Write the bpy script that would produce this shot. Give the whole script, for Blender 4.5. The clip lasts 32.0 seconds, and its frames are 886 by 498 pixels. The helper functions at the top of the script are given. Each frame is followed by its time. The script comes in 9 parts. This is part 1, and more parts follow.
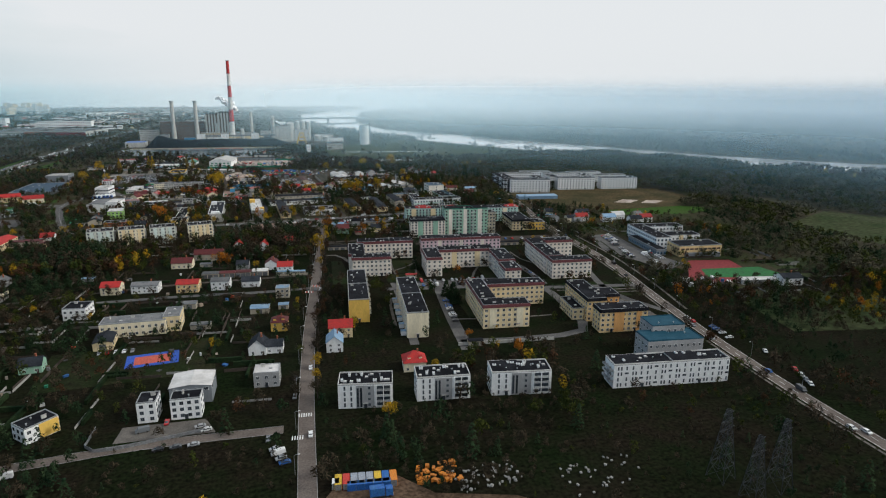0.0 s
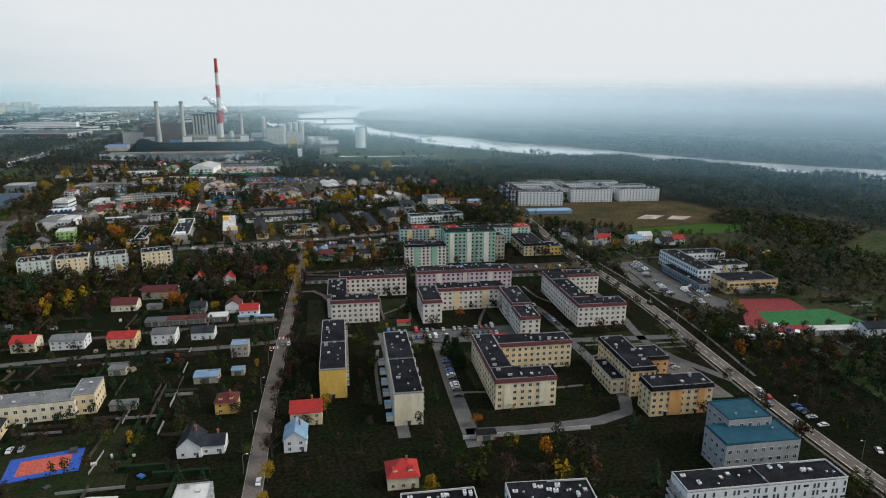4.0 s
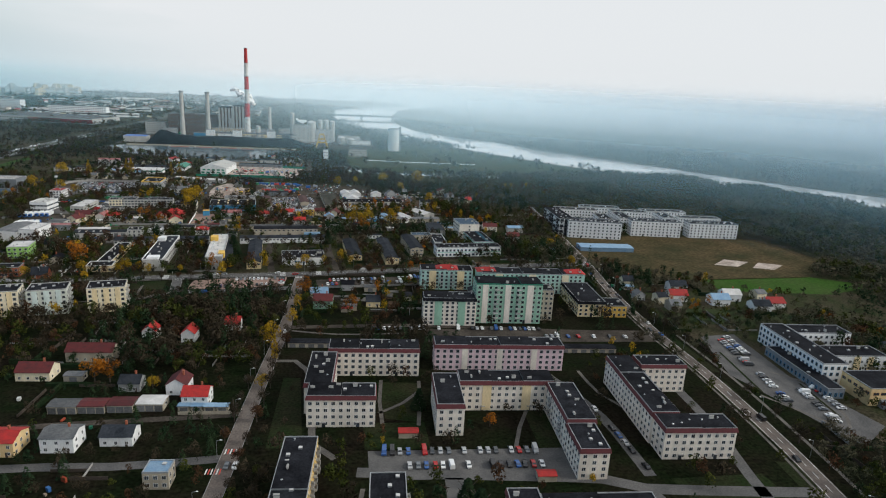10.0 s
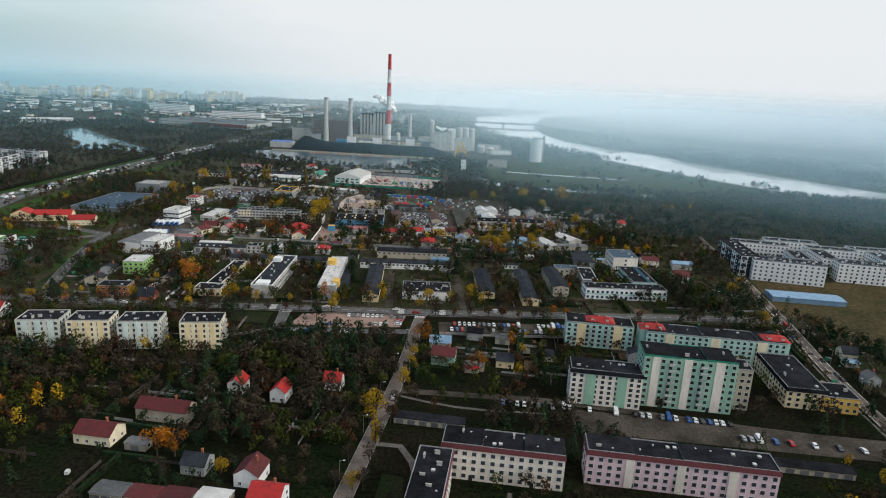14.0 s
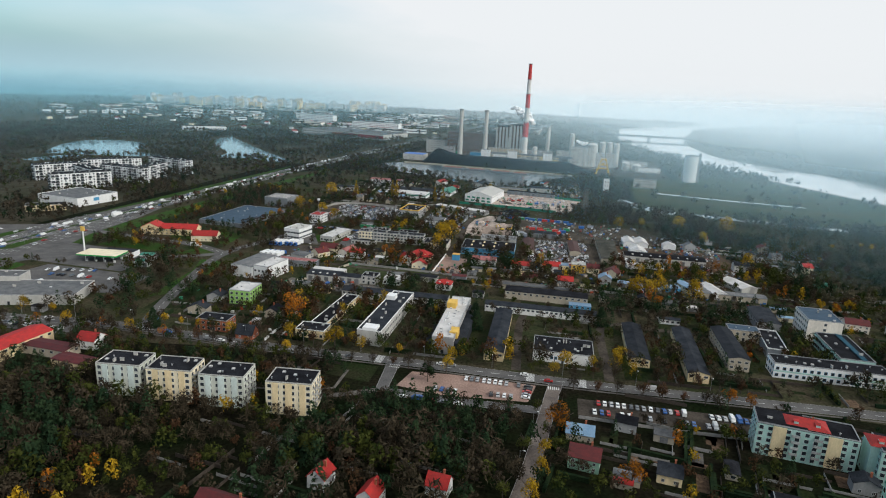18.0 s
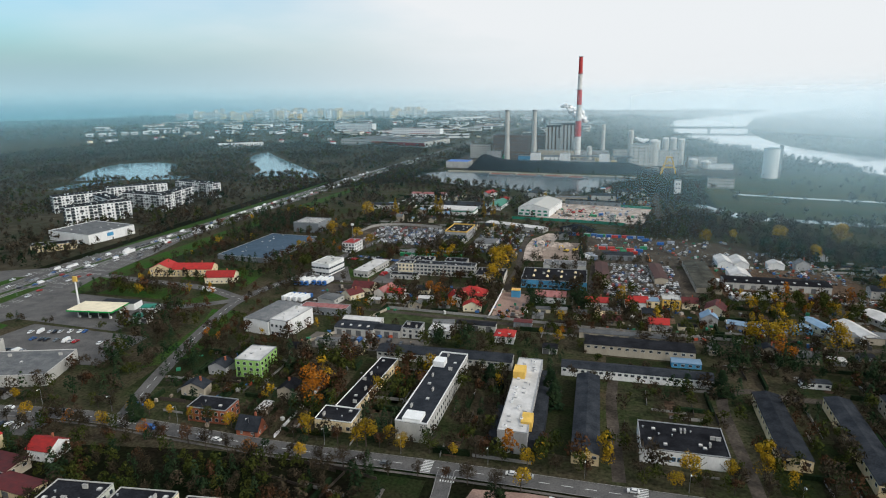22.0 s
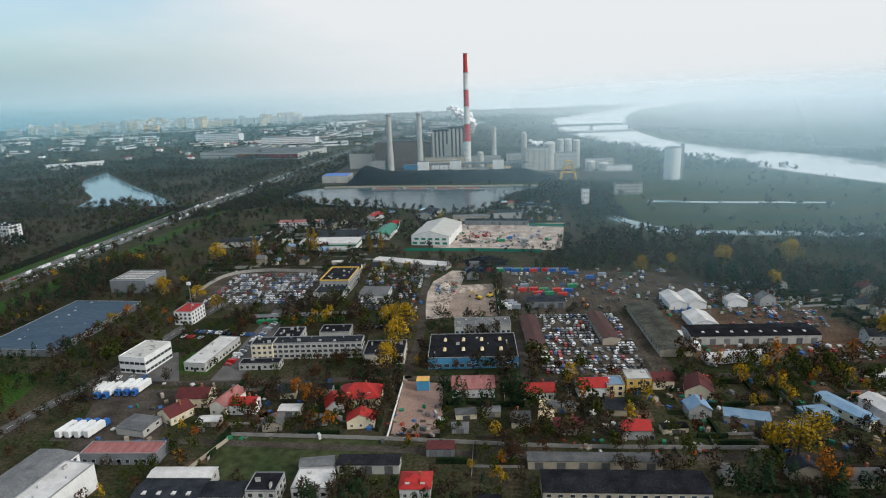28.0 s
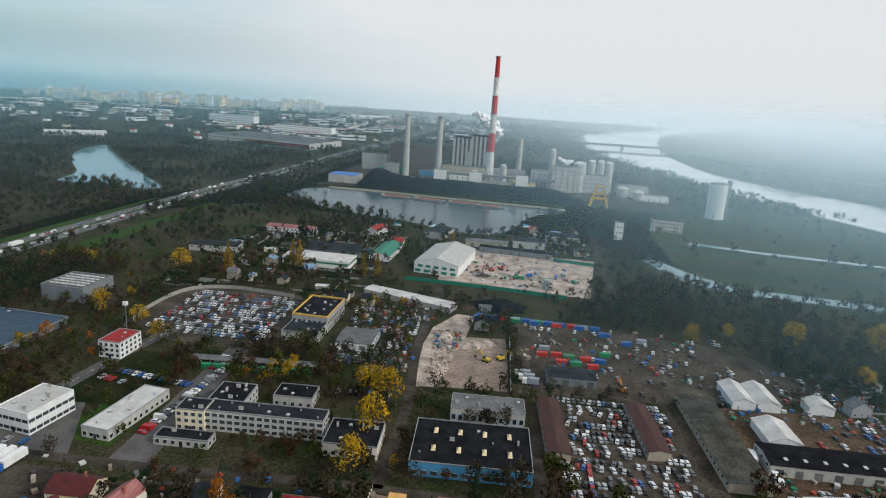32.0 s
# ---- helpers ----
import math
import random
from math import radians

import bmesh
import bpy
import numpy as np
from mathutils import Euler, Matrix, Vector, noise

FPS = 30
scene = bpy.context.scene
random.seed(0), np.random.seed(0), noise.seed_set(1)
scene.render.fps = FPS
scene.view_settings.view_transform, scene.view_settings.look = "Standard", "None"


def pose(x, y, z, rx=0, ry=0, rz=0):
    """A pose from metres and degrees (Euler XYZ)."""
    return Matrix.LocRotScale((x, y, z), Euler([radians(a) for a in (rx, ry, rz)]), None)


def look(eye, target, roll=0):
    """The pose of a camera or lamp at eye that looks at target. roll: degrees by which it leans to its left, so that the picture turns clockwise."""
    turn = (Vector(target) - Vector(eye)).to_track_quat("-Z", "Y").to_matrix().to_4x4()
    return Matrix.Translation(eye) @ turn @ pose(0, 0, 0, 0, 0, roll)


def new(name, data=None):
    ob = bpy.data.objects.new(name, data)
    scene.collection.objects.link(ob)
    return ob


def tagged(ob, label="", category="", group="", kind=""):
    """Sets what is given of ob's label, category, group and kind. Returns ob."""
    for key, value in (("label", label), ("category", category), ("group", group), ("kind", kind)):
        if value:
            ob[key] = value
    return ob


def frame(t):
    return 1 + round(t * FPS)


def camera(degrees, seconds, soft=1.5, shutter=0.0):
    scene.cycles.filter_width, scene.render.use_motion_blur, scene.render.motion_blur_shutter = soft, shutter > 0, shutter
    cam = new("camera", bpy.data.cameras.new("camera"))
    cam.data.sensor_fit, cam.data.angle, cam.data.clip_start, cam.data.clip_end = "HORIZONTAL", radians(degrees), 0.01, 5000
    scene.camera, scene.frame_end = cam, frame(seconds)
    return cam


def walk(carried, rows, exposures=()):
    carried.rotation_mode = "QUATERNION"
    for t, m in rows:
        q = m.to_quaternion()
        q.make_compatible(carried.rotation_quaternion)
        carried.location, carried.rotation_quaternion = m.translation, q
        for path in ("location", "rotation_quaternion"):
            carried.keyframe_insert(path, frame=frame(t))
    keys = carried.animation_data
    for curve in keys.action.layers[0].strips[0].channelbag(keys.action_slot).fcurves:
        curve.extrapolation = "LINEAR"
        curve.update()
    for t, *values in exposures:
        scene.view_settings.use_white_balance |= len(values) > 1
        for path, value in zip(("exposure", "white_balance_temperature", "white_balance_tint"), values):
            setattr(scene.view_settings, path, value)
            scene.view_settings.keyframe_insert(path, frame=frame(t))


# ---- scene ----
cam = camera(71.1, 32.0, soft=1.1)
METRES, EYE, TILT, LEAN, TURN = 692.3, 135.0, 0.0, 0.0, -18.9
ROWS = [
    (0.0, 0.0, 0.0, 0.0, 0.07, -14.61, -0.28),
    (0.5, 0.0002, 0.0174, 0.0, 0.06, -14.62, -0.26),
    (1.0, 0.0004, 0.0343, -0.0, 0.05, -14.65, -0.25),
    (1.5, 0.0005, 0.0505, 0.0001, 0.07, -14.66, -0.3),
    (2.0, 0.0005, 0.0661, 0.0001, 0.1, -14.68, -0.34),
    (2.5, 0.0004, 0.082, 0.0006, 0.13, -14.7, -0.36),
    (3.0, 0.0003, 0.098, 0.0013, 0.16, -14.7, -0.36),
    (3.5, 0.0003, 0.1137, 0.0022, 0.16, -14.72, -0.36),
    (5.5, 0.0018, 0.1729, 0.0077, 0.21, -14.66, -0.28),
    (6.0, 0.002, 0.186, 0.0087, 0.18, -14.68, -0.26),
    (6.5, 0.0021, 0.1994, 0.0096, 0.11, -14.71, -0.23),
    (7.0, 0.0022, 0.213, 0.0104, 0.06, -14.74, -0.18),
    (7.5, 0.0021, 0.2272, 0.0105, 0.0, -14.76, -0.17),
    (8.0, 0.0022, 0.2417, 0.0102, -0.03, -14.78, -0.18),
    (8.5, 0.0022, 0.2564, 0.01, 0.11, -14.81, -0.78),
    (9.0, 0.0018, 0.271, 0.0096, 0.97, -14.82, -2.19),
    (9.5, 0.0013, 0.2853, 0.0093, 2.43, -14.84, -2.83),
    (10.0, 0.0005, 0.2999, 0.009, 4.06, -14.86, -2.88),
    (10.5, -0.0012, 0.3147, 0.0089, 5.69, -14.89, -2.88),
    (11.0, -0.0031, 0.3294, 0.0087, 7.31, -14.91, -2.83),
    (11.5, -0.0058, 0.3444, 0.0083, 8.92, -14.91, -2.87),
    (12.0, -0.0085, 0.3594, 0.008, 10.56, -14.9, -2.84),
    (12.5, -0.0119, 0.3746, 0.0077, 12.14, -14.9, -2.84),
    (13.0, -0.0156, 0.3897, 0.0074, 13.73, -14.91, -2.8),
    (13.5, -0.0194, 0.4043, 0.0068, 15.28, -14.91, -2.78),
    (14.0, -0.0235, 0.4194, 0.0067, 16.87, -14.89, -2.74),
    (14.5, -0.0277, 0.4332, 0.0072, 18.41, -14.82, -2.68),
    (16.5, -0.0454, 0.4792, 0.0093, 24.67, -14.63, -2.73),
    (17.0, -0.0513, 0.4916, 0.0094, 26.18, -14.61, -2.7),
    (17.5, -0.0577, 0.5043, 0.0093, 27.69, -14.6, -2.66),
    (18.0, -0.0649, 0.5176, 0.0094, 29.22, -14.6, -2.61),
    (18.5, -0.073, 0.531, 0.0093, 30.72, -14.59, -2.55),
    (19.0, -0.0814, 0.5451, 0.0095, 32.07, -14.57, -2.05),
    (19.5, -0.091, 0.5598, 0.0094, 32.67, -14.54, -0.67),
    (20.0, -0.1005, 0.5748, 0.0093, 32.75, -14.51, 0.43),
    (20.5, -0.1104, 0.5898, 0.0093, 32.76, -14.51, 0.52),
    (21.0, -0.1205, 0.6046, 0.0093, 32.78, -14.51, 0.6),
    (21.5, -0.1301, 0.6187, 0.0095, 32.8, -14.52, 0.67),
    (22.0, -0.1396, 0.6328, 0.0094, 32.78, -14.5, 0.71),
    (22.5, -0.1485, 0.6463, 0.0094, 32.67, -14.48, 1.14),
    (23.0, -0.1574, 0.6604, 0.0093, 32.23, -14.49, 1.96),
    (23.5, -0.1665, 0.6745, 0.0093, 31.45, -14.51, 2.5),
    (24.0, -0.1755, 0.6885, 0.0095, 30.47, -14.53, 2.82),
    (24.5, -0.184, 0.7027, 0.0094, 29.31, -14.55, 3.0),
    (25.0, -0.1922, 0.7174, 0.0094, 28.11, -14.58, 2.96),
    (25.5, -0.2001, 0.7326, 0.0094, 26.93, -14.59, 2.89),
    (27.5, -0.2273, 0.7938, 0.0098, 22.65, -14.6, 2.37),
    (28.0, -0.2338, 0.81, 0.0099, 21.85, -14.6, 2.12),
    (28.5, -0.24, 0.8257, 0.0101, 21.16, -14.58, 1.93),
    (29.0, -0.2459, 0.8411, 0.01, 20.64, -14.57, 1.54),
    (29.5, -0.2516, 0.8563, 0.01, 20.42, -14.54, 0.85),
    (30.0, -0.2571, 0.8715, 0.0101, 20.39, -14.54, 0.3),
    (30.5, -0.2629, 0.8868, 0.0101, 20.44, -14.52, -0.11),
    (31.0, -0.2689, 0.9023, 0.0102, 20.98, -14.5, -1.42),
    (31.5, -0.2753, 0.9177, 0.0104, 22.3, -14.49, -2.71),
    (32.0, -0.2821, 0.933, 0.0106, 24.38, -14.49, -3.6),
]
walk(cam, [(t, pose(0, 0, EYE, TILT, LEAN, TURN) @ pose(METRES * x, METRES * y, METRES * z, 90 + pitch, roll, yaw)) for t, x, y, z, yaw, pitch, roll in ROWS], ((0, -0.12, 6250, 8), (11, -0.1, 6250, 8), (17, 0, 6250, 8), (26, -0.03, 6250, 8), (32, -0.16, 6250, 8)))

# ---- world, sun, exposure ----
scene.view_settings.exposure = 0.0
SUN_AZ, SUN_EL = 112.0, 34.0          # clockwise from +y, above the horizon
world = bpy.data.worlds.new("world")
scene.world = world
world.use_nodes = True
wn, wl = world.node_tree.nodes, world.node_tree.links
wn.clear()
w_out, w_bg = wn.new("ShaderNodeOutputWorld"), wn.new("ShaderNodeBackground")
sky = wn.new("ShaderNodeTexSky")
sky.sky_type = "NISHITA"
sky.sun_disc = False
sky.sun_elevation, sky.sun_rotation = radians(SUN_EL), radians(SUN_AZ)
sky.dust_density, sky.air_density, sky.ozone_density = 2.5, 1.0, 2.0
w_tc, w_map, w_noise = wn.new("ShaderNodeTexCoord"), wn.new("ShaderNodeMapping"), wn.new("ShaderNodeTexNoise")
w_map.inputs["Scale"].default_value = (1.0, 1.0, 4.0)
w_noise.inputs["Scale"].default_value, w_noise.inputs["Detail"].default_value = 1.6, 5.0
# the cloud veil is closed but for a pale blue opening on the inland side
w_dot, w_range = wn.new("ShaderNodeVectorMath"), wn.new("ShaderNodeMapRange")
w_dot.operation = "DOT_PRODUCT"
w_dot.inputs[1].default_value = (0.95, -0.1, -0.25)
w_range.inputs["From Min"].default_value, w_range.inputs["From Max"].default_value = -0.8, 0.1
w_range.inputs["To Min"].default_value, w_range.inputs["To Max"].default_value = 0.28, 1.1
w_add, w_cov, w_mix = wn.new("ShaderNodeMath"), wn.new("ShaderNodeMapRange"), wn.new("ShaderNodeMix")
w_add.operation = "ADD"
w_cov.inputs["From Min"].default_value, w_cov.inputs["From Max"].default_value = 0.72, 1.3
w_mix.data_type = "RGBA"
w_mix.inputs["B"].default_value = (8.75, 8.75, 8.75, 1)
w_tint = wn.new("ShaderNodeMix")
w_tint.data_type, w_tint.blend_type = "RGBA", "MULTIPLY"
w_tint.inputs["Factor"].default_value = 1.0
w_tint.inputs["B"].default_value = (1.15, 1.55, 1.6, 1)
wl.new(w_tc.outputs["Generated"], w_map.inputs["Vector"])
wl.new(w_map.outputs["Vector"], w_noise.inputs["Vector"])
wl.new(w_tc.outputs["Generated"], w_dot.inputs[0])
wl.new(w_dot.outputs["Value"], w_range.inputs["Value"])
wl.new(w_range.outputs["Result"], w_add.inputs[0])
wl.new(w_noise.outputs["Fac"], w_add.inputs[1])
wl.new(w_add.outputs["Value"], w_cov.inputs["Value"])
wl.new(w_cov.outputs["Result"], w_mix.inputs["Factor"])
wl.new(sky.outputs["Color"], w_tint.inputs["A"])
wl.new(w_tint.outputs["Result"], w_mix.inputs["A"])
wl.new(w_mix.outputs["Result"], w_bg.inputs["Color"])
w_bg.inputs["Strength"].default_value = 0.1
wl.new(w_bg.outputs["Background"], w_out.inputs["Surface"])

sun_data = bpy.data.lights.new("sun", "SUN")
sun_data.energy, sun_data.angle, sun_data.color = 2.3, radians(14), (1.0, 0.95, 0.87)
sun = new("sun", sun_data)
az, el = radians(SUN_AZ), radians(SUN_EL)
sun.matrix_world = look((math.sin(az) * math.cos(el) * 900, math.cos(az) * math.cos(el) * 900, math.sin(el) * 900), (0, 0, 0))


# ---- materials ----
def material(name, a, b, scale=0.3, rough=0.85, metal=0.0, bump=0.0, fine=6.0, vary=0.0, grain=0.35, stretch=(1, 1, 1), island=0.0, spec=0.3):
    """Two colours mixed by a broad noise, a fine grain over them, a little relief, and a change of value from object to object."""
    m = bpy.data.materials.new(name)
    m.use_nodes = True
    n, l = m.node_tree.nodes, m.node_tree.links
    p = n["Principled BSDF"]
    p.inputs["Roughness"].default_value, p.inputs["Metallic"].default_value = rough, metal
    p.inputs["Specular IOR Level"].default_value = spec
    geo, mp = n.new("ShaderNodeNewGeometry"), n.new("ShaderNodeMapping")
    mp.inputs["Scale"].default_value = stretch
    l.new(geo.outputs["Position"], mp.inputs["Vector"])
    broad, thin = n.new("ShaderNodeTexNoise"), n.new("ShaderNodeTexNoise")
    broad.inputs["Scale"].default_value, broad.inputs["Detail"].default_value = scale, 5
    broad.inputs["Roughness"].default_value = 0.62
    thin.inputs["Scale"].default_value, thin.inputs["Detail"].default_value = scale * fine, 3
    for t in (broad, thin):
        l.new(mp.outputs["Vector"], t.inputs["Vector"])
    spread = n.new("ShaderNodeMapRange")
    spread.inputs["From Min"].default_value, spread.inputs["From Max"].default_value = 0.36, 0.64
    l.new(broad.outputs["Fac"], spread.inputs["Value"])
    mix = n.new("ShaderNodeMix")
    mix.data_type = "RGBA"
    mix.inputs["A"].default_value, mix.inputs["B"].default_value = (*a, 1), (*b, 1)
    l.new(spread.outputs["Result"], mix.inputs["Factor"])
    hsv = n.new("ShaderNodeHueSaturation")
    l.new(mix.outputs["Result"], hsv.inputs["Color"])
    val = n.new("ShaderNodeMapRange")
    val.inputs["From Min"].default_value, val.inputs["From Max"].default_value = 0.3, 0.7
    val.inputs["To Min"].default_value, val.inputs["To Max"].default_value = 1 - grain, 1 + grain
    l.new(thin.outputs["Fac"], val.inputs["Value"])
    value = val.outputs["Result"]
    for amount, node, key in ((vary, "ShaderNodeObjectInfo", "Random"), (island, "ShaderNodeNewGeometry", "Random Per Island")):
        if amount:
            rnd, mr, mul = n.new(node), n.new("ShaderNodeMapRange"), n.new("ShaderNodeMath")
            mr.inputs["To Min"].default_value, mr.inputs["To Max"].default_value = 1 - amount, 1 + amount
            mul.operation = "MULTIPLY"
            l.new(rnd.outputs[key], mr.inputs["Value"])
            l.new(mr.outputs["Result"], mul.inputs[0])
            l.new(value, mul.inputs[1])
            value = mul.outputs["Value"]
    l.new(value, hsv.inputs["Value"])
    l.new(hsv.outputs["Color"], p.inputs["Base Color"])
    if bump:
        bp = n.new("ShaderNodeBump")
        bp.inputs["Strength"].default_value, bp.inputs["Distance"].default_value = 0.6, bump
        l.new(thin.outputs["Fac"], bp.inputs["Height"])
        l.new(bp.outputs["Normal"], p.inputs["Normal"])
    return m


def palette(name, colours, rough=0.3, metal=0.0, key="Object", spec=0.5):
    """One of several paints, picked at random for each object (or each loose piece of a joined mesh)."""
    m = bpy.data.materials.new(name)
    m.use_nodes = True
    n, l = m.node_tree.nodes, m.node_tree.links
    p = n["Principled BSDF"]
    p.inputs["Roughness"].default_value, p.inputs["Metallic"].default_value = rough, metal
    p.inputs["Specular IOR Level"].default_value = spec
    ramp = n.new("ShaderNodeValToRGB")
    ramp.color_ramp.interpolation = "CONSTANT"
    el = ramp.color_ramp.elements
    el[0].color = (*colours[0], 1)
    el[1].position, el[1].color = 1 / len(colours), (*colours[1], 1)
    for i, c in enumerate(colours[2:], 2):
        el.new(i / len(colours)).color = (*c, 1)
    src = n.new("ShaderNodeObjectInfo").outputs["Random"] if key == "Object" else n.new("ShaderNodeNewGeometry").outputs["Random Per Island"]
    l.new(src, ramp.inputs["Fac"])
    l.new(ramp.outputs["Color"], p.inputs["Base Color"])
    return m


def facade(name, c, dirt=0.8, **kw):
    d = tuple(x * dirt for x in c)
    return material(name, c, d, scale=0.25, rough=0.85, fine=9, grain=0.08, stretch=(1, 1, 0.35), bump=0.01, **kw)


M = {}
M["ground"] = material("rough_grass", (0.0065, 0.0115, 0.004), (0.0125, 0.0102, 0.0068), 0.03, 0.95, fine=22, grain=0.6, bump=0.15, spec=0.02)
M["lawn"] = material("lawn", (0.013, 0.023, 0.007), (0.024, 0.024, 0.012), 0.06, 0.95, fine=14, grain=0.45, bump=0.05, spec=0.05)
M["verge"] = material("mown_verge", (0.026, 0.07, 0.011), (0.038, 0.055, 0.016), 0.06, 0.95, fine=14, grain=0.45, bump=0.05, spec=0.05)
M["darksteel"] = material("weathered_dark_steel", (0.06, 0.065, 0.07), (0.04, 0.042, 0.045), 0.4, 0.7, metal=0.2, spec=0.2)
M["field"] = material("stubble_field", (0.085, 0.06, 0.03), (0.036, 0.036, 0.016), 0.025, 0.95, fine=14, grain=0.4, bump=0.1, spec=0.05)
M["greenfield"] = material("green_field", (0.03, 0.075, 0.01), (0.045, 0.075, 0.018), 0.03, 0.95, fine=14, grain=0.3, bump=0.05, spec=0.05)
M["earth"] = material("bare_earth", (0.06, 0.04, 0.026), (0.12, 0.08, 0.054), 0.05, 0.95, fine=14, grain=0.5, bump=0.05, spec=0.03)
M["dirt"] = material("dark_dirt", (0.036, 0.031, 0.026), (0.085, 0.072, 0.06), 0.06, 0.95, fine=14, grain=0.3, bump=0.05, spec=0.03)
M["rubble"] = material("pale_rubble", (0.22, 0.18, 0.15), (0.52, 0.43, 0.365), 0.1, 0.95, fine=9, grain=0.35, bump=0.08)
M["asphalt"] = material("asphalt", (0.082, 0.08, 0.079), (0.125, 0.12, 0.115), 0.09, 0.9, fine=18, grain=0.25, spec=0.05)
M["oldroad"] = material("old_pale_road", (0.115, 0.095, 0.083), (0.16, 0.135, 0.118), 0.07, 0.9, fine=18, grain=0.25, spec=0.05)
M["gardens"] = material("garden_ground", (0.026, 0.036, 0.014), (0.062, 0.05, 0.034), 0.035, 0.95, fine=20, grain=0.5, bump=0.1, spec=0.02)
M["bluegrey"] = material("blue_grey_flat_roof", (0.045, 0.075, 0.11), (0.06, 0.09, 0.125), 0.1, 0.8, fine=9, grain=0.2, stretch=(0.3, 1.5, 1), spec=0.1)
M["sand"] = material("sandy_yard", (0.04, 0.034, 0.027), (0.095, 0.079, 0.062), 0.05, 0.95, fine=14, grain=0.4, bump=0.05, spec=0.03)
M["meadow"] = material("grey_green_meadow", (0.03, 0.045, 0.018), (0.055, 0.06, 0.03), 0.02, 0.95, fine=12, grain=0.4, bump=0.1, spec=0.03)
M["brownroof"] = material("dark_brown_sheet_roof", (0.07, 0.03, 0.026), (0.045, 0.022, 0.02), 0.25, 0.75, fine=8, grain=0.2, stretch=(1.6, 0.3, 1))
M["mossroof"] = material("mossy_felt_roof", (0.035, 0.036, 0.03), (0.085, 0.083, 0.07), 0.09, 0.9, fine=9, grain=0.3, spec=0.05)
M["paving"] = material("paving", (0.09, 0.083, 0.075), (0.15, 0.135, 0.12), 0.15, 0.9, fine=14, grain=0.3, spec=0.05)
M["redpave"] = material("reddish_paving", (0.23, 0.15, 0.12), (0.3, 0.2, 0.16), 0.1, 0.9, fine=12, grain=0.25)
M["line"] = material("road_paint", (0.7, 0.7, 0.68), (0.5, 0.5, 0.48), 0.5, 0.8)
M["redline"] = material("red_road_paint", (0.55, 0.07, 0.05), (0.4, 0.07, 0.05), 0.5, 0.8)
M["kerb"] = material("kerbstone", (0.3, 0.29, 0.28), (0.22, 0.21, 0.2), 0.5, 0.9)
M["tar"] = material("tarred_roof", (0.008, 0.0085, 0.0105), (0.02, 0.021, 0.025), 0.14, 0.9, fine=9, grain=0.35, vary=0.25, spec=0.04)
M["greyroof"] = material("grey_sheet_roof", (0.1, 0.105, 0.11), (0.16, 0.16, 0.16), 0.2, 0.8, fine=7, grain=0.2, vary=0.3, spec=0.1)
M["slate"] = material("slate_grey_roof", (0.016, 0.019, 0.024), (0.034, 0.038, 0.045), 0.16, 0.85, fine=9, grain=0.25, vary=0.2, spec=0.05)
M["whiteroof"] = material("white_sheet_roof", (0.62, 0.6, 0.58), (0.44, 0.425, 0.405), 0.14, 0.6, fine=8, grain=0.12)
M["redroof"] = material("red_tiled_roof", (0.38, 0.022, 0.018), (0.24, 0.02, 0.018), 0.4, 0.7, fine=8, grain=0.2, vary=0.2, stretch=(1, 1, 3))
M["dredroof"] = material("dark_red_roof", (0.1, 0.016, 0.016), (0.062, 0.015, 0.015), 0.4, 0.7, fine=8, grain=0.2, vary=0.2, stretch=(1, 1, 3))
M["pinkroof"] = material("faded_red_sheet_roof", (0.24, 0.075, 0.07), (0.32, 0.14, 0.13), 0.25, 0.7, fine=8, grain=0.2, stretch=(1.6, 0.2, 1))
M["blueroof"] = material("blue_sheet_roof", (0.14, 0.24, 0.36), (0.2, 0.3, 0.4), 0.25, 0.55, fine=8, grain=0.12, vary=0.2)
M["tealroof"] = material("teal_sheet_roof", (0.012, 0.055, 0.085), (0.02, 0.075, 0.11), 0.25, 0.7, fine=8, grain=0.12, spec=0.1)
M["greenroof"] = material("green_sheet_roof", (0.012, 0.16, 0.1), (0.02, 0.2, 0.13), 0.25, 0.5, fine=8, grain=0.12)
M["maroon"] = material("maroon_fascia", (0.12, 0.03, 0.035), (0.09, 0.028, 0.03), 0.5, 0.7, fine=6, grain=0.15)
M["metal"] = material("zinc", (0.42, 0.43, 0.44), (0.34, 0.35, 0.36), 0.5, 0.45, metal=0.6, fine=6, grain=0.12)
M["steel"] = material("galvanised_steel", (0.3, 0.31, 0.32), (0.22, 0.23, 0.24), 0.4, 0.5, metal=0.5)
M["glass"] = material("window_glass", (0.025, 0.032, 0.04), (0.05, 0.06, 0.07), 0.7, 0.08, fine=2, grain=0.1, vary=0.5, spec=0.6)
M["frame"] = material("white_window_frame", (0.7, 0.7, 0.68), (0.62, 0.62, 0.6), 1.0, 0.5)
M["concrete"] = material("concrete", (0.34, 0.33, 0.31), (0.25, 0.24, 0.23), 0.3, 0.9, fine=9, grain=0.15)
M["rubber"] = material("tyre_rubber", (0.02, 0.02, 0.02), (0.03, 0.03, 0.03), 2.0, 0.9)
M["coal"] = material("coal", (0.006, 0.007, 0.01), (0.013, 0.015, 0.02), 0.05, 0.9, fine=14, grain=0.45, bump=0.4, spec=0.04)
M["white"] = facade("white_render", (0.78, 0.78, 0.77), 0.88)
M["cream"] = facade("cream_render", (0.78, 0.69, 0.5))
M["creamY"] = facade("yellowish_render", (0.78, 0.63, 0.38))
M["pale"] = facade("pale_render", (0.8, 0.73, 0.64))
M["paleteal"] = facade("pale_blue_green_render", (0.62, 0.7, 0.66))
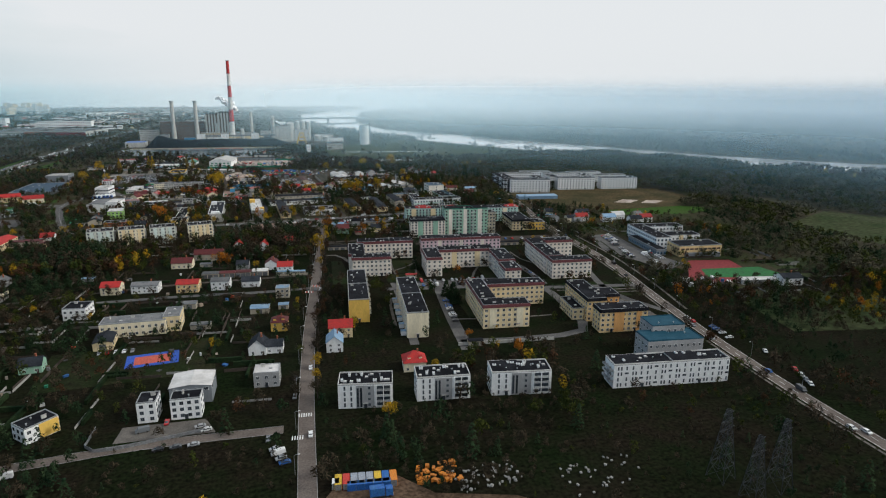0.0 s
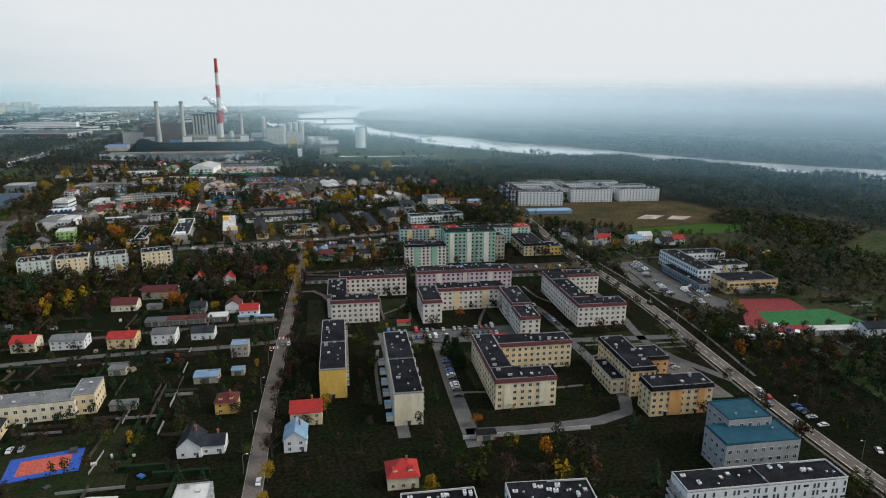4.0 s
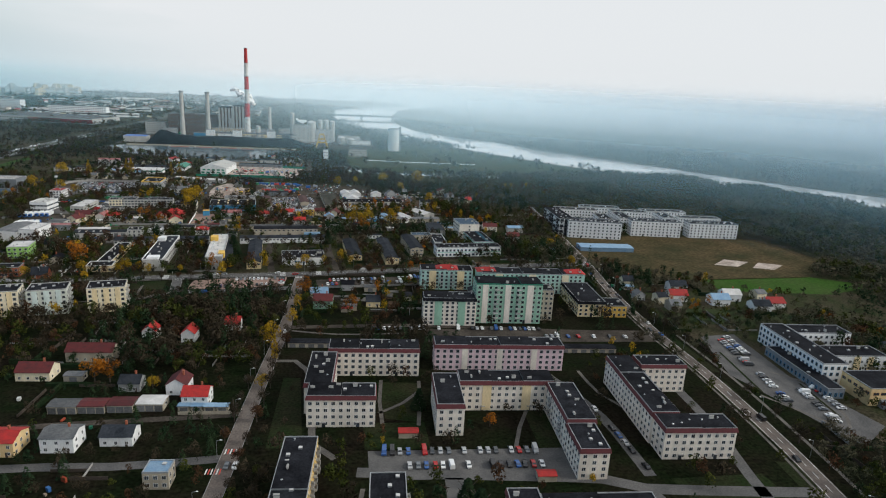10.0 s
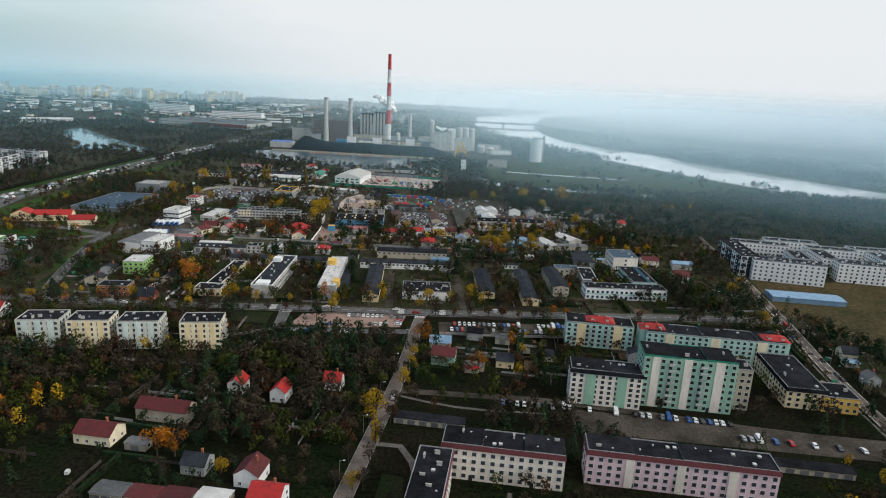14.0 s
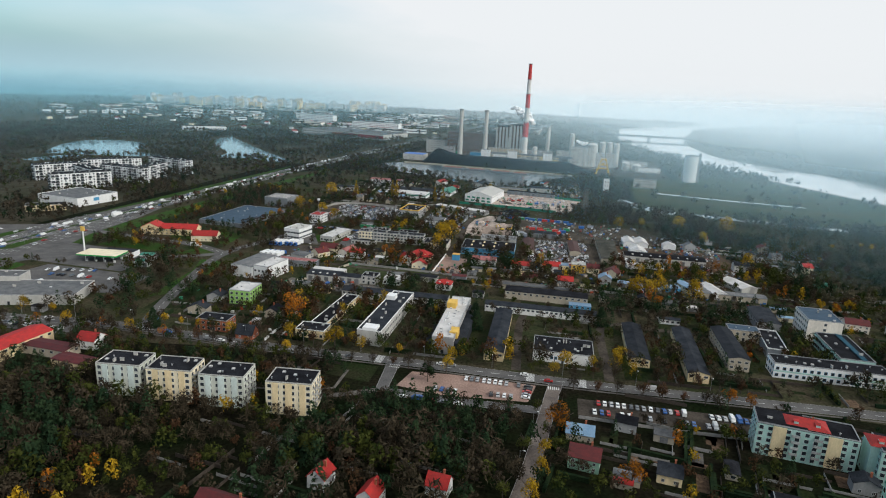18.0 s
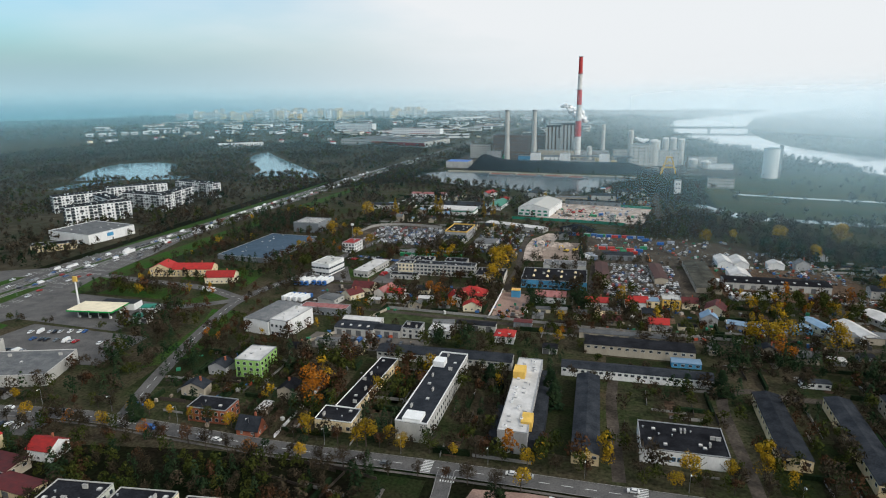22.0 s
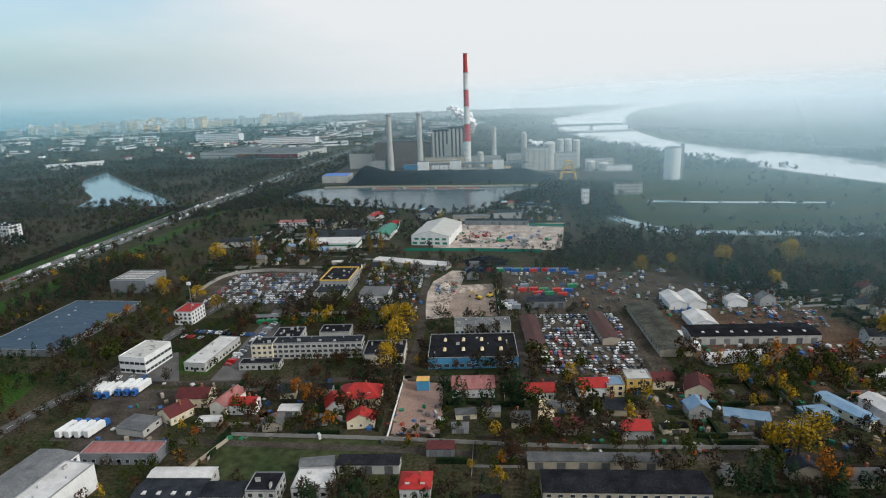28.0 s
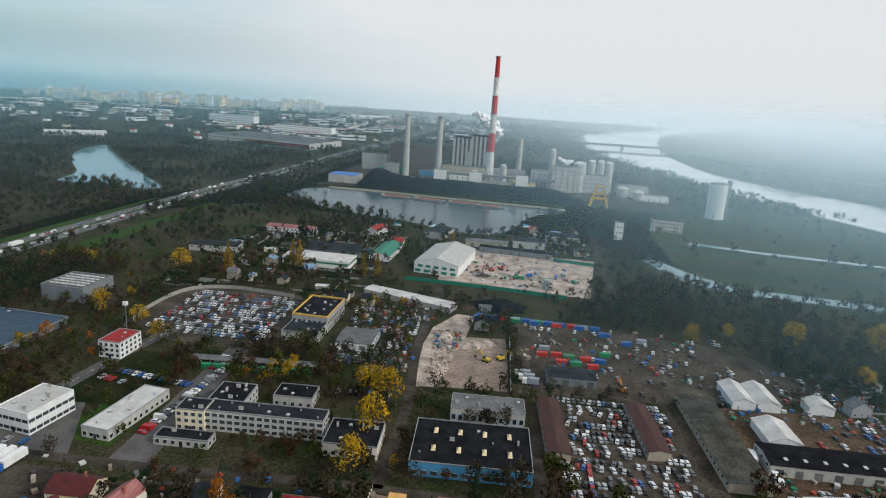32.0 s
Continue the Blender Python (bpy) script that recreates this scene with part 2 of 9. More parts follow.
M["pink"] = facade("pink_render", (0.72, 0.54, 0.58))
M["yellow"] = facade("yellow_render", (0.72, 0.46, 0.1))
M["orange"] = facade("orange_render", (0.68, 0.36, 0.13))
M["apricot"] = facade("apricot_render", (0.74, 0.54, 0.28))
M["mint"] = facade("mint_render", (0.3, 0.5, 0.38))
M["leaf"] = facade("leaf_green_render", (0.3, 0.52, 0.14))
M["teal"] = facade("pale_teal_render", (0.42, 0.62, 0.56))
M["grey"] = facade("grey_render", (0.34, 0.34, 0.34))
M["greybox"] = facade("grey_cladding", (0.2, 0.22, 0.24))
M["plantbrown"] = facade("brown_plant_cladding", (0.13, 0.09, 0.075))
M["black"] = facade("black_balcony_cladding", (0.03, 0.032, 0.035))
M["brickw"] = facade("brick_red_render", (0.34, 0.11, 0.06))
M["bluew"] = facade("blue_render", (0.08, 0.3, 0.52))
M["beige"] = facade("dull_beige_render", (0.42, 0.37, 0.29))
M["panel"] = facade("pale_panel_wall", (0.48, 0.47, 0.44))
M["pointblock"] = facade("greenish_white_render", (0.58, 0.6, 0.52))
M["balcony"] = material("balcony_panel", (0.5, 0.5, 0.48), (0.4, 0.4, 0.39), 0.5, 0.7, vary=0.35)
M["bark"] = material("bark", (0.07, 0.055, 0.042), (0.045, 0.036, 0.03), 2.0, 0.95, fine=6)
M["twig"] = material("bare_twigs", (0.047, 0.036, 0.024), (0.018, 0.016, 0.01), 0.16, 0.95, fine=7, grain=0.35, vary=0.3, island=0.15, spec=0.02)
M["russet"] = material("russet_leaves", (0.08, 0.04, 0.022), (0.042, 0.026, 0.014), 0.16, 0.9, fine=7, grain=0.35, vary=0.35, island=0.2, spec=0.02)
M["thicket"] = material("bare_thicket", (0.1, 0.085, 0.055), (0.05, 0.052, 0.03), 0.02, 0.95, fine=7, grain=0.35, vary=0.3, island=0.2, spec=0.02)
M["olive"] = material("late_green_leaves", (0.022, 0.033, 0.008), (0.055, 0.06, 0.014), 0.16, 0.9, fine=7, grain=0.35, vary=0.3, island=0.2, spec=0.02)
M["gold"] = material("golden_leaves", (0.34, 0.2, 0.012), (0.2, 0.14, 0.014), 0.16, 0.9, fine=8, grain=0.4, vary=0.25, island=0.25, spec=0.02)
M["amber"] = material("orange_leaves", (0.3, 0.1, 0.01), (0.18, 0.075, 0.012), 0.16, 0.9, fine=8, grain=0.4, vary=0.25, island=0.25, spec=0.02)
M["needles"] = material("dark_needles", (0.008, 0.018, 0.009), (0.02, 0.032, 0.014), 0.16, 0.9, fine=7, grain=0.35, vary=0.3, island=0.2, spec=0.02)
M["paint"] = palette("car_paint", [(0.7, 0.7, 0.7), (0.02, 0.02, 0.022), (0.3, 0.31, 0.32), (0.72, 0.72, 0.71), (0.06, 0.065, 0.07), (0.36, 0.02, 0.02), (0.03, 0.09, 0.26), (0.14, 0.15, 0.16), (0.68, 0.68, 0.66), (0.4, 0.4, 0.4)], 0.25)


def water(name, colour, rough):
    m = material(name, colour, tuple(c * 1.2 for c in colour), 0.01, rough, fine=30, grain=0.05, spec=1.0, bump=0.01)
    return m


# base colour raised to half white: part of the sky's reflection is painted in
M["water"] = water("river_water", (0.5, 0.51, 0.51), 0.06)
M["pond"] = water("harbour_water", (0.045, 0.075, 0.09), 0.18)
M["pond"].node_tree.nodes["Principled BSDF"].inputs["Specular IOR Level"].default_value = 0.1
M["woodfloor"] = material("woodland_floor", (0.03, 0.034, 0.02), (0.06, 0.052, 0.036), 0.012, 0.95, fine=9, grain=0.3, spec=0.02)
M["lakewater"] = water("lake_water", (0.09, 0.17, 0.2), 0.12)
M["lakewater"].node_tree.nodes["Principled BSDF"].inputs["Specular IOR Level"].default_value = 0.4


# ---- meshes and objects ----
class Shape:
    """Collects faces for one mesh."""
    def __init__(self):
        self.v, self.f, self.m = [], [], []

    def face(self, pts, mi=0):
        i = len(self.v)
        self.v += [tuple(p) for p in pts]
        self.f.append(tuple(range(i, i + len(pts))))
        self.m.append(mi)
        return self

    def box(self, x0, x1, y0, y1, z0, z1, mi=0, top=None, bottom=False):
        i = len(self.v)
        self.v += [(x0, y0, z0), (x1, y0, z0), (x1, y1, z0), (x0, y1, z0), (x0, y0, z1), (x1, y0, z1), (x1, y1, z1), (x0, y1, z1)]
        self.f += [(i, i + 1, i + 5, i + 4), (i + 1, i + 2, i + 6, i + 5), (i + 2, i + 3, i + 7, i + 6), (i + 3, i, i + 4, i + 7), (i + 4, i + 5, i + 6, i + 7), (i + 3, i + 2, i + 1, i)]
        self.m += [mi, mi, mi, mi, mi if top is None else top, mi]
        return self

    def prism(self, pts, z0, z1, mi=0, top=None):
        n, i = len(pts), len(self.v)
        self.v += [(x, y, z0) for x, y in pts] + [(x, y, z1) for x, y in pts]
        for k in range(n):
            j = (k + 1) % n
            self.f.append((i + k, i + j, i + n + j, i + n + k))
            self.m.append(mi)
        self.f.append(tuple(range(i + n, i + 2 * n)))
        self.m.append(mi if top is None else top)
        self.f.append(tuple(range(i + n - 1, i - 1, -1)))
        self.m.append(mi)
        return self

    def cone(self, x, y, z0, z1, r0, r1, n=12, mi=0):
        i = len(self.v)
        for r, z in ((r0, z0), (r1, z1)):
            self.v += [(x + r * math.cos(2 * math.pi * k / n), y + r * math.sin(2 * math.pi * k / n), z) for k in range(n)]
        for k in range(n):
            j = (k + 1) % n
            self.f.append((i + k, i + j, i + n + j, i + n + k))
            self.m.append(mi)
        self.f.append(tuple(range(i + n, i + 2 * n)))
        self.m.append(mi)
        return self

    def beam(self, a, b, r, mi=0):
        """A square bar from a to b."""
        a, b = Vector(a), Vector(b)
        q = (b - a).to_track_quat("Z", "Y")
        i = len(self.v)
        for p in (a, b):
            self.v += [tuple(p + q @ Vector((sx * r, sy * r, 0))) for sx, sy in ((-1, -1), (1, -1), (1, 1), (-1, 1))]
        for k in range(4):
            j = (k + 1) % 4
            self.f.append((i + k, i + j, i + 4 + j, i + 4 + k))
            self.m.append(mi)
        return self

    def data(self, name, mats):
        me = bpy.data.meshes.new(name)
        me.from_pydata(self.v, [], self.f)
        for m in mats:
            me.materials.append(M[m] if isinstance(m, str) else m)
        if any(self.m):
            me.polygons.foreach_set("material_index", self.m)
        me.update()
        return me


def part(name, shape, mats, parent=None, label="", at=None):
    """One mesh object, under a thing or a part."""
    me = shape.data(name, mats if isinstance(mats, (list, tuple)) else [mats]) if isinstance(shape, Shape) else shape
    ob = new(name, me)
    ob.parent = parent
    if at is not None:
        ob.matrix_basis = at
    return tagged(ob, label)


def thing(name, x, y, z=0, rot=0, label="", category="", group=""):
    ob = new(name)
    ob.empty_display_size = 1
    ob.matrix_basis = pose(x, y, z, 0, 0, rot)
    return tagged(ob, label, category, group)


# what already stands on the ground, in cells of two metres
GX, GY, CELL = -1000, 0, 2.0
taken = np.zeros((1150, 1000), bool)


def mark(x, y, w, d, rot=0, pad=1.0):
    c, s = math.cos(radians(rot)), math.sin(radians(rot))
    r = math.hypot(w, d) / 2 + pad + 2
    i0, i1 = int((x - r - GX) / CELL), int((x + r - GX) / CELL) + 1
    j0, j1 = int((y - r - GY) / CELL), int((y + r - GY) / CELL) + 1
    i0, j0, i1, j1 = max(i0, 0), max(j0, 0), min(i1, 1150), min(j1, 1000)
    if i1 <= i0 or j1 <= j0:
        return
    X, Y = np.meshgrid(GX + (np.arange(i0, i1) + 0.5) * CELL - x, GY + (np.arange(j0, j1) + 0.5) * CELL - y, indexing="ij")
    u, v = X * c + Y * s, -X * s + Y * c
    taken[i0:i1, j0:j1] |= (abs(u) < w / 2 + pad) & (abs(v) < d / 2 + pad)


def free(x, y):
    i, j = int((x - GX) / CELL), int((y - GY) / CELL)
    return not (0 <= i < 1150 and 0 <= j < 1000 and taken[i, j])


def free_box(x, y, w, d, rot=0):
    c, s = math.cos(radians(rot)), math.sin(radians(rot))
    return all(free(x + u * w / 2 * c - v * d / 2 * s, y + u * w / 2 * s + v * d / 2 * c) for u in (-1, 0, 1) for v in (-1, 0, 1))


def mark_poly(pts, pad=0.0):
    xs, ys = [p[0] for p in pts], [p[1] for p in pts]
    i0, i1 = max(int((min(xs) - GX) / CELL), 0), min(int((max(xs) - GX) / CELL) + 1, 1150)
    j0, j1 = max(int((min(ys) - GY) / CELL), 0), min(int((max(ys) - GY) / CELL) + 1, 1000)
    if i1 <= i0 or j1 <= j0:
        return
    X, Y = np.meshgrid(GX + (np.arange(i0, i1) + 0.5) * CELL, GY + (np.arange(j0, j1) + 0.5) * CELL, indexing="ij")
    inside = np.zeros(X.shape, bool)
    for (ax, ay), (bx, by) in zip(pts, pts[1:] + pts[:1]):
        if ay != by:
            inside ^= ((ay > Y) != (by > Y)) & (X < (bx - ax) * (Y - ay) / (by - ay) + ax)
    taken[i0:i1, j0:j1] |= inside


# ---- ground, water, roads ----
ground = Shape().face([(-6000, -1500, 0), (6000, -1500, 0), (6000, 6500, 0), (-6000, 6500, 0)])
tagged(part("ground", ground, "ground"), "rough dark autumn grass and earth", "ground", kind="structure")


def smooth(pts, step=12.0):
    """A rounded line through the points."""
    P = [Vector((*p, 0)) for p in pts]
    P = [P[0] * 2 - P[1]] + P + [P[-1] * 2 - P[-2]]
    out = []
    for a, b, c, d in zip(P, P[1:], P[2:], P[3:]):
        n = max(1, int((c - b).length / step))
        for k in range(n):
            t = k / n
            out.append(0.5 * (2 * b + (c - a) * t + (2 * a - 5 * b + 4 * c - d) * t * t + (3 * b - a - 3 * c + d) * t ** 3))
    return out + [P[-2]]


def sides(line, off):
    out = []
    for i, p in enumerate(line):
        d = (line[min(i + 1, len(line) - 1)] - line[max(i - 1, 0)]).normalized()
        out.append(p + Vector((d.y, -d.x, 0)) * off)
    return out


def ribbon(shape, line, lo, hi, z, mi=0):
    A, B = sides(line, lo), sides(line, hi)
    for a, b, c, d in zip(A, B, B[1:], A[1:]):
        shape.face([(a.x, a.y, z), (b.x, b.y, z), (c.x, c.y, z), (d.x, d.y, z)][::-1], mi)


def road(name, pts, width, mat="asphalt", label="", z=0.06, dashes=False, edges=False, kerb=False, walk_side=0):
    line = smooth(pts)
    s = Shape()
    ribbon(s, line, -width / 2, width / 2, z)
    ob = tagged(part(name, s, mat), label or "worn grey asphalt road", "road", kind="structure")
    if dashes or edges:
        m = Shape()
        if dashes:
            fine = smooth(pts, 4.0)
            for i in range(0, len(fine) - 1, 2):
                ribbon(m, fine[i:i + 2], -0.12, 0.12, z + 0.012)
        if edges:
            for e in (-width / 2 + 0.5, width / 2 - 0.5):
                ribbon(m, line, e - 0.1, e + 0.1, z + 0.012)
        part("lane_marking", m, "line", ob, "white road paint")
    if kerb:
        for e in (-width / 2 - 0.12, width / 2 + 0.12):
            k = Shape()
            ribbon(k, line, e - 0.12, e + 0.12, z + 0.1)
            ribbon(k, line, e - 0.13, e - 0.12, z - 0.02)
            part("kerb", k, "kerb", ob, "grey kerbstones")
    if walk_side:
        for e in ((-1, 1) if walk_side == 2 else (walk_side,)):
            k = Shape()
            lo, hi = sorted((e * (width / 2 + 1.4), e * (width / 2 + 2.7)))
            ribbon(k, line, lo, hi, z + 0.05)
            part("footpath", k, "paving", ob, "pale concrete footpath")
    for p in line:
        mark(p.x, p.y, width + 1 + 3 * (walk_side != 0), 12, 0, 0.5)
    return ob


def crossing(x, y, rot, length, across, red=False):
    """Zebra stripes; across is the way one walks."""
    s = Shape()
    n = int(length / 1.0)
    for i in range(n):
        u = -length / 2 + i * 1.0
        s.box(u, u + 0.5, -across / 2, across / 2, 0.0, 0.012, i % 2 if red else 0)
    ob = part("crosswalk", s, ["line", "redline"], at=pose(x, y, 0.08, 0, 0, rot))
    return tagged(ob, "red and white painted crosswalk" if red else "white painted zebra crosswalk", "crosswalk", kind="structure")


def lot(name, pts, mat, label, z=0.03, keep=True):
    s = Shape().face([(x, y, z) for x, y in pts])
    ob = tagged(part(name, s, mat), label, name.replace("_", " "), kind="structure")
    if keep:
        mark_poly(list(pts))
    return ob

# the river bends past the plant, a harbour basin lies before it
def sheet(name, pts, mat, label, z=0.05):
    ob = lot(name, pts, mat, label, z)
    ob["category"] = "water"
    return ob


near_bank = [(1500, 420), (1250, 620), (1026, 760), (899, 918), (807, 1080), (690, 1190), (590, 1350), (480, 1600), (410, 1850), (350, 2080), (285, 2460), (300, 2860), (360, 3230), (580, 3640), (1004, 4400)]
far_bank = [(1300, 4400), (900, 3900), (640, 3200), (505, 2560), (480, 2150), (520, 1950), (640, 1740), (690, 1560), (790, 1380), (880, 1190), (960, 1040), (1120, 850), (1330, 690), (1600, 500)]
sheet("river", [tuple(p.xy) for p in smooth(near_bank, 60) + smooth(far_bank, 60)], "water", "wide river with the white sky's reflection partly painted in", 0.05)
sheet("harbour_basin", [tuple(p.xy) for p in smooth([(-246, 1436), (-232, 1490), (-205, 1508), (-146, 1506), (-80, 1497), (-15, 1487), (95, 1475), (118, 1468), (104, 1450), (78, 1428), (62, 1390), (46, 1340), (30, 1306), (-6, 1296), (-36, 1312), (-66, 1330), (-101, 1342), (-160, 1366), (-206, 1400), (-246, 1436)], 12)], "pond", "calm grey-blue harbour basin before the coal heap")
sheet("lake", [tuple(p.xy) for p in smooth([(-800, 1297), (-872, 1418), (-898, 1520), (-838, 1559), (-757, 1518), (-694, 1401), (-625, 1371), (-640, 1343), (-696, 1326), (-754, 1315), (-800, 1297)], 15)], "lakewater", "grey-blue lake among bare trees")
sheet("side_channel", [tuple(p.xy) for p in smooth([(-719, 1797), (-601, 1654), (-486, 1519), (-394, 1415), (-400, 1394), (-471, 1412), (-526, 1402), (-553, 1478), (-640, 1590), (-707, 1708), (-719, 1797)], 15)], "lakewater", "grey-blue side channel with a wooded bank")
sheet("ditch", [(165, 1245), (182, 1190), (215, 1160), (300, 1150), (420, 1130), (420, 1146), (300, 1168), (225, 1178), (196, 1215), (178, 1252)], "lakewater", "wide shallow pool at the edge of a meadow")
sheet("ditch", [(230, 1330), (300, 1310), (430, 1290), (430, 1300), (300, 1322), (235, 1340)], "lakewater", "narrow pale water ditch")
sheet("lake", [(-759, 1211), (-768, 1266), (-725, 1313), (-727, 1254), (-733, 1210)], "lakewater", "small grey-blue pool beside the lake")

# open land
lot("woodland_floor", [(420, 60), (4000, 60), (4000, 4400), (-40, 4400), (-40, 1860), (310, 1800), (300, 1540), (640, 1200), (620, 600), (480, 380)], "woodfloor", "leaf-strewn floor of the far woods", 0.004, False)
lot("woodland_floor", [(-4000, 480), (-405, 480), (-395, 1350), (-260, 1560), (-245, 1860), (-110, 4400), (-4000, 4400)], "woodfloor", "leaf-strewn floor of the far woods", 0.004, False)
lot("garden_land", [(-360, 600), (-330, 1290), (-250, 1370), (130, 1290), (200, 1180), (430, 1120), (560, 900), (620, 600), (480, 380), (330, 300), (310, 520), (330, 640), (60, 652), (-100, 640)], "gardens", "rough grass and garden ground between the works", 0.006, False)
for pts_ in ([(-300, 802), (-296, 828), (-236, 822), (-240, 800)], [(-226, 800), (-216, 824), (-196, 812), (-202, 796)], [(-262, 846), (-260, 880), (-205, 880), (-200, 838)], [(-338, 700), (-334, 742), (-306, 736), (-304, 692)], [(-180, 700), (-186, 760), (-196, 790), (-176, 790), (-160, 720)], [(-146, 880), (-140, 905), (-116, 905), (-116, 875)]):
    lot("verge", pts_, "verge", "green grass verge beside the junction", 0.016, False)
lot("field", [(331, 675), (350, 748), (460, 742), (560, 720), (560, 640), (500, 597), (410, 600), (352, 615)], "field", "dry brown stubble field", 0.02)
lot("field", [(400, 602), (500, 598), (540, 570), (480, 555), (395, 574)], "greenfield", "bright green winter crop field", 0.02)
lot("field", [(520, 470), (640, 520), (700, 430), (640, 330), (560, 360)], "meadow", "dry brown meadow among bare woods", 0.02)
lot("field", [(440, 640), (462, 655), (480, 645), (458, 632)], "rubble", "pale sandy plot in the field", 0.04)
lot("field", [(470, 628), (488, 642), (506, 632), (486, 620)], "rubble", "pale sandy plot in the field", 0.04)
lot("meadow", [(190, 1195), (230, 1180), (420, 1150), (600, 1110), (640, 1200), (470, 1560), (260, 1520), (200, 1400)], "meadow", "open grey-green river meadow", 0.012, False)
for i in range(7):
    y = 1205 + i * 40
    lot("rail_meadow", [(190 + 6 * i, y + 26), (480, y - 6), (480, y + 6), (190 + 6 * i, y + 36)], "field" if i % 2 else "lawn", "strip of dry grass between old sidings", 0.02)
lot("verge", [(-392, 700), (-385, 1000), (-366, 1350), (-362, 1350), (-352, 1000), (-350, 700)], "verge", "green verge beside the expressway", 0.02, False)
lot("verge", [(-338, 760), (-326, 1000), (-300, 1345), (-286, 1345), (-306, 1000), (-312, 760)], "verge", "green verge beside the expressway", 0.02)

for pts_ in ([(310, 520), (316, 548), (400, 530), (430, 505), (395, 500)], [(300, 250), (310, 300), (380, 310), (420, 270), (360, 235)], [(390, 330), (400, 380), (480, 370), (500, 320)]):
    lot("meadow", pts_, "meadow", "grey-green meadow among bare thickets", 0.013, False)

# lots and yards
lot("scrapyard", [(12, 140), (18, 180), (28, 193), (48, 190), (58, 176), (84, 166), (100, 152), (88, 132), (50, 128), (20, 130)], "earth", "bare brown earth of a scrapyard")
lot("forecourt", [(-52, 244), (-50, 256), (-18, 253), (-14, 241)], "paving", "pale paved forecourt beside the street")
lot("car_park", [(99, 392), (101, 411), (180, 399), (178, 380)], "asphalt", "dark asphalt car park between the blocks")
lot("car_park", [(150, 512), (152, 531), (290, 509), (288, 492)], "dirt", "unpaved parking strip beside the tall block")
lot("car_park", [(299, 447), (318, 496), (342, 496), (331, 440), (336, 388), (311, 376)], "asphalt", "asphalt car park beside the school")
for x, y, half in ((326, 474, 19), (325.6, 415, 17), (308, 450, 24)):
    lot("verge", [(x + u * 0.242 + v * 0.97, y + u * 0.97 - v * 0.242) for u, v in ((-half, -0.6), (half, -0.6), (half, 0.6), (-half, 0.6))], "lawn", "narrow grass strip between rows of parked cars", 0.14, False)
lot("car_park", [(222, 290), (226, 332), (244, 330), (240, 286)], "paving", "paved car park beside orange blocks")
lot("car_park", [(8, 622), (12, 639), (32, 641), (75, 640), (72, 622), (30, 618)], "redpave", "sandy reddish gravel parking lot", 0.08)
mark(42, 627, 116, 40)
lot("car_park", [(95, 616), (95, 632), (180, 634), (180, 618)], "dirt", "unpaved parking strip under trees")
lot("car_park", [(-300, 690), (-292, 742), (-205, 738), (-205, 698)], "asphalt", "asphalt car park of a supermarket")
lot("car_park", [(-260, 630), (-258, 645), (-180, 646), (-182, 632)], "asphalt", "asphalt car park with rows of cars")
lot("fuel_forecourt", [(-330, 748), (-322, 800), (-228, 792), (-232, 742)], "asphalt", "asphalt forecourt of a fuel station", 0.04)
lot("yard", [(-112, 745), (-110, 768), (-38, 768), (-38, 750)], "paving", "paved workshop yard")
lot("yard", [(-11, 817), (-11, 866), (9, 863), (11, 817)], "redpave", "worn reddish paved yard")
M["trodden"] = material("trodden_clay", (0.2, 0.155, 0.125), (0.32, 0.25, 0.205), 0.08, 0.95, fine=9, grain=0.3, bump=0.05, spec=0.03)
lot("yard", [(-11, 950), (-10, 1000), (-7, 1030), (6, 1058), (18, 1056), (14, 1020), (8, 985), (3, 953)], "rubble", "pale rubble track with heaps of concrete")
lot("yard", [(3, 953), (8, 985), (14, 1020), (38, 1022), (39, 955)], "trodden", "trodden clay yard inside a white wall")
lot("yard", [(-14, 1120), (-16, 1232), (118, 1225), (100, 1115)], "rubble", "pale gravel works yard", 0.04)
lot("yard", [(-185, 990), (-178, 1062), (-100, 1066), (-78, 985), (-130, 970)], "sand", "bare sandy yard packed with scrapped cars")
lot("yard", [(60, 872), (62, 948), (122, 950), (125, 868)], "sand", "sandy earth yard packed with scrapped cars")
lot("yard", [(44, 955), (44, 1060), (175, 1040), (210, 985), (140, 960)], "sand", "rutted sandy haulage yard")
lot("yard", [(140, 885), (140, 965), (235, 960), (245, 880)], "earth", "rutted earth yard round the halls")
lot("yard", [(-172, 868), (-168, 900), (-146, 905), (-128, 868)], "asphalt", "asphalt yard before a white building")
lot("yard", [(-145, 800), (-165, 860), (-118, 860), (-112, 808)], "dirt", "earth yard with parked trailers")
lot("yard", [(-112, 868), (-112, 975), (-100, 975), (-96, 868)], "asphalt", "narrow asphalt car park", 0.04)
lot("yard", [(-80, 785), (-80, 815), (-12, 812), (-12, 785)], "meadow", "dry cleared plot", 0.02)
lot("bank", [(-240, 1500), (-205, 1511), (-146, 1509), (-15, 1490), (95, 1478), (125, 1470), (215, 1480), (210, 1520), (-215, 1545)], "lawn", "grassy quay bank below the coal heap", 0.03)
lot("yard", [(-230, 1530), (-230, 1800), (300, 1790), (280, 1510)], "dirt", "dark works ground of the power plant", 0.02)
lot("lawn", [(30, 668), (30, 735), (46, 735), (46, 668)], "lawn", "green lawn between low buildings", 0.02)
lot("lawn", [(60, 752), (60, 768), (118, 766), (118, 752)], "lawn", "green lawn behind the barracks", 0.02)
lot("lawn", [(-66, 738), (-64, 690), (-46, 690), (-46, 735)], "lawn", "green lawn inside a driveway", 0.02)
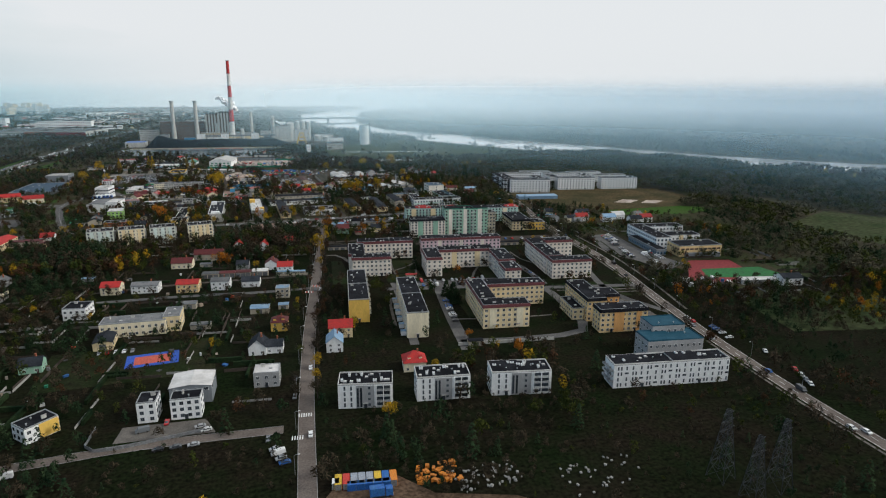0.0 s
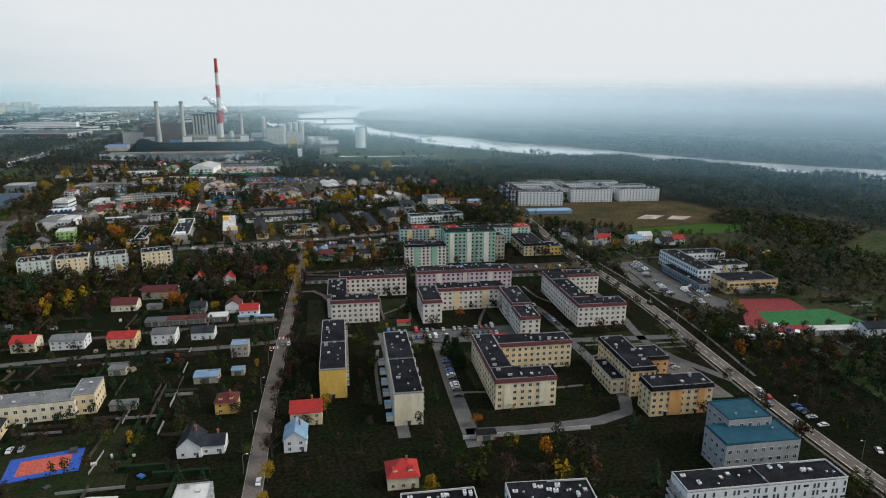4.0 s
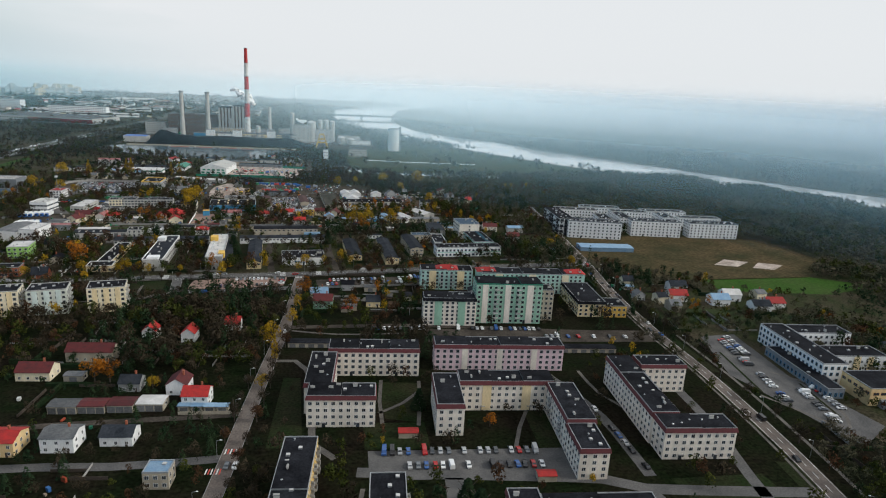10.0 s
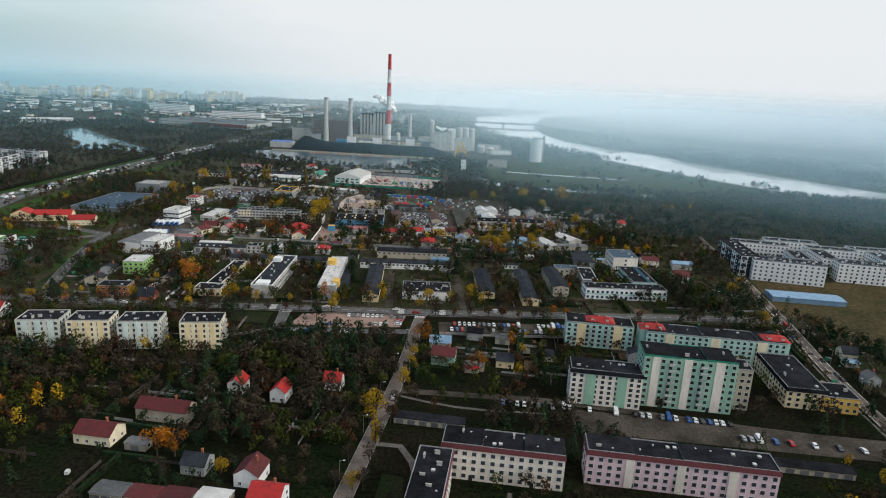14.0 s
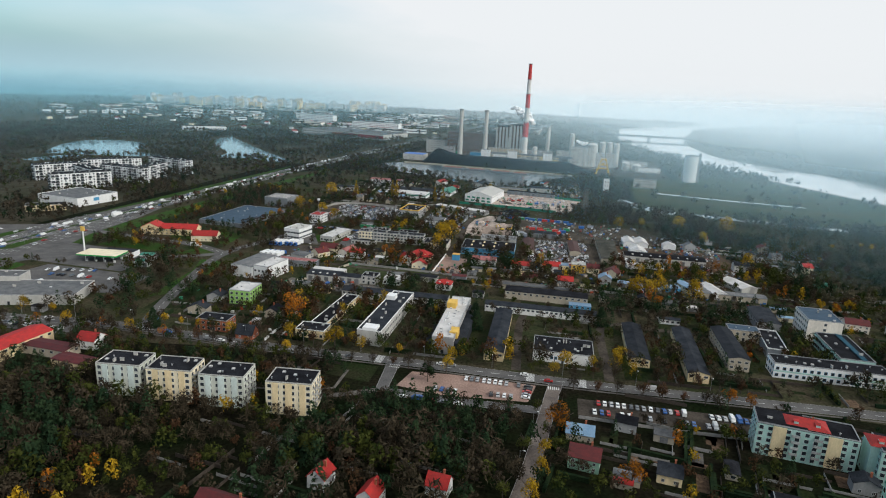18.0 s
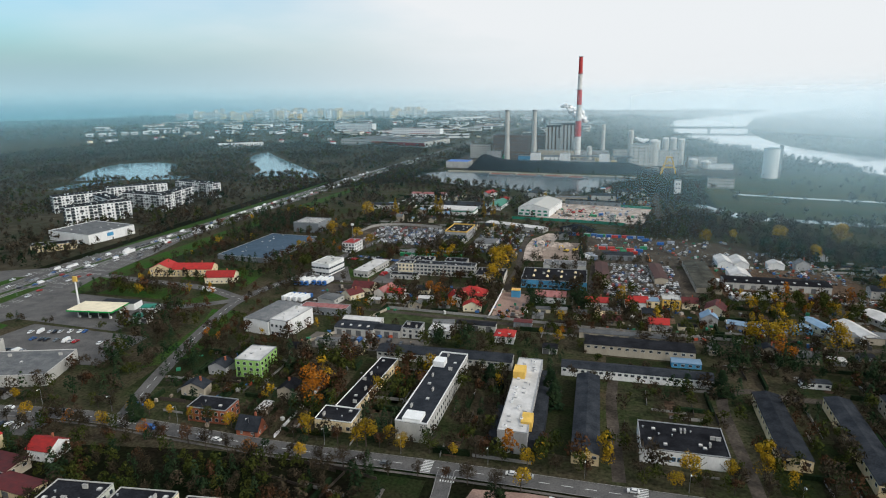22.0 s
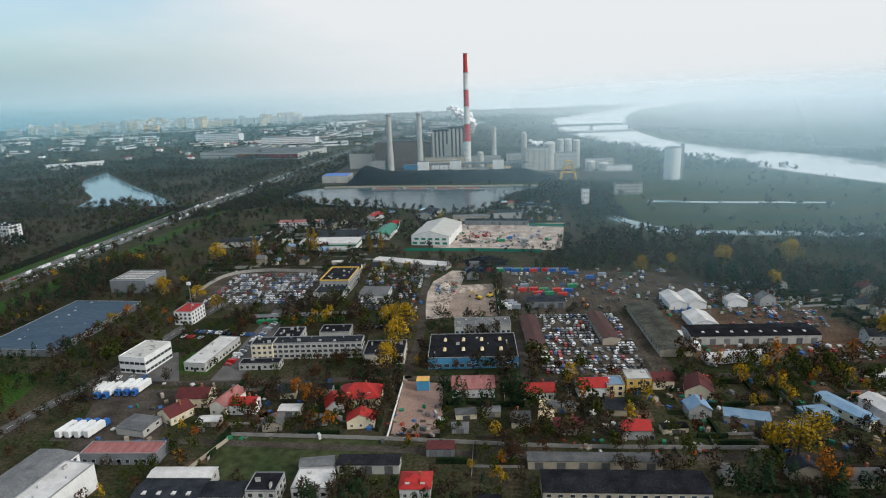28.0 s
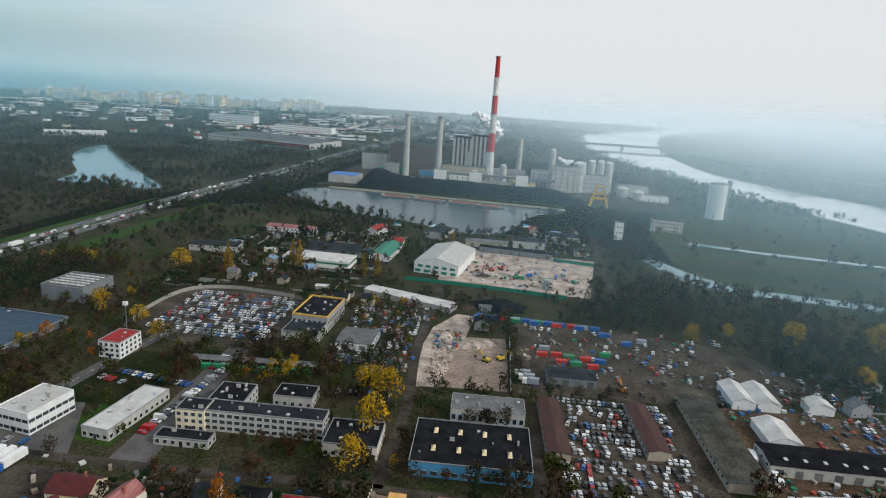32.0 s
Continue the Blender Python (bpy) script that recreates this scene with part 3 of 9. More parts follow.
lot("lawn", [(100, 412), (102, 432), (128, 428), (126, 408)], "lawn", "patchy lawn between blocks", 0.02, False)
lot("lawn", [(280, 455), (292, 498), (300, 496), (296, 450)], "lawn", "green lawn beside the avenue", 0.02, False)
lot("lawn", [(-95, 300), (-95, 345), (-15, 345), (-15, 300)], "lawn", "patchy school lawn", 0.015, False)
lot("lawn", [(212, 340), (212, 372), (250, 368), (250, 334)], "lawn", "patchy lawn between blocks", 0.02, False)

for pts_ in ([(112, 434), (114, 468), (134, 464), (127, 428)], [(130, 330), (134, 372), (158, 366), (152, 328)], [(170, 400), (176, 440), (196, 436), (190, 398)], [(262, 330), (270, 372), (262, 374), (254, 332)], [(282, 395), (291, 440), (282, 442), (273, 396)], [(222, 400), (228, 440), (240, 436), (236, 398)], [(62, 420), (70, 480), (78, 478), (76, 418)], [(-30, 625), (-28, 640), (-6, 640), (-6, 622)], [(120, 660), (120, 700), (160, 700), (160, 660)], [(-170, 680), (-172, 730), (-140, 730), (-138, 690)], [(-330, 860), (-326, 960), (-270, 960), (-300, 870)], [(-165, 905), (-160, 960), (-124, 960), (-120, 905)]):
    lot("lawn", pts_, "lawn", "patchy green lawn with worn spots", 0.014, False)
for pts_ in ([(116, 470), (112, 450), (110, 430)], [(110, 439), (122, 446), (132, 456)], [(134, 466), (130, 446), (125, 426)], [(126, 383), (126, 368), (120, 340), (116, 312)], [(96, 388), (90, 366), (84, 330)], [(201, 345), (211, 346), (241, 344), (262, 340)], [(206, 359), (241, 350), (264, 346)], [(219, 464), (218, 440), (224, 420), (240, 410)], [(266, 300), (282, 360), (296, 430), (304, 500)], [(299, 424), (318, 390), (336, 430), (325, 446)], [(60, 545), (100, 530), (140, 526)], [(-20, 632), (-20, 612), (-40, 600)], [(-104, 600), (-60, 602), (-20, 606)], [(118, 330), (150, 322), (180, 318)], [(160, 402), (176, 430), (196, 440)]):
    road("footpath", pts_, 1.7, "paving", "narrow pale concrete footpath", z=0.035)
# sports pitches
pitch = tagged(part("sports_pitch", Shape().box(-12.4, 12.4, -8, 8, 0, 0.08), material("blue_court", (0.03, 0.08, 0.42), (0.04, 0.1, 0.36), 0.2, 0.8), at=pose(-45.4, 324, 0, 0, 0, 2)), "blue rubber sports court with a red field", "sports pitch", kind="structure")
part("court_field", Shape().box(-8.5, 8.5, -5, 5, 0.085, 0.1), material("red_court", (0.5, 0.09, 0.06), (0.42, 0.1, 0.07), 0.2, 0.8), pitch, "red rubber playing field")
mark(-45.4, 324, 26, 18)
M["redcourt"] = material("red_running_surface", (0.2, 0.022, 0.026), (0.16, 0.02, 0.022), 0.1, 0.85)
M["turf"] = material("artificial_turf", (0.015, 0.13, 0.03), (0.02, 0.1, 0.03), 0.1, 0.9)
lot("sports_pitch", [(311, 352), (345, 394), (379, 386), (366, 343), (330, 338)], "redcourt", "red rubber running surface beside the school", 0.05)
lot("sports_pitch", [(328, 352), (338, 371), (386, 362), (388, 336), (372, 336)], "turf", "bright green artificial turf pitch", 0.09)

# roads
STREET = [(-8, 0), (4, 90), (14, 170), (24, 257), (35, 335), (47, 405), (59, 475), (69, 530), (76, 573), (83, 632), (85, 646)]
AVENUE = [(225, 60), (233, 130), (239, 196), (249, 262), (262, 325), (276, 385), (287, 450), (293, 509), (305, 580), (322, 650), (345, 760), (372, 900)]
EW = [(-420, 640), (-330, 642), (-229, 646), (-169, 652), (-74, 648), (-4, 649), (93, 648), (182, 651), (323, 655)]
EXPRESS = [(-378, 560), (-374, 700), (-368, 800), (-357, 1000), (-340, 1345), (-311, 1690), (-276, 2130), (-235, 2700), (-160, 3500), (-60, 4400)]
road("road", STREET, 6.4, "oldroad", "pale worn asphalt street lined with kerbs", kerb=True)
road("road", AVENUE, 7.5, "oldroad", "pale grey avenue with white lane marks", dashes=True, edges=True, walk_side=-1)
road("road", [(-300, 236), (-200, 237), (-87, 238), (-41, 239), (12, 234)], 5.5, "oldroad", "pale worn side street", kerb=True)
road("road", EW, 8.4, "asphalt", "grey asphalt street with white lane marks", z=0.07, dashes=True, kerb=True, walk_side=1)
road("expressway", EXPRESS, 30, "asphalt", "wide grey dual carriageway with a green median", z=0.08)
for off in (-11, -7.5, -4, 4, 7.5, 11):
    s = Shape()
    line = smooth([(x, y) for x, y in EXPRESS], 20)
    ribbon(s, line, off - 0.12, off + 0.12, 0.1)
    tagged(part("lane_marking", s, "line"), "white lane line of the expressway", "road marking", kind="structure")
s = Shape()
ribbon(s, smooth(EXPRESS, 20), -1.6, 1.6, 0.12)
tagged(part("median", s, "verge"), "narrow grass median of the expressway", "median", kind="structure")
road("road", [(74, 544), (110, 541), (153, 536), (235, 516), (291, 506)], 5, "dirt", "unpaved lane along the tall blocks", z=0.05)
road("road", [(62, 500), (76, 498), (84, 470), (80, 420), (88, 408)], 3, "paving", "narrow paved path between blocks", z=0.05)
road("road", [(87, 300), (94, 345), (102, 395)], 5, "asphalt", "service lane between apartment blocks", z=0.05)
road("road", [(112, 285), (120, 335), (130, 388)], 7, "asphalt", "service lane with parked cars", z=0.05)
road("road", [(95, 398), (130, 390), (185, 377), (200, 368), (195, 320), (185, 290), (150, 289), (112, 296)], 6, "asphalt", "inner road of the housing estate", z=0.05)
road("road", [(200, 368), (225, 362), (270, 352)], 6, "asphalt", "inner road of the housing estate", z=0.045)
road("road", [(205, 375), (208, 420), (200, 465), (190, 500)], 5, "asphalt", "service lane beside apartment blocks", z=0.045)
road("road", [(252, 300), (240, 345), (255, 405), (262, 450)], 5, "asphalt", "service lane with parked cars", z=0.045)
road("road", [(-150, 651), (-163, 690), (-176, 740), (-188, 800), (-184, 835), (-170, 880), (-160, 950), (-150, 1000)], 8, "asphalt", "grey asphalt industrial road", z=0.065, dashes=True)
road("road", [(-188, 812), (-230, 830), (-300, 838), (-370, 850)], 9, "asphalt", "slip road towards the expressway", z=0.07, dashes=True)
road("road", [(-372, 720), (-330, 735), (-300, 760), (-220, 790), (-188, 812)], 8, "asphalt", "road beside the fuel station", z=0.068)
road("road", [(0, 648), (1, 636), (2, 618), (26, 614), (55, 614.5), (84, 616)], 6, "asphalt", "grey side street beside a parking lot", z=0.055, kerb=True)
road("road", [(-40, 600), (-15, 606), (0, 615)], 4, "paving", "paved drive to apartment blocks", z=0.05)
road("road", [(-175, 866), (-100, 866), (-20, 869), (60, 866), (140, 868), (250, 872)], 5, "dirt", "unpaved lane through the works quarter", z=0.05)
road("road", [(-160, 815), (-100, 812), (-20, 806), (60, 800), (150, 800), (230, 810)], 4.5, "dirt", "unpaved lane between gardens and sheds", z=0.05)
road("road", [(50, 868), (52, 950), (56, 1060)], 5, "dirt", "unpaved lane beside scrapyards", z=0.05)
road("road", [(-10, 869), (-8, 930), (-12, 1000), (-10, 1110)], 5, "dirt", "unpaved lane beside the rubble yard", z=0.05)
road("road", [(112, 870), (114, 960)], 4, "dirt", "unpaved lane beside sheds", z=0.05)
road("road", [(118, 1110), (122, 1225), (130, 1330)], 7, "dirt", "unpaved lane along the works yard", z=0.05)
road("road", [(64, 655), (62, 720), (66, 760)], 5, "dirt", "drive between low buildings", z=0.05)
road("road", [(112, 655), (113, 735), (140, 738), (170, 736)], 5, "dirt", "drive between low buildings", z=0.05)
road("road", [(-110, 428), (-60, 426), (-16, 422), (7, 418), (28, 416.5), (47, 416)], 5, "asphalt", "narrow side lane between houses", z=0.05)
road("road", [(-300, 450), (-180, 440), (-60, 452), (54, 448)], 4, "dirt", "narrow lane between gardens", z=0.045)
road("road", [(-300, 560), (-200, 555), (-100, 548)], 4, "dirt", "narrow lane between gardens", z=0.045)
road("road", [(322, 650), (280, 650)], 5, "asphalt", "short side street", z=0.05)
lot("junction", [(-425, 690), (-318, 700), (-315, 760), (-321, 800), (-329, 830), (-334, 905), (-352, 1010), (-372, 1010), (-386, 900), (-392, 850), (-425, 835)], "asphalt", "wide asphalt junction with many lanes", 0.074)
for pts_ in ([(-362, 760), (-360, 800), (-352, 812), (-349, 770)], [(-398, 780), (-396, 822), (-388, 826), (-386, 786)], [(-345, 708), (-343, 745), (-331, 742), (-331, 706)]):
    lot("traffic_island", pts_, "verge", "grassy traffic island in the junction", 0.16, False)
s = Shape()
for off in (-26, -22.5, -19, 15.5, 19, 22.5, 26, 29.5):
    fine_ = sides(smooth([(-372, 700), (-368, 800), (-357, 1000)], 5), off)
    for a, b in list(zip(fine_, fine_[1:]))[::2]:
        if -420 < a.x < -334 and a.y < 905:
            ribbon(s, [a, b], -0.14, 0.14, 0.095)
tagged(part("lane_marking", s, "line"), "white dashed lane lines of the junction", "road marking", kind="structure")
crossing(22, 243, -9, 6, 3)
crossing(17, 226, -9, 5, 3)
crossing(44, 408, -9, 6, 3.5, True)
crossing(50, 420, -9, 6, 3.5, True)
crossing(2, 643, 0, 6, 4)
crossing(-8, 649, 90, 9, 4)
crossing(84, 640, 0, 6, 4)
crossing(72, 649, 90, 9, 4)
crossing(98, 649, 90, 9, 4)


# ---- buildings ----
SOLID = []            # footprints of what stands in the yards
WINDOWS = {}


def window_mesh(w, h, frame="frame"):
    key = (w, h, frame)
    if key not in WINDOWS:
        s, b, t = Shape(), 0.09, 0.07
        x, z = w / 2, h
        for x0, x1, z0, z1 in ((-x, x, 0, b), (-x, x, z - b, z), (-x, -x + b, b, z - b), (x - b, x, b, z - b), (-b / 2, b / 2, b, z - b)):
            s.face([(x0, -t, z0), (x1, -t, z0), (x1, -t, z1), (x0, -t, z1)])
        for a, c in (((-x, 0), (x, 0)), ((x, 0), (x, z)), ((x, z), (-x, z)), ((-x, z), (-x, 0))):
            s.face([(a[0], 0, a[1]), (c[0], 0, c[1]), (c[0], -t, c[1]), (a[0], -t, a[1])])
        s.face([(-x, -0.03, 0), (x, -0.03, 0), (x, -0.03, z), (-x, -0.03, z)], 1)
        WINDOWS[key] = s.data("window", [frame, "glass"])
    return WINDOWS[key]


def place(side, w, d, u, z):
    """Where something at u along a side and z up sits on a body of w by d."""
    return {"S": pose(u, -d / 2, z), "N": pose(-u, d / 2, z, 0, 0, 180), "W": pose(-w / 2, -u, z, 0, 0, -90), "E": pose(w / 2, u, z, 0, 0, 90)}[side]


def windows(body, side, w, d, h, floors, bays, ww=1.4, wh=1.4, z0=1.0, fh=None, frame="frame", rows=False):
    span = w if side in "SN" else d
    fh = fh or (h - 0.6) / floors
    if rows:
        row = Shape()
        for f in range(floors):
            z = f * fh
            for b in range(bays):
                u = (b + 0.5) * span / bays - span / 2
                row.box(u - ww / 2 - 0.08, u + ww / 2 + 0.08, -0.07, 0, z - 0.08, z + wh + 0.08).face([(u - ww / 2, -0.08, z), (u + ww / 2, -0.08, z), (u + ww / 2, -0.08, z + wh), (u - ww / 2, -0.08, z + wh)], 1)
        tagged(part("window", row, [frame, "glass"], body, at=place(side, w, d, 0, z0)), "rows of small dark windows", kind="stuff")
        return
    me = window_mesh(ww, wh, frame)
    for f in range(floors):
        for b in range(bays):
            part("window", me, None, body, at=place(side, w, d, (b + 0.5) * span / bays - span / 2, z0 + f * fh))


BALC = {}


def balcony(body, side, w, d, u, z, bw=3.0, out=1.2, mat="balcony"):
    key = (bw, out, mat)
    if key not in BALC:
        s = Shape().box(-bw / 2, bw / 2, -out, 0, 0, 0.15)
        s.box(-bw / 2, bw / 2, -out, -out + 0.06, 0.15, 1.05, 1).box(-bw / 2, -bw / 2 + 0.06, -out, 0, 0.15, 1.05, 1).box(bw / 2 - 0.06, bw / 2, -out, 0, 0.15, 1.05, 1)
        BALC[key] = s.data("balcony", ["concrete", mat])
    part("balcony", BALC[key], None, body, at=place(side, w, d, u, z))


def flat_roof(top, w, d, h, roof="tar", rim=0.5, edge="metal", over=0.0):
    s = Shape().box(-w / 2 - over, w / 2 + over, -d / 2 - over, d / 2 + over, h, h + 0.12)
    r = part("roof", s, roof, top)
    e = Shape()
    W, D, t = w / 2 + over, d / 2 + over, 0.28
    for b in ((-W, W, -D, -D + t), (-W, W, D - t, D), (-W, -W + t, -D + t, D - t), (W - t, W, -D + t, D - t)):
        e.box(*b, h + 0.12, h + rim)
    part("parapet", e, edge, top)
    return r


VENT = {}


def roof_bits(top, w, d, h, n, seed, kinds=("vent", "chimney", "hatch")):
    rnd = random.Random(seed)
    if not VENT:
        VENT["vent"] = Shape().cone(0, 0, 0, 0.7, 0.25, 0.25, 8).cone(0, 0, 0.7, 0.95, 0.45, 0.1, 8).data("vent", ["metal"])
        VENT["chimney"] = Shape().box(-0.9, 0.9, -0.3, 0.3, 0, 1.3).box(-1.0, 1.0, -0.4, 0.4, 1.3, 1.45, 1).data("chimney", ["panel", "concrete"])
        VENT["hatch"] = Shape().box(-0.7, 0.7, -0.7, 0.7, 0, 0.5).box(-0.6, 0.6, -0.6, 0.6, 0.5, 0.62, 1).data("roof_hatch", ["metal", "whiteroof"])
        VENT["unit"] = Shape().box(-0.8, 0.8, -0.5, 0.5, 0.2, 1.2).cone(0, 0, 1.2, 1.3, 0.42, 0.4, 10, 1).box(-0.7, -0.5, -0.5, 0.5, 0, 0.2).box(0.5, 0.7, -0.5, 0.5, 0, 0.2).data("air_unit", ["white", "steel"])
    for i in range(max(1, int(n * 1.1))):
        k = rnd.choice(kinds)
        m = max(1, int(n * 1.1))
        u, v = ((i + rnd.uniform(0.2, 0.8)) / m - 0.5), rnd.choice((-0.3, -0.2, 0.05, 0.24, 0.3)) + rnd.uniform(-0.03, 0.03)
        x, y = (u * (w - 2), v * (d - 1.5)) if w >= d else (v * (w - 1.5), u * (d - 2))
        part(VENT[k].name.split(".")[0], VENT[k], None, top, at=pose(x, y, h + 0.12, 0, 0, rnd.choice((0, 90))))


def block(x, y, w, d, rot, h, wall, label, floors=4, roof="tar", name="apartment_block", category="apartment block", group="", bays=None, fascia=None, sides_="SWE", bits=6, balconies=(), ww=1.55, wh=1.55, rim=0.5, stripes=None, plinth=None, edge="metal", frame="frame", kinds=("vent", "chimney", "hatch"), rows=None):
    """A flat-roofed building; returns the thing. stripes: (material, [(centre, width), ...]) on the south side."""
    rows = y > 455 if rows is None else rows
    if len(label.split()) < 4:
        label += " with a flat roof"
    top = thing(name, x, y, 0, rot, label, category, group)
    mark(x, y, w, d, rot, 2.5)
    SOLID.append((x, y, w, d))
    body = part("wall", Shape().box(-w / 2, w / 2, -d / 2, d / 2, 0, h), wall, top)
    flat_roof(top, w, d, h, roof, rim, edge)
    if fascia:
        z0, z1, o = h - 1.4, h + 0.25, 0.45
        s = Shape()
        i = [(-w / 2, -d / 2), (w / 2, -d / 2), (w / 2, d / 2), (-w / 2, d / 2)]
        o1 = [(a * (1 + 2 * o / w), b * (1 + 2 * o / d)) for a, b in i]
        for k in range(4):
            j = (k + 1) % 4
            s.face([(*o1[k], z0), (*o1[j], z0), (*i[j], z1 + 0.3), (*i[k], z1 + 0.3)])
            s.face([(*i[k], z0), (*i[j], z0), (*o1[j], z0), (*o1[k], z0)])
        part("fascia", s, fascia, top, "sloping roof edge")
    if name == "apartment_block" and max(w, d) > 26 and y < 620:
        # the roof steps up over every other staircase
        n = max(2, round(max(w, d) / 16))
        for i in range(0, n, 2):
            a, b = -max(w, d) / 2 + i * max(w, d) / n + 0.3, -max(w, d) / 2 + (i + 1) * max(w, d) / n
            s = Shape().box(a, b, -d / 2 + 0.3, d / 2 - 0.3, h + 0.12, h + 0.75, 1, 0) if w >= d else Shape().box(-w / 2 + 0.3, w / 2 - 0.3, a, b, h + 0.12, h + 0.75, 1, 0)
            part("roof_step", s, [roof, edge], top, "raised part of the tarred roof")
    if plinth:
        part("plinth", Shape().box(-w / 2 - 0.06, w / 2 + 0.06, -d / 2 - 0.06, d / 2 + 0.06, 0, 0.9), plinth, top)
    if stripes:
        mat_, spans = stripes
        for c, sw in spans:
            part("coloured_bay", Shape().box(c - sw / 2, c + sw / 2, -d / 2 - 0.25, -d / 2 + 0.02, 0.3, h - (1.3 if fascia else 0.1)), mat_, top, "projecting coloured facade bay")
    for sd in sides_:
        span = w if sd in "SN" else d
        n = (bays or {}).get(sd) or max(2, round(span / 3.3)) if span > 5 else 1
        windows(body, sd, w, d, h - (1.2 if fascia else 0), floors, n, ww, wh, frame=frame, rows=rows or sd == ("W" if x < 60 else "E"))
    for sd, us in balconies:
        for u in us:
            for f in range(1, floors):
                balcony(body, sd, w, d, u, 0.3 + f * (h - 0.6 - (1.2 if fascia else 0)) / floors)
    # entrance doors on the south side
    if w > 9:
        for u in ((-w / 4, w / 4) if w > 24 and name == "apartment_block" else (0,)):
            part("door", Shape().box(u - 0.7, u + 0.7, -d / 2 - 0.08, -d / 2, 0, 2.2), "glass", top, "dark glazed entrance door")
            if name == "apartment_block" and not rows:
                part("canopy", Shape().box(u - 1.1, u + 1.1, -d / 2 - 1.0, -d / 2, 2.4, 2.52), "concrete", top)
    if bits:
        roof_bits(top, w, d, h, bits, int(x * 7 + y), kinds)
    return top


def gable(x, y, w, d, rot, h, wall, roof, label, rise=None, along="x", name="house", category="house", group="", floors=1, chimney=True, win=True, over=0.4, wins="SWE"):
    """A pitched-roof building; the ridge runs along x or y."""
    if len(label.split()) < 4:
        label += " with a low roof"
    top = thing(name, x, y, 0, rot, label, category, group)
    mark(x, y, w, d, rot, 1.5)
    SOLID.append((x, y, w, d))
    rise = rise or (d if along == "x" else w) * 0.3
    s = Shape().box(-w / 2, w / 2, -d / 2, d / 2, 0, h)
    if along == "x":
        for u in (-w / 2, w / 2):
            s.face([(u, -d / 2, h), (u, d / 2, h), (u, 0, h + rise)])
    else:
        for u in (-d / 2, d / 2):
            s.face([(-w / 2, u, h), (w / 2, u, h), (0, u, h + rise)])
    body = part("wall", s, wall, top)
    r, W, D, t = Shape(), w / 2 + over, d / 2 + over, 0.16
    for sg in (-1, 1):
        if along == "x":
            e = rise * (d / 2 + over) / (d / 2) - rise
            q = [(-W, sg * D, h - e), (W, sg * D, h - e), (W, 0, h + rise), (-W, 0, h + rise)]
        else:
            e = rise * (w / 2 + over) / (w / 2) - rise
            q = [(sg * W, -D, h - e), (sg * W, D, h - e), (0, D, h + rise), (0, -D, h + rise)]
        up = [(a, b, c + t) for a, b, c in q]
        r.face(up).face(q[::-1])
        for k in range(4):
            j = (k + 1) % 4
            r.face([q[k], q[j], up[j], up[k]])
    part("roof", r, roof, top)
    if chimney:
        part("chimney", Shape().box(-0.35, 0.35, -0.35, 0.35, -1, 1.2).box(-0.42, 0.42, -0.42, 0.42, 1.2, 1.32), "brickw", top, at=pose(w * 0.18, d * 0.12, h + rise))
    if win:
        for sd in wins:
            span = w if sd in "SN" else d
            windows(body, sd, w, d, h, floors, max(1, int(span / 3.4)), 1.2, 1.3, 0.9, rows=sd == ("W" if x < 30 else "E"))
        part("door", Shape().box(-0.5, 0.5, -0.06, 0, 0, 2.1), "bark", top, "dark wooden door", at=pose(w * 0.32, -d / 2, 0))
    return top


def hip(x, y, w, d, rot, h, wall, roof, label, rise=None, group="", floors=1, name="house"):
    top = thing(name, x, y, 0, rot, label, "house", group)
    mark(x, y, w, d, rot, 1.5)
    rise = rise or min(w, d) * 0.32
    body = part("wall", Shape().box(-w / 2, w / 2, -d / 2, d / 2, 0, h), wall, top)
    W, D = w / 2 + 0.5, d / 2 + 0.5
    k = max(W - D, 0.3) if W >= D else 0.0
    l = 0.0 if W >= D else D - W
    a, b = (-k, -l, h + rise), (k, l, h + rise)
    c = [(-W, -D, h - 0.2), (W, -D, h - 0.2), (W, D, h - 0.2), (-W, D, h - 0.2)]
    s = Shape()
    if W >= D:
        s.face([c[0], c[1], b, a]).face([c[1], c[2], b]).face([c[2], c[3], a, b]).face([c[3], c[0], a])
    else:
        s.face([c[0], c[1], a]).face([c[1], c[2], b, a]).face([c[2], c[3], b]).face([c[3], c[0], a, b])
    s.face(c[::-1])
    part("roof", s, roof, top)
    part("chimney", Shape().box(-0.35, 0.35, -0.35, 0.35, -1.2, 0.9), "brickw", top, at=pose(w * 0.15, 0, h + rise))
    for u in (-w / 4, w / 4):
        part("dormer", Shape().box(-0.8, 0.8, -0.9, 0.9, 0, 1.0).face([(-1, -1, 1.0), (1, -1, 1.0), (1, 1, 1.4), (-1, 1, 1.4)], 1), [wall, roof], top, at=pose(u, -d * 0.28, h + rise * 0.25))
    for sd in "SWE":
        span = w if sd in "SN" else d
        windows(body, sd, w, d, h, floors, max(1, int(span / 3.4)), 1.2, 1.3, 0.9, rows=sd == ("W" if x < 30 else "E"))
    return top


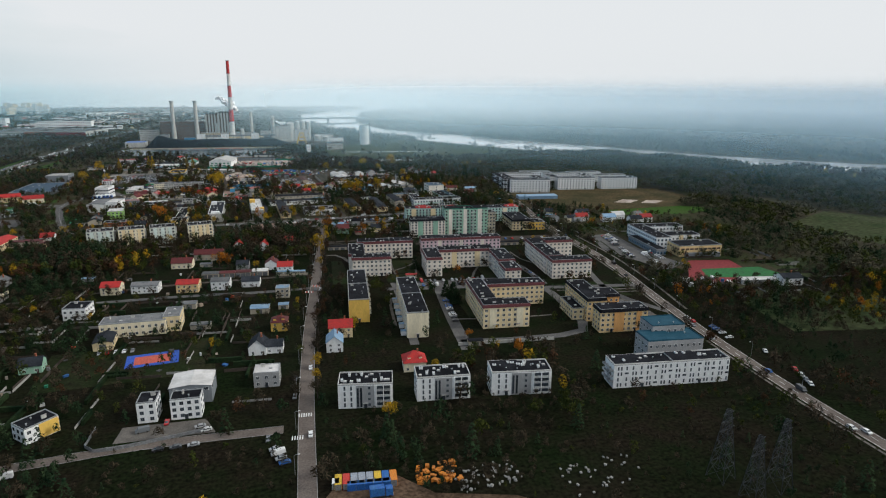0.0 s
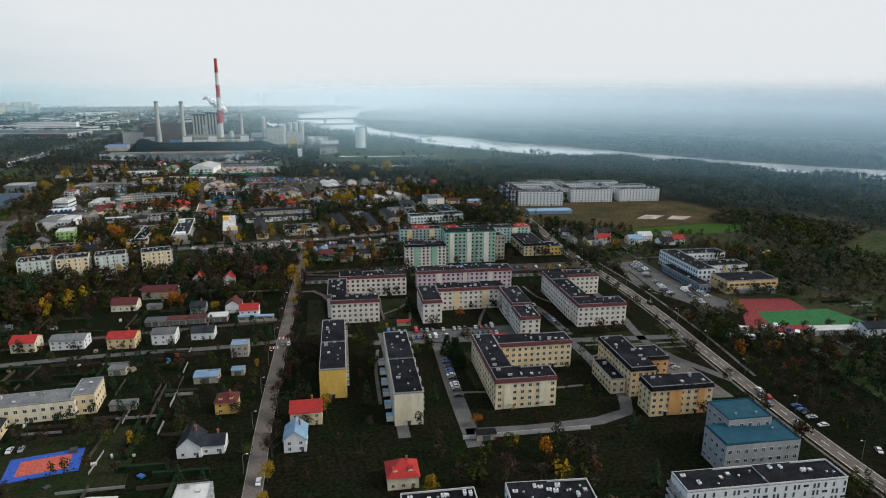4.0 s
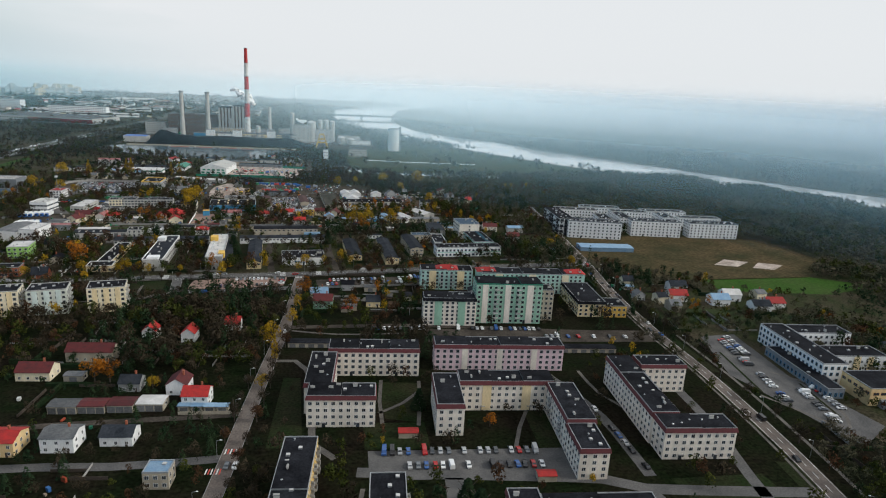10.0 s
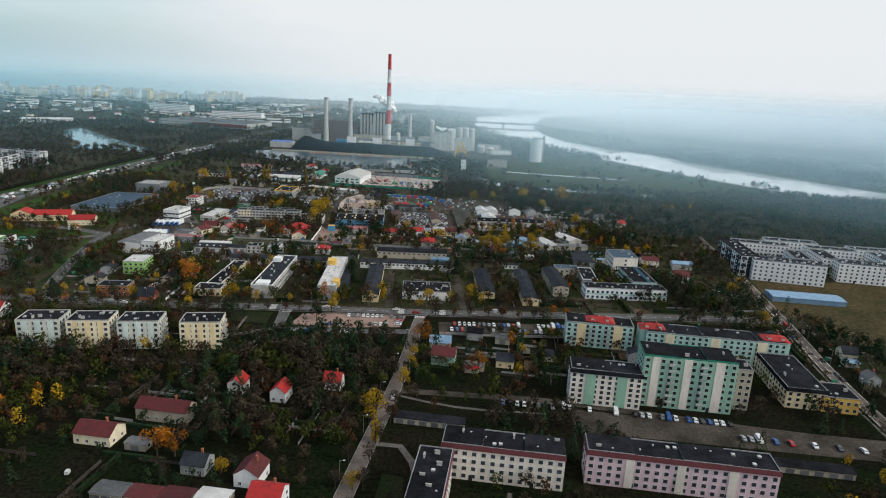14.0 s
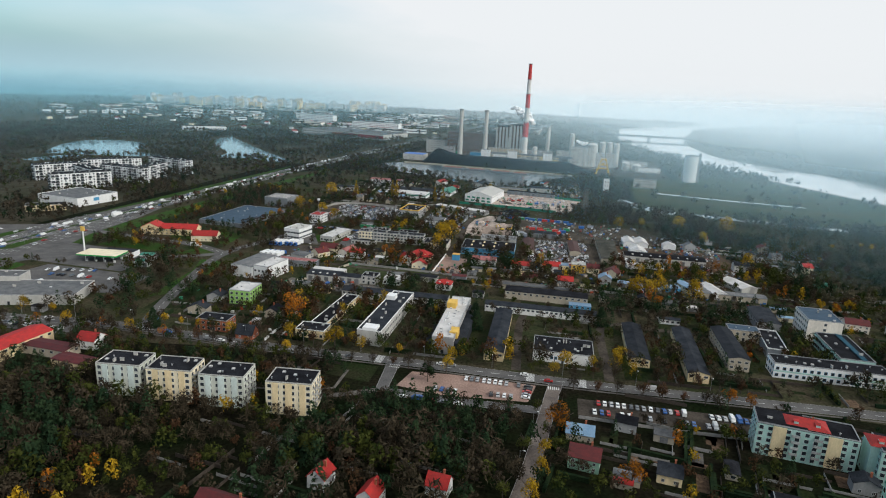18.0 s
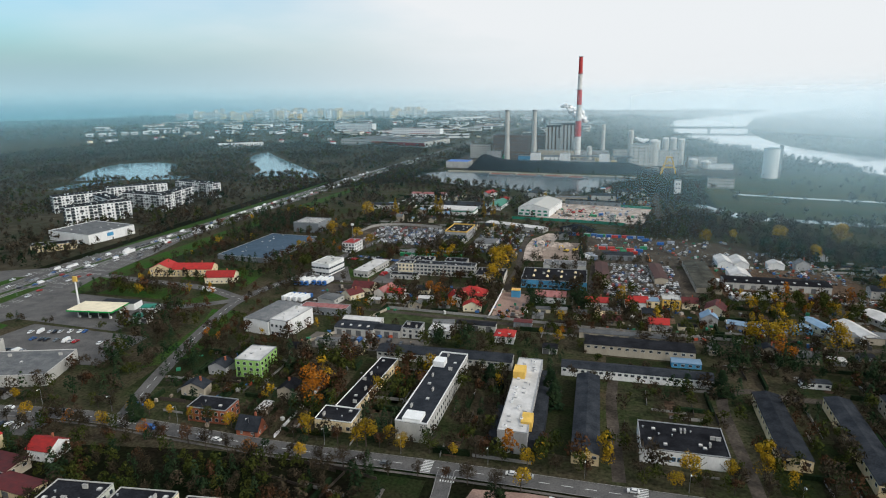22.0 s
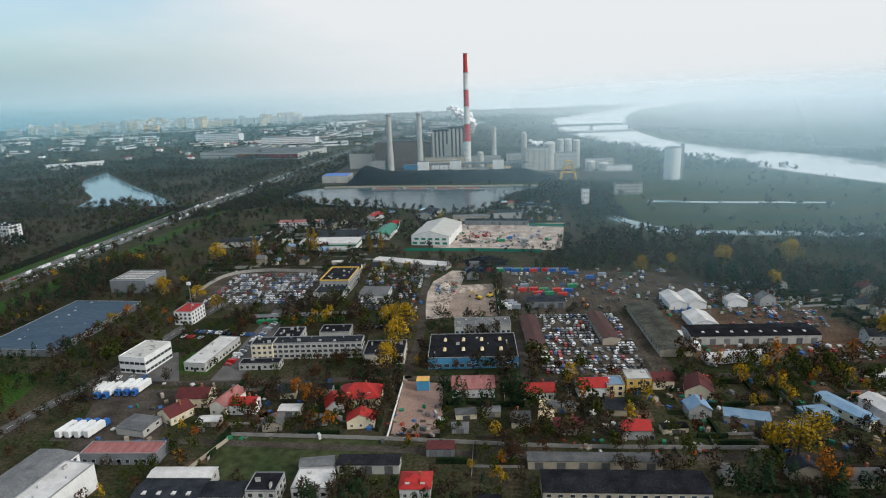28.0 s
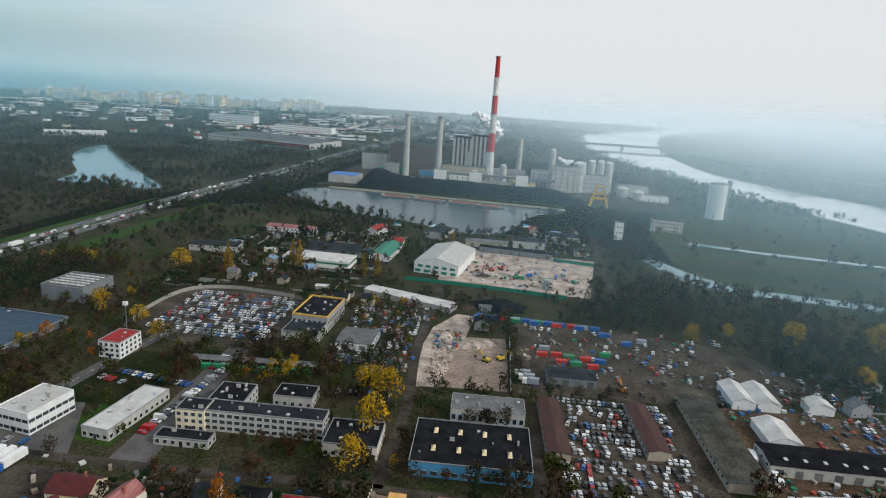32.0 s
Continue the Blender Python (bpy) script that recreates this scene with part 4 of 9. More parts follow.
def hall(x, y, w, d, rot, h, wall, roof, label, rise=1.0, along="x", doors=2, lights=0, bays=0, name="industrial_hall", category="hall", band=None, floors=1, sides_="SWE"):
    """A shallow-roofed hall with roller doors, a window strip and roof lights."""
    top = gable(x, y, w, d, rot, h, wall, roof, label, rise, along, name, category, chimney=False, win=False, over=0.25)
    for i in range(doors):
        u = (i + 0.5) * w / doors - w / 2
        part("roller_door", Shape().box(u - 1.6, u + 1.6, -d / 2 - 0.08, -d / 2, 0, min(3.4, h - 0.6)), "greyroof", top, "grey roller door")
    for sd in sides_:
        n = bays if sd == "S" else int((d if sd in "WE" else w) / 4.5)
        if n:
            windows(top, sd, w, d, h, floors, n, 1.7, 1.2, max(0.9, h / floors - 2.0), rows=True)
    for i in range(lights):
        u = (i + 0.5) / lights - 0.5
        p = (u * w * 0.9, -d * 0.25) if along == "x" else (-w * 0.25, u * d * 0.9)
        part("roof_light", Shape().box(-0.7, 0.7, -0.9, 0.9, 0, 0.45), "whiteroof", top, "pale roof light", at=pose(*p, h + rise * 0.5))
    if band:
        part("wall_band", Shape().box(-w / 2 - 0.05, w / 2 + 0.05, -d / 2 - 0.05, d / 2 + 0.05, h * 0.55, h * 0.8), band, top, "coloured cladding band")
    return top


# ---- the housing estate ----
EST = "cream four-storey blocks of the estate"
R = -9.5
block(70.2, 372.3, 12, 62, R, 14, "yellow", "long five-storey block with bright yellow end wall", 5, sides_="WE", balconies=(("E", (-24, -14, -4, 6, 16, 26)),), bits=14)
block(96.9, 342, 12, 67, R, 14.5, "cream", "long five-storey cream block with blue entrance roofs", 5, sides_="WE", balconies=(("E", (-26, -16, -6, 4, 14, 24)),), bits=14)
block(145.2, 312.6, 27.5, 11, R, 14, "creamY", "yellowish four-storey block with dark roof edge", fascia="maroon", group=EST, stripes=("cream", ((-8, 4), (8, 4))))
block(166.8, 346.8, 38, 11, R, 14, "creamY", "yellowish four-storey block facing a courtyard", fascia="maroon", group=EST, bits=9)
block(141.0, 339.5, 10.5, 40, R, 14, "creamY", "yellowish four-storey block with stepped roof", fascia="maroon", group=EST, sides_="WE", bits=9)
block(206.5, 286.3, 28.6, 11, R, 13.5, "apricot", "apricot four-storey block with orange bays", fascia="tar", group=EST, stripes=("orange", ((-3, 6), (9, 3))))
block(203.0, 318.5, 12, 37, R, 14, "apricot", "apricot four-storey block with an orange stair tower", fascia="tar", group=EST, sides_="SWE", bits=9)
block(220.6, 324.1, 14, 14, R, 9, "orange", "low orange wing with a flat roof", 2, fascia="tar", group=EST, bits=2)
block(192.5, 316.5, 7, 22, R, 7, "creamY", "low cream shop wing with a flat roof", 2, group=EST, bits=2, sides_="SW")
block(93.4, 436.5, 28.5, 12, R, 14, "pale", "pale four-storey block with maroon roof edge", fascia="maroon", group=EST, bits=8)
block(114.2, 481.0, 44.4, 12, R, 14, "pale", "pale four-storey block with maroon roof edge", fascia="maroon", group=EST, bits=10)
block(86.6, 459.5, 12, 33, R, 14, "pale", "pale four-storey wing with a red brick party wall", fascia="maroon", group=EST, sides_="WE", bits=8)
block(178.4, 476.8, 67, 11.5, R, 13.5, "pink", "long pink four-storey block with maroon roof edge", fascia="maroon", group=EST, bits=12, stripes=("pale", ((-18, 3), (0, 3), (18, 3))))
block(167.5, 437.5, 43, 11.5, R, 14, "pale", "pale four-storey block facing a green courtyard", fascia="maroon", group=EST, bits=10, stripes=("creamY", ((-9, 4), (9, 4))))
block(138.4, 430.4, 11.5, 29, R, 14, "pale", "pale four-storey end wing with maroon roof edge", fascia="maroon", group=EST, bits=5)
block(187.5, 411.4, 12, 32, R, 14, "pale", "pale four-storey wing with maroon roof edge", fascia="maroon", group=EST, sides_="WE", bits=7, balconies=(("W", (-8, 8)),))
block(182.8, 386.4, 11.5, 18.5, R, 12.7, "pale", "pale four-storey end wing with balconies", fascia="maroon", group=EST, bits=5)
block(227.5, 421.9, 12, 55, R, 14, "pale", "long pale four-storey wing with yellow stair bays", fascia="maroon", group=EST, sides_="WE", bits=12)
block(250.7, 441.6, 23, 11.5, R, 14, "pale", "pale four-storey block with maroon roof edge", fascia="maroon", group=EST, bits=5)
block(231.5, 387.2, 30, 11.5, R, 13.5, "pale", "pale four-storey block beside the avenue", fascia="maroon", group=EST, bits=6)
block(169.3, 540.5, 32, 13, R, 17, "pale", "pale six-storey block with mint green bays", 6, group="mint and white tall blocks", fascia="tar", stripes=("mint", ((-7, 4.5), (7, 4.5))), bits=8)
block(206.7, 540.6, 41, 16, R, 25, "mint", "tall mint green eight-storey block with white bays", 8, group="mint and white tall blocks", stripes=("pale", ((-15, 3.4), (-1, 3.4), (13, 4))), bits=8, edge="greenroof", balconies=(("S", (-8, 6)),))
block(232, 540, 9, 12, R, 20, "beige", "narrow brownish wing of the tall block", 6, group="mint and white tall blocks", bits=2)
block(185.3, 607.1, 37, 14, R, 14, "teal", "pale teal five-storey block with a red roof part", 5, rows=True, bits=4, stripes=("creamY", ((-10, 5), (10, 5))), balconies=(("S", (-4, 4)),))
block(244.8, 593, 73, 15, R, 14, "teal", "long pale teal five-storey block with red corner roofs", 5, rows=True, bits=8, stripes=("cream", ((-24, 5), (0, 5), (24, 5))))
for px, py, pw in ((185.3, 607.1, 16), (213, 599, 14), (276, 587, 14)):
    hip(px, py, pw, 10, R, 14.6, "teal", "redroof", "red tiled roof storey on a pale block", 2.2, name="roof_storey")
block(268, 556, 18, 40, R, 10, "creamY", "yellow three-storey hotel with a dark flat roof", 3, name="hotel", category="hotel", bits=5, fascia="tar")
block(281, 541, 16, 16, R, 7.5, "yellow", "lower yellow wing with a glazed porch", 2, name="hotel", category="hotel", bits=3)

# entrance roofs along the cream slab and garages near the estate
for i in range(6):
    v = -28 + i * 11
    c, s_ = math.cos(radians(R)), math.sin(radians(R))
    ob = thing("porch", 96.9 - 7.6 * c - v * s_, 342 - 7.6 * s_ + v * c, 0, R, "small blue-roofed entrance porch", "porch", "entrance porches")
    part("porch_roof", Shape().box(-1.6, 1.6, -1.4, 1.4, 2.5, 2.7), "blueroof", ob)
    for sg in (-1.2, 1.2):
        part("porch_wall", Shape().box(-1.5, 1.4, sg - 0.1, sg + 0.1, 0, 2.5), "white", ob)
hall(88, 516, 30, 6, R, 2.6, "beige", "tar", "low row of dark-roofed garages", 0.3, doors=6, name="garage_row", category="garages")
hall(236, 487, 32, 6, R, 2.6, "beige", "tar", "low row of dark-roofed garages", 0.3, doors=6, name="garage_row", category="garages")
hall(118, 290, 8, 4, R, 2.8, "beige", "tar", "small dark-roofed substation", 0.3, doors=1, name="substation", category="substation")
wall_ = thing("garden_wall", 136, 287, 0, R, "long white concrete panel wall", "wall")
for i in range(18):
    part("wall_panel", Shape().box(-1.45, 1.45, -0.08, 0.08, 0, 1.9), "panel", wall_, at=pose(-26 + i * 3, 0, 0))

# ---- white modern blocks at the southern edge ----
MOD = "white modern blocks in a row"
for x, y, w, rt in ((48.9, 246.8, 23.5, -14), (83, 243.2, 24, -10), (118.4, 236.8, 27.5, -13)):
    d, h = 12, 11
    t = block(x, y, w, d, rt, h, "white", "white four-storey modern block with a dark flat roof", 4, group=MOD, bits=14, ww=1.5, wh=1.2, frame="greybox", sides_="WE", kinds=("unit", "hatch", "unit", "vent"), rim=0.7, edge="whiteroof")
    f0 = -d / 2
    part("grey_bay", Shape().box(-w * 0.17, w * 0.16, f0 - 0.06, f0, 0.1, h - 0.4), "grey", t, "light grey facade field")
    for u in (-w * 0.14, -w * 0.08):
        part("stair_glazing", Shape().box(u - 0.45, u + 0.45, f0 - 0.12, f0, 0.6, h - 1.4), "glass", t, "tall dark stairwell glazing")
    for f in range(4):
        z = 0.3 + f * 2.62
        for u in (-w * 0.38, -w * 0.26):
            part("window", window_mesh(0.8, 1.9, "greybox"), None, t, at=pose(u, f0, z + 0.4))
        part("window", window_mesh(1.1, 1.2, "greybox"), None, t, at=pose(w * 0.07, f0 - 0.06, z + 0.7))
        # no hollow here: a dark panel on the wall carries the loggia's shade
        part("loggia", Shape().box(w * 0.2, w * 0.46, f0 - 0.04, f0, z + 0.1, z + 2.2), "glass", t, "dark glass panel standing in for a shaded loggia recess")
        part("balcony_rail", Shape().box(w * 0.2, w * 0.46, f0 - 0.5, f0 - 0.42, z + 0.05, z + 0.95).box(w * 0.2, w * 0.46, f0 - 0.5, f0, z - 0.05, z + 0.05), "balcony", t, "pale grey balcony rail")
        for u in (w * 0.2, w * 0.33, w * 0.46):
            part("pier", Shape().box(u - 0.18, u + 0.18, f0 - 0.52, f0, z, z + 2.5), "white", t)
t = block(189.2, 222.6, 57.5, 10.5, -10.5, 11.4, "white", "long white four-storey modern block with a dark flat roof", 4, group=MOD, bits=16, ww=0.9, wh=1.6, frame="greybox", sides_="E", kinds=("unit", "hatch", "vent"), rim=0.7, edge="whiteroof")
for f in range(4):
    for i in range(8):
        u, z = -25.5 + i * 7.2, 0.7 + f * 2.72
        kind_ = (i + f) % 3
        for du in ((-1.1, 0.4) if kind_ != 1 else (-1.1,)):
            part("window", window_mesh(0.75, 1.8, "greybox"), None, t, at=pose(u + du, -5.25, z))
        part("window", window_mesh(1.9, 0.9, "greybox") if kind_ == 2 else window_mesh(0.75, 1.8, "greybox"), None, t, at=pose(u + 3.0, -5.25, z + (0.7 if kind_ == 2 else 0)))
for f in range(1, 4):
    for u in (-4, 0, 4):
        balcony(t, "W", 57.5, 10.5, u * 0.8, f * 2.8, 3.0, 1.6)
block(206.5, 243.5, 30, 14, R, 12.5, "grey", "grey three-storey building with a teal metal roof", 3, roof="tealroof", edge="tealroof", bits=3)
block(210, 254, 18, 14, R, 16, "grey", "taller grey rear wing with a teal metal roof", 4, roof="tealroof", edge="tealroof", bits=2)

# ---- houses west of the street ----
block(-40.2, 261.9, 7.5, 9.5, -6, 9, "white", "white three-storey cube house with dark windows", 3, name="house", category="house", bits=2, frame="greybox")
block(-25.2, 259.6, 12, 8, -6, 9, "white", "white three-storey office house with dark windows", 3, name="house", category="house", bits=2, frame="greybox")
hall(-23.5, 276.3, 17.5, 15, -6, 8, "greybox", "whiteroof", "sports hall with a white membrane roof and dark walls", 1.0, doors=0, bays=4, along="y")
block(-81.5, 261.5, 13, 9.5, 41, 6.4, "white", "white and yellow two-storey house with a dark flat roof", 2, name="house", category="house", bits=3, stripes=("yellow", ((2.6, 7.4),)))
block(8.7, 279.1, 11.5, 9.5, -9, 7, "grey", "grey two-storey cube house with a pale roof", 2, roof="whiteroof", name="house", category="house", bits=2)
block(-58, 366, 34, 12, -4, 8, "cream", "long two-storey cream school with a grey roof", 2, roof="greyroof", name="school", category="school", bits=6)
block(-38, 369, 9, 16, -4, 9, "creamY", "cream school wing with a tall blank end wall", 2, roof="greyroof", name="school", category="school", bits=2)
hall(-71.1, 351.1, 9.5, 15, 0, 4.2, "creamY", "slate", "low yellow outbuilding with a dark roof", 1.4, along="y", doors=1)
HOUSES = "detached houses among gardens"
gable(-99.4, 328.8, 10, 9, 0, 4, "mint", "slate", "small pale green house with a grey roof", 2.8, "x", group=HOUSES)
hip(19.6, 346.7, 9, 9, R, 5.5, "yellow", "dredroof", "yellow house with a dark red hipped roof", group=HOUSES, floors=2)
gable(51.4, 327.0, 13, 10, R, 6, "creamY", "redroof", "yellow house with a bright red roof and dormers", 3.2, group=HOUSES, floors=2)
gable(45.1, 308.9, 8.5, 11, R, 5.5, "white", "blueroof", "white gabled house with a blue-grey roof", 3.4, "y", group=HOUSES, floors=2)
hip(78.7, 273.3, 11, 10, R, 5, "cream", "redroof", "house with a steep bright red hipped roof", 4.2, group=HOUSES)
block(-93.6, 404, 13, 13, R, 7, "white", "white two-storey house with a flat roof", 2, name="house", category="house", group=HOUSES, bits=2)
gable(6.5, 317.5, 9, 11, R, 4.5, "white", "slate", "white gabled house with a dark roof", 4, "y", group=HOUSES)
gable(14.5, 316, 9, 8, R, 4.0, "white", "slate", "lower white house wing with a dark roof", 2.5, group=HOUSES)
gable(-81.7, 446.6, 12, 10, R, 5.5, "cream", "redroof", "cream house with a red roof", 2.6, group=HOUSES, floors=2)
gable(-33.4, 437, 14, 11, R, 6, "apricot", "redroof", "apricot house with a half red, half white roof", 2, group=HOUSES, floors=2)
gable(-12.5, 435.5, 12, 10, R, 6.2, "white", "greyroof", "white two-storey house with a grey roof", 1.6, group=HOUSES, floors=2)
gable(-60.5, 444, 17, 10, R, 5.2, "white", "greyroof", "white two-storey house with a grey roof and a lean-to", 1.6, group=HOUSES, floors=2)
gable(3, 480.5, 9, 8, R, 4.2, "grey", "slate", "small dark house under trees", 2.6, group=HOUSES)
hall(-23.7, 493.5, 8.4, 5, R, 2.8, "beige", "greyroof", "pale plank shed with a sheet roof", 0.5, doors=1, name="shed", category="shed")
for x in (28.2, 33.5, 38.8, 44.1):
    hall(x, 456.6 - (x - 28.2) * 0.2, 4.8, 3.2, R, 2.3, "beige", "blueroof", "small garden shed with a pale blue roof", 0.3, doors=1, name="shed", category="shed")
gable(7.3, 436, 12, 9, R, 4.2, "white", "slate", "white bungalow with a dark roof", 2.4, group=HOUSES)
block(26.3, 404.8, 8.7, 7.5, R, 6.5, "beige", "beige two-storey cube house with a pale blue roof", 2, roof="blueroof", name="house", category="house", group=HOUSES, bits=1)
for x, y, w, d, rf in ((-19.7, 464.1, 11.5, 7, "greyroof"), (-8.3, 462.6, 10.7, 7, "dredroof"), (3, 461.6, 10.4, 7.5, "dredroof"), (14.8, 461, 11, 8, "whiteroof")):
    hall(x, y, w, d, R, 3.4, "beige", rf, "low lean-to garage with a sheet roof", 0.5, doors=3, name="garage_row", category="garages")
gable(32.9, 461.7, 11, 9, R, 5.5, "white", "redroof", "white house with a bright red roof", 2.8, group=HOUSES, floors=2)
gable(23.9, 475, 9, 10, R, 5, "white", "dredroof", "white house with a dark red roof", 3, "y", group=HOUSES)
gable(-40.7, 499, 15, 10, R, 4.5, "cream", "dredroof", "cream house with a dark red roof", 3, group=HOUSES)
gable(-21.7, 516, 22, 9, R, 5.5, "beige", "dredroof", "long house with a dark red roof", 3, group=HOUSES)
hall(10.4, 378.9, 11, 8, R, 3.4, "beige", "blueroof", "garden shed with a blue sheet roof and solar panels", 0.8, doors=1, name="shed", category="shed")
hall(24.7, 381.5, 6, 5, R, 2.8, "beige", "blueroof", "garden shed with a blue sheet roof", 0.4, doors=1, name="shed", category="shed")
gable(96.2, 577, 12, 10, R, 5.5, "mint", "dredroof", "mint green house with a maroon roof", 3, group=HOUSES, floors=2)
gable(128, 575, 9, 8, R, 4, "creamY", "slate", "small yellow house with a grey roof", 3, group=HOUSES)
gable(1, 540.5, 7, 8, R, 5, "white", "redroof", "narrow white house with a red roof", 3, "y", group=HOUSES)
gable(21.5, 534.5, 7, 9, R, 5, "white", "redroof", "narrow white house with a red roof", 3, "y", group=HOUSES)
gable(43.5, 546, 8, 7, R, 4.5, "white", "redroof", "white house with a steep red roof", 3.4, group=HOUSES)

# ---- school and sports hall beside the avenue ----
block(352.3, 456, 14, 56, R, 11, "white", "white three-storey school wing with blue window bays", 3, name="school", category="school", sides_="SWE", bits=9, frame="bluew", wh=1.8)
block(379.6, 472, 34, 13, R, 11, "white", "white school wing with a dark flat roof", 3, name="school", category="school", bits=6)
block(371, 446, 44, 14, R, 9, "white", "white school wing with yellow recesses", 2, name="school", category="school", bits=6, stripes=("creamY", ((4, 4), (12, 3))))
block(339, 440, 9, 52, R, 5, "greybox", "low dark blue entrance wing of the school", 1, name="school", category="school", sides_="SW", bits=2, frame="bluew", wh=2.2)
t = block(365.6, 412, 38, 20, R, 9, "apricot", "apricot sports hall with an orange window band", 1, name="sports_hall", category="sports hall", sides_="", bits=2)
for i in range(9):
    part("window", window_mesh(3.2, 1.6, "orange"), None, t, at=pose(-16 + i * 4, -10, 5.6))
for i in range(5):
    part("window", window_mesh(2.6, 1.6, "orange"), None, t, at=place("W", 38, 20, -8 + i * 4, 5.6))
part("annex", Shape().box(-14, 16, -13.5, -10, 0, 3.6), "greybox", t, "low grey changing-room annex")

# ---- new white estate in the fields ----
NEW = "new white blocks in the fields"
hall(363.7, 697, 50, 16, R, 3.6, "blueroof", "blueroof", "long low hall with a light blue sheet roof", 0.6, doors=0)

# ---- four pale blocks north of the wood ----
for x, y, wl_ in ((-110.7, 586.5, "pointblock"), (-86.5, 587.5, "cream"), (-61.8, 588.5, "pointblock"), (-30.9, 589.8, "cream")):
    t = block(x, y, 20.5, 14, 6, 15, wl_, "cream five-storey point block with white corner bays", 5, group="four pale point blocks", bits=7, stripes=("creamY" if wl_ == "cream" else "paleteal", ((-6, 2.6), (6, 2.6), (0, 3))), edge="panel", balconies=(("E", (-3, 3)),))
hall(-193, 608, 16, 34, -8, 6, "creamY", "redroof", "shop hall with a bright red roof", 2, along="y", doors=0, bays=3)
block(-252.4, 676.4, 76, 31, 17, 6, "panel", "large pale supermarket with a flat grey roof", 1, roof="greyroof", name="supermarket", category="supermarket", bits=6, sides_="", edge="whiteroof")
block(-277, 690, 24, 14, 17, 9, "panel", "raised rear part of the supermarket", 1, roof="greyroof", name="supermarket", category="supermarket", bits=3, sides_="", edge="whiteroof")
block(-117.2, 712, 14, 18, 2, 9.5, "leaf", "bright green three-storey house with a pale roof", 3, roof="whiteroof", name="house", category="house", bits=3)
block(-111.3, 664.5, 19, 11, 1, 6.5, "brickw", "red brick two-storey house with a flat roof", 2, name="house", category="house", bits=2)
gable(-88, 657, 10, 8, 0, 3, "brickw", "slate", "small brick house with a steep dark roof", 4.5)
gable(-159.3, 623, 11, 10, 0, 5, "white", "redroof", "pale blue house with a red roof", 3)
hall(-172, 610, 26, 10, -4, 4.5, "beige", "dredroof", "low shop building with a brown roof", 0.6, doors=0, bays=5)
hall(-150, 600, 20, 9, -6, 4, "creamY", "dredroof", "low yellow building with a brown roof", 0.6, doors=1)

# ---- schools and barracks north of the cross street ----
block(-52, 704, 9.5, 54, -3, 4.6, "creamY", "low yellow school wing with a dark flat roof", 1, name="school", category="school", sides_="E", bits=7, edge="white")
block(-54, 671, 17, 12, 0, 4.6, "creamY", "low yellow school wing with white edges", 1, name="school", category="school", bits=4, edge="white")
t = block(-17.7, 700, 14, 71, -2, 8.5, "panel", "long grey school with white roof edges", 2, roof="slate", name="school", category="school", sides_="WE", bits=9, edge="white", rim=0.8)
part("stair_tower", Shape().box(-6.5, -1, 18, 24, 8.5, 11.5), "white", t, "white roof-top stair house")
part("stair_tower", Shape().box(-4, 4, -35, -28, 8.5, 10.2), "white", t, "white roof-top box")
t = block(22.8, 700, 12, 70, 0, 9.5, "grey", "white-roofed long building with orange-yellow blocks", 2, roof="whiteroof", name="office", category="office", sides_="WE", bits=26, kinds=("vent", "hatch", "unit"))
part("roof_block", Shape().box(-6, -0.5, 12, 20, 9.5, 13), "yellow", t, "orange-yellow roof-top box")
part("roof_block", Shape().box(2.5, 7, -28, -20, 6, 10.6), "yellow", t, "orange-yellow side box")
part("flank_roof", Shape().box(6.0, 11.5, -34, 30, 0, 6.5), "slate", t, "lower dark-roofed flank")
part("flank_roof", Shape().box(-10, -6.0, -34, -8, 0, 6), "slate", t, "lower dark-roofed flank")
hall(51.2, 698, 10.5, 69, 0, 5, "creamY", "slate", "long low yellow-ended barrack with a slate grey roof", 1.4, along="y", doors=0, bays=3, sides_="SE")
t = block(88.2, 681.2, 32.5, 21.5, 0, 5.8, "white", "low white works canteen with a wide dark roof", 1, name="canteen", category="canteen", bits=14, sides_="")
for i in range(6):
    part("window", window_mesh(1.5, 1.8, "bluew"), None, t, at=pose(-6 + i * 2.1, -10.75, 1.8))
hall(129.4, 703.6, 11, 54, -1, 5, "creamY", "slate", "long low yellow barrack with a dark roof", 1.2, along="y", doors=0, bays=3, sides_="SW")
hall(158.3, 699, 10.5, 66, -2, 5, "creamY", "slate", "long low yellow barrack with a dark roof", 1.2, along="y", doors=0, bays=3, sides_="SW")
hall(182.5, 711, 11, 48, -1, 7, "beige", "slate", "grey two-storey building with a slate roof", 1.2, along="y", doors=0, bays=3, sides_="SW", floors=2)
CLI = "clinic buildings beside the street"
t = block(227.5, 690.5, 57, 13, -1, 8, "white", "long white two-storey clinic with a pale blue band", 2, roof="tar", name="clinic", category="clinic", group=CLI, bits=12, bays={"S": 17}, frame="bluew", wh=1.6)
part("wall_band", Shape().box(-28.6, 28.6, -6.6, -6.5, 3.6, 4.4), "teal", t, "pale blue facade band")
t = block(247, 721, 17.5, 40, -2, 8, "teal", "glazed teal clinic wing with a sloping glass roof", 2, roof="tar", name="clinic", category="clinic", group=CLI, bits=4, sides_="W", bays={"W": 14}, ww=2.4, wh=1.8)
part("glass_roof", Shape().face([(2, -20, 8.7), (8.7, -20, 7.6), (8.7, 20, 7.6), (2, 20, 8.7)]).face([(2, -20, 8.2), (2, 20, 8.2), (8.7, 20, 7.3), (8.7, -20, 7.3)]), "tealroof", t, "sloping teal glass roof")
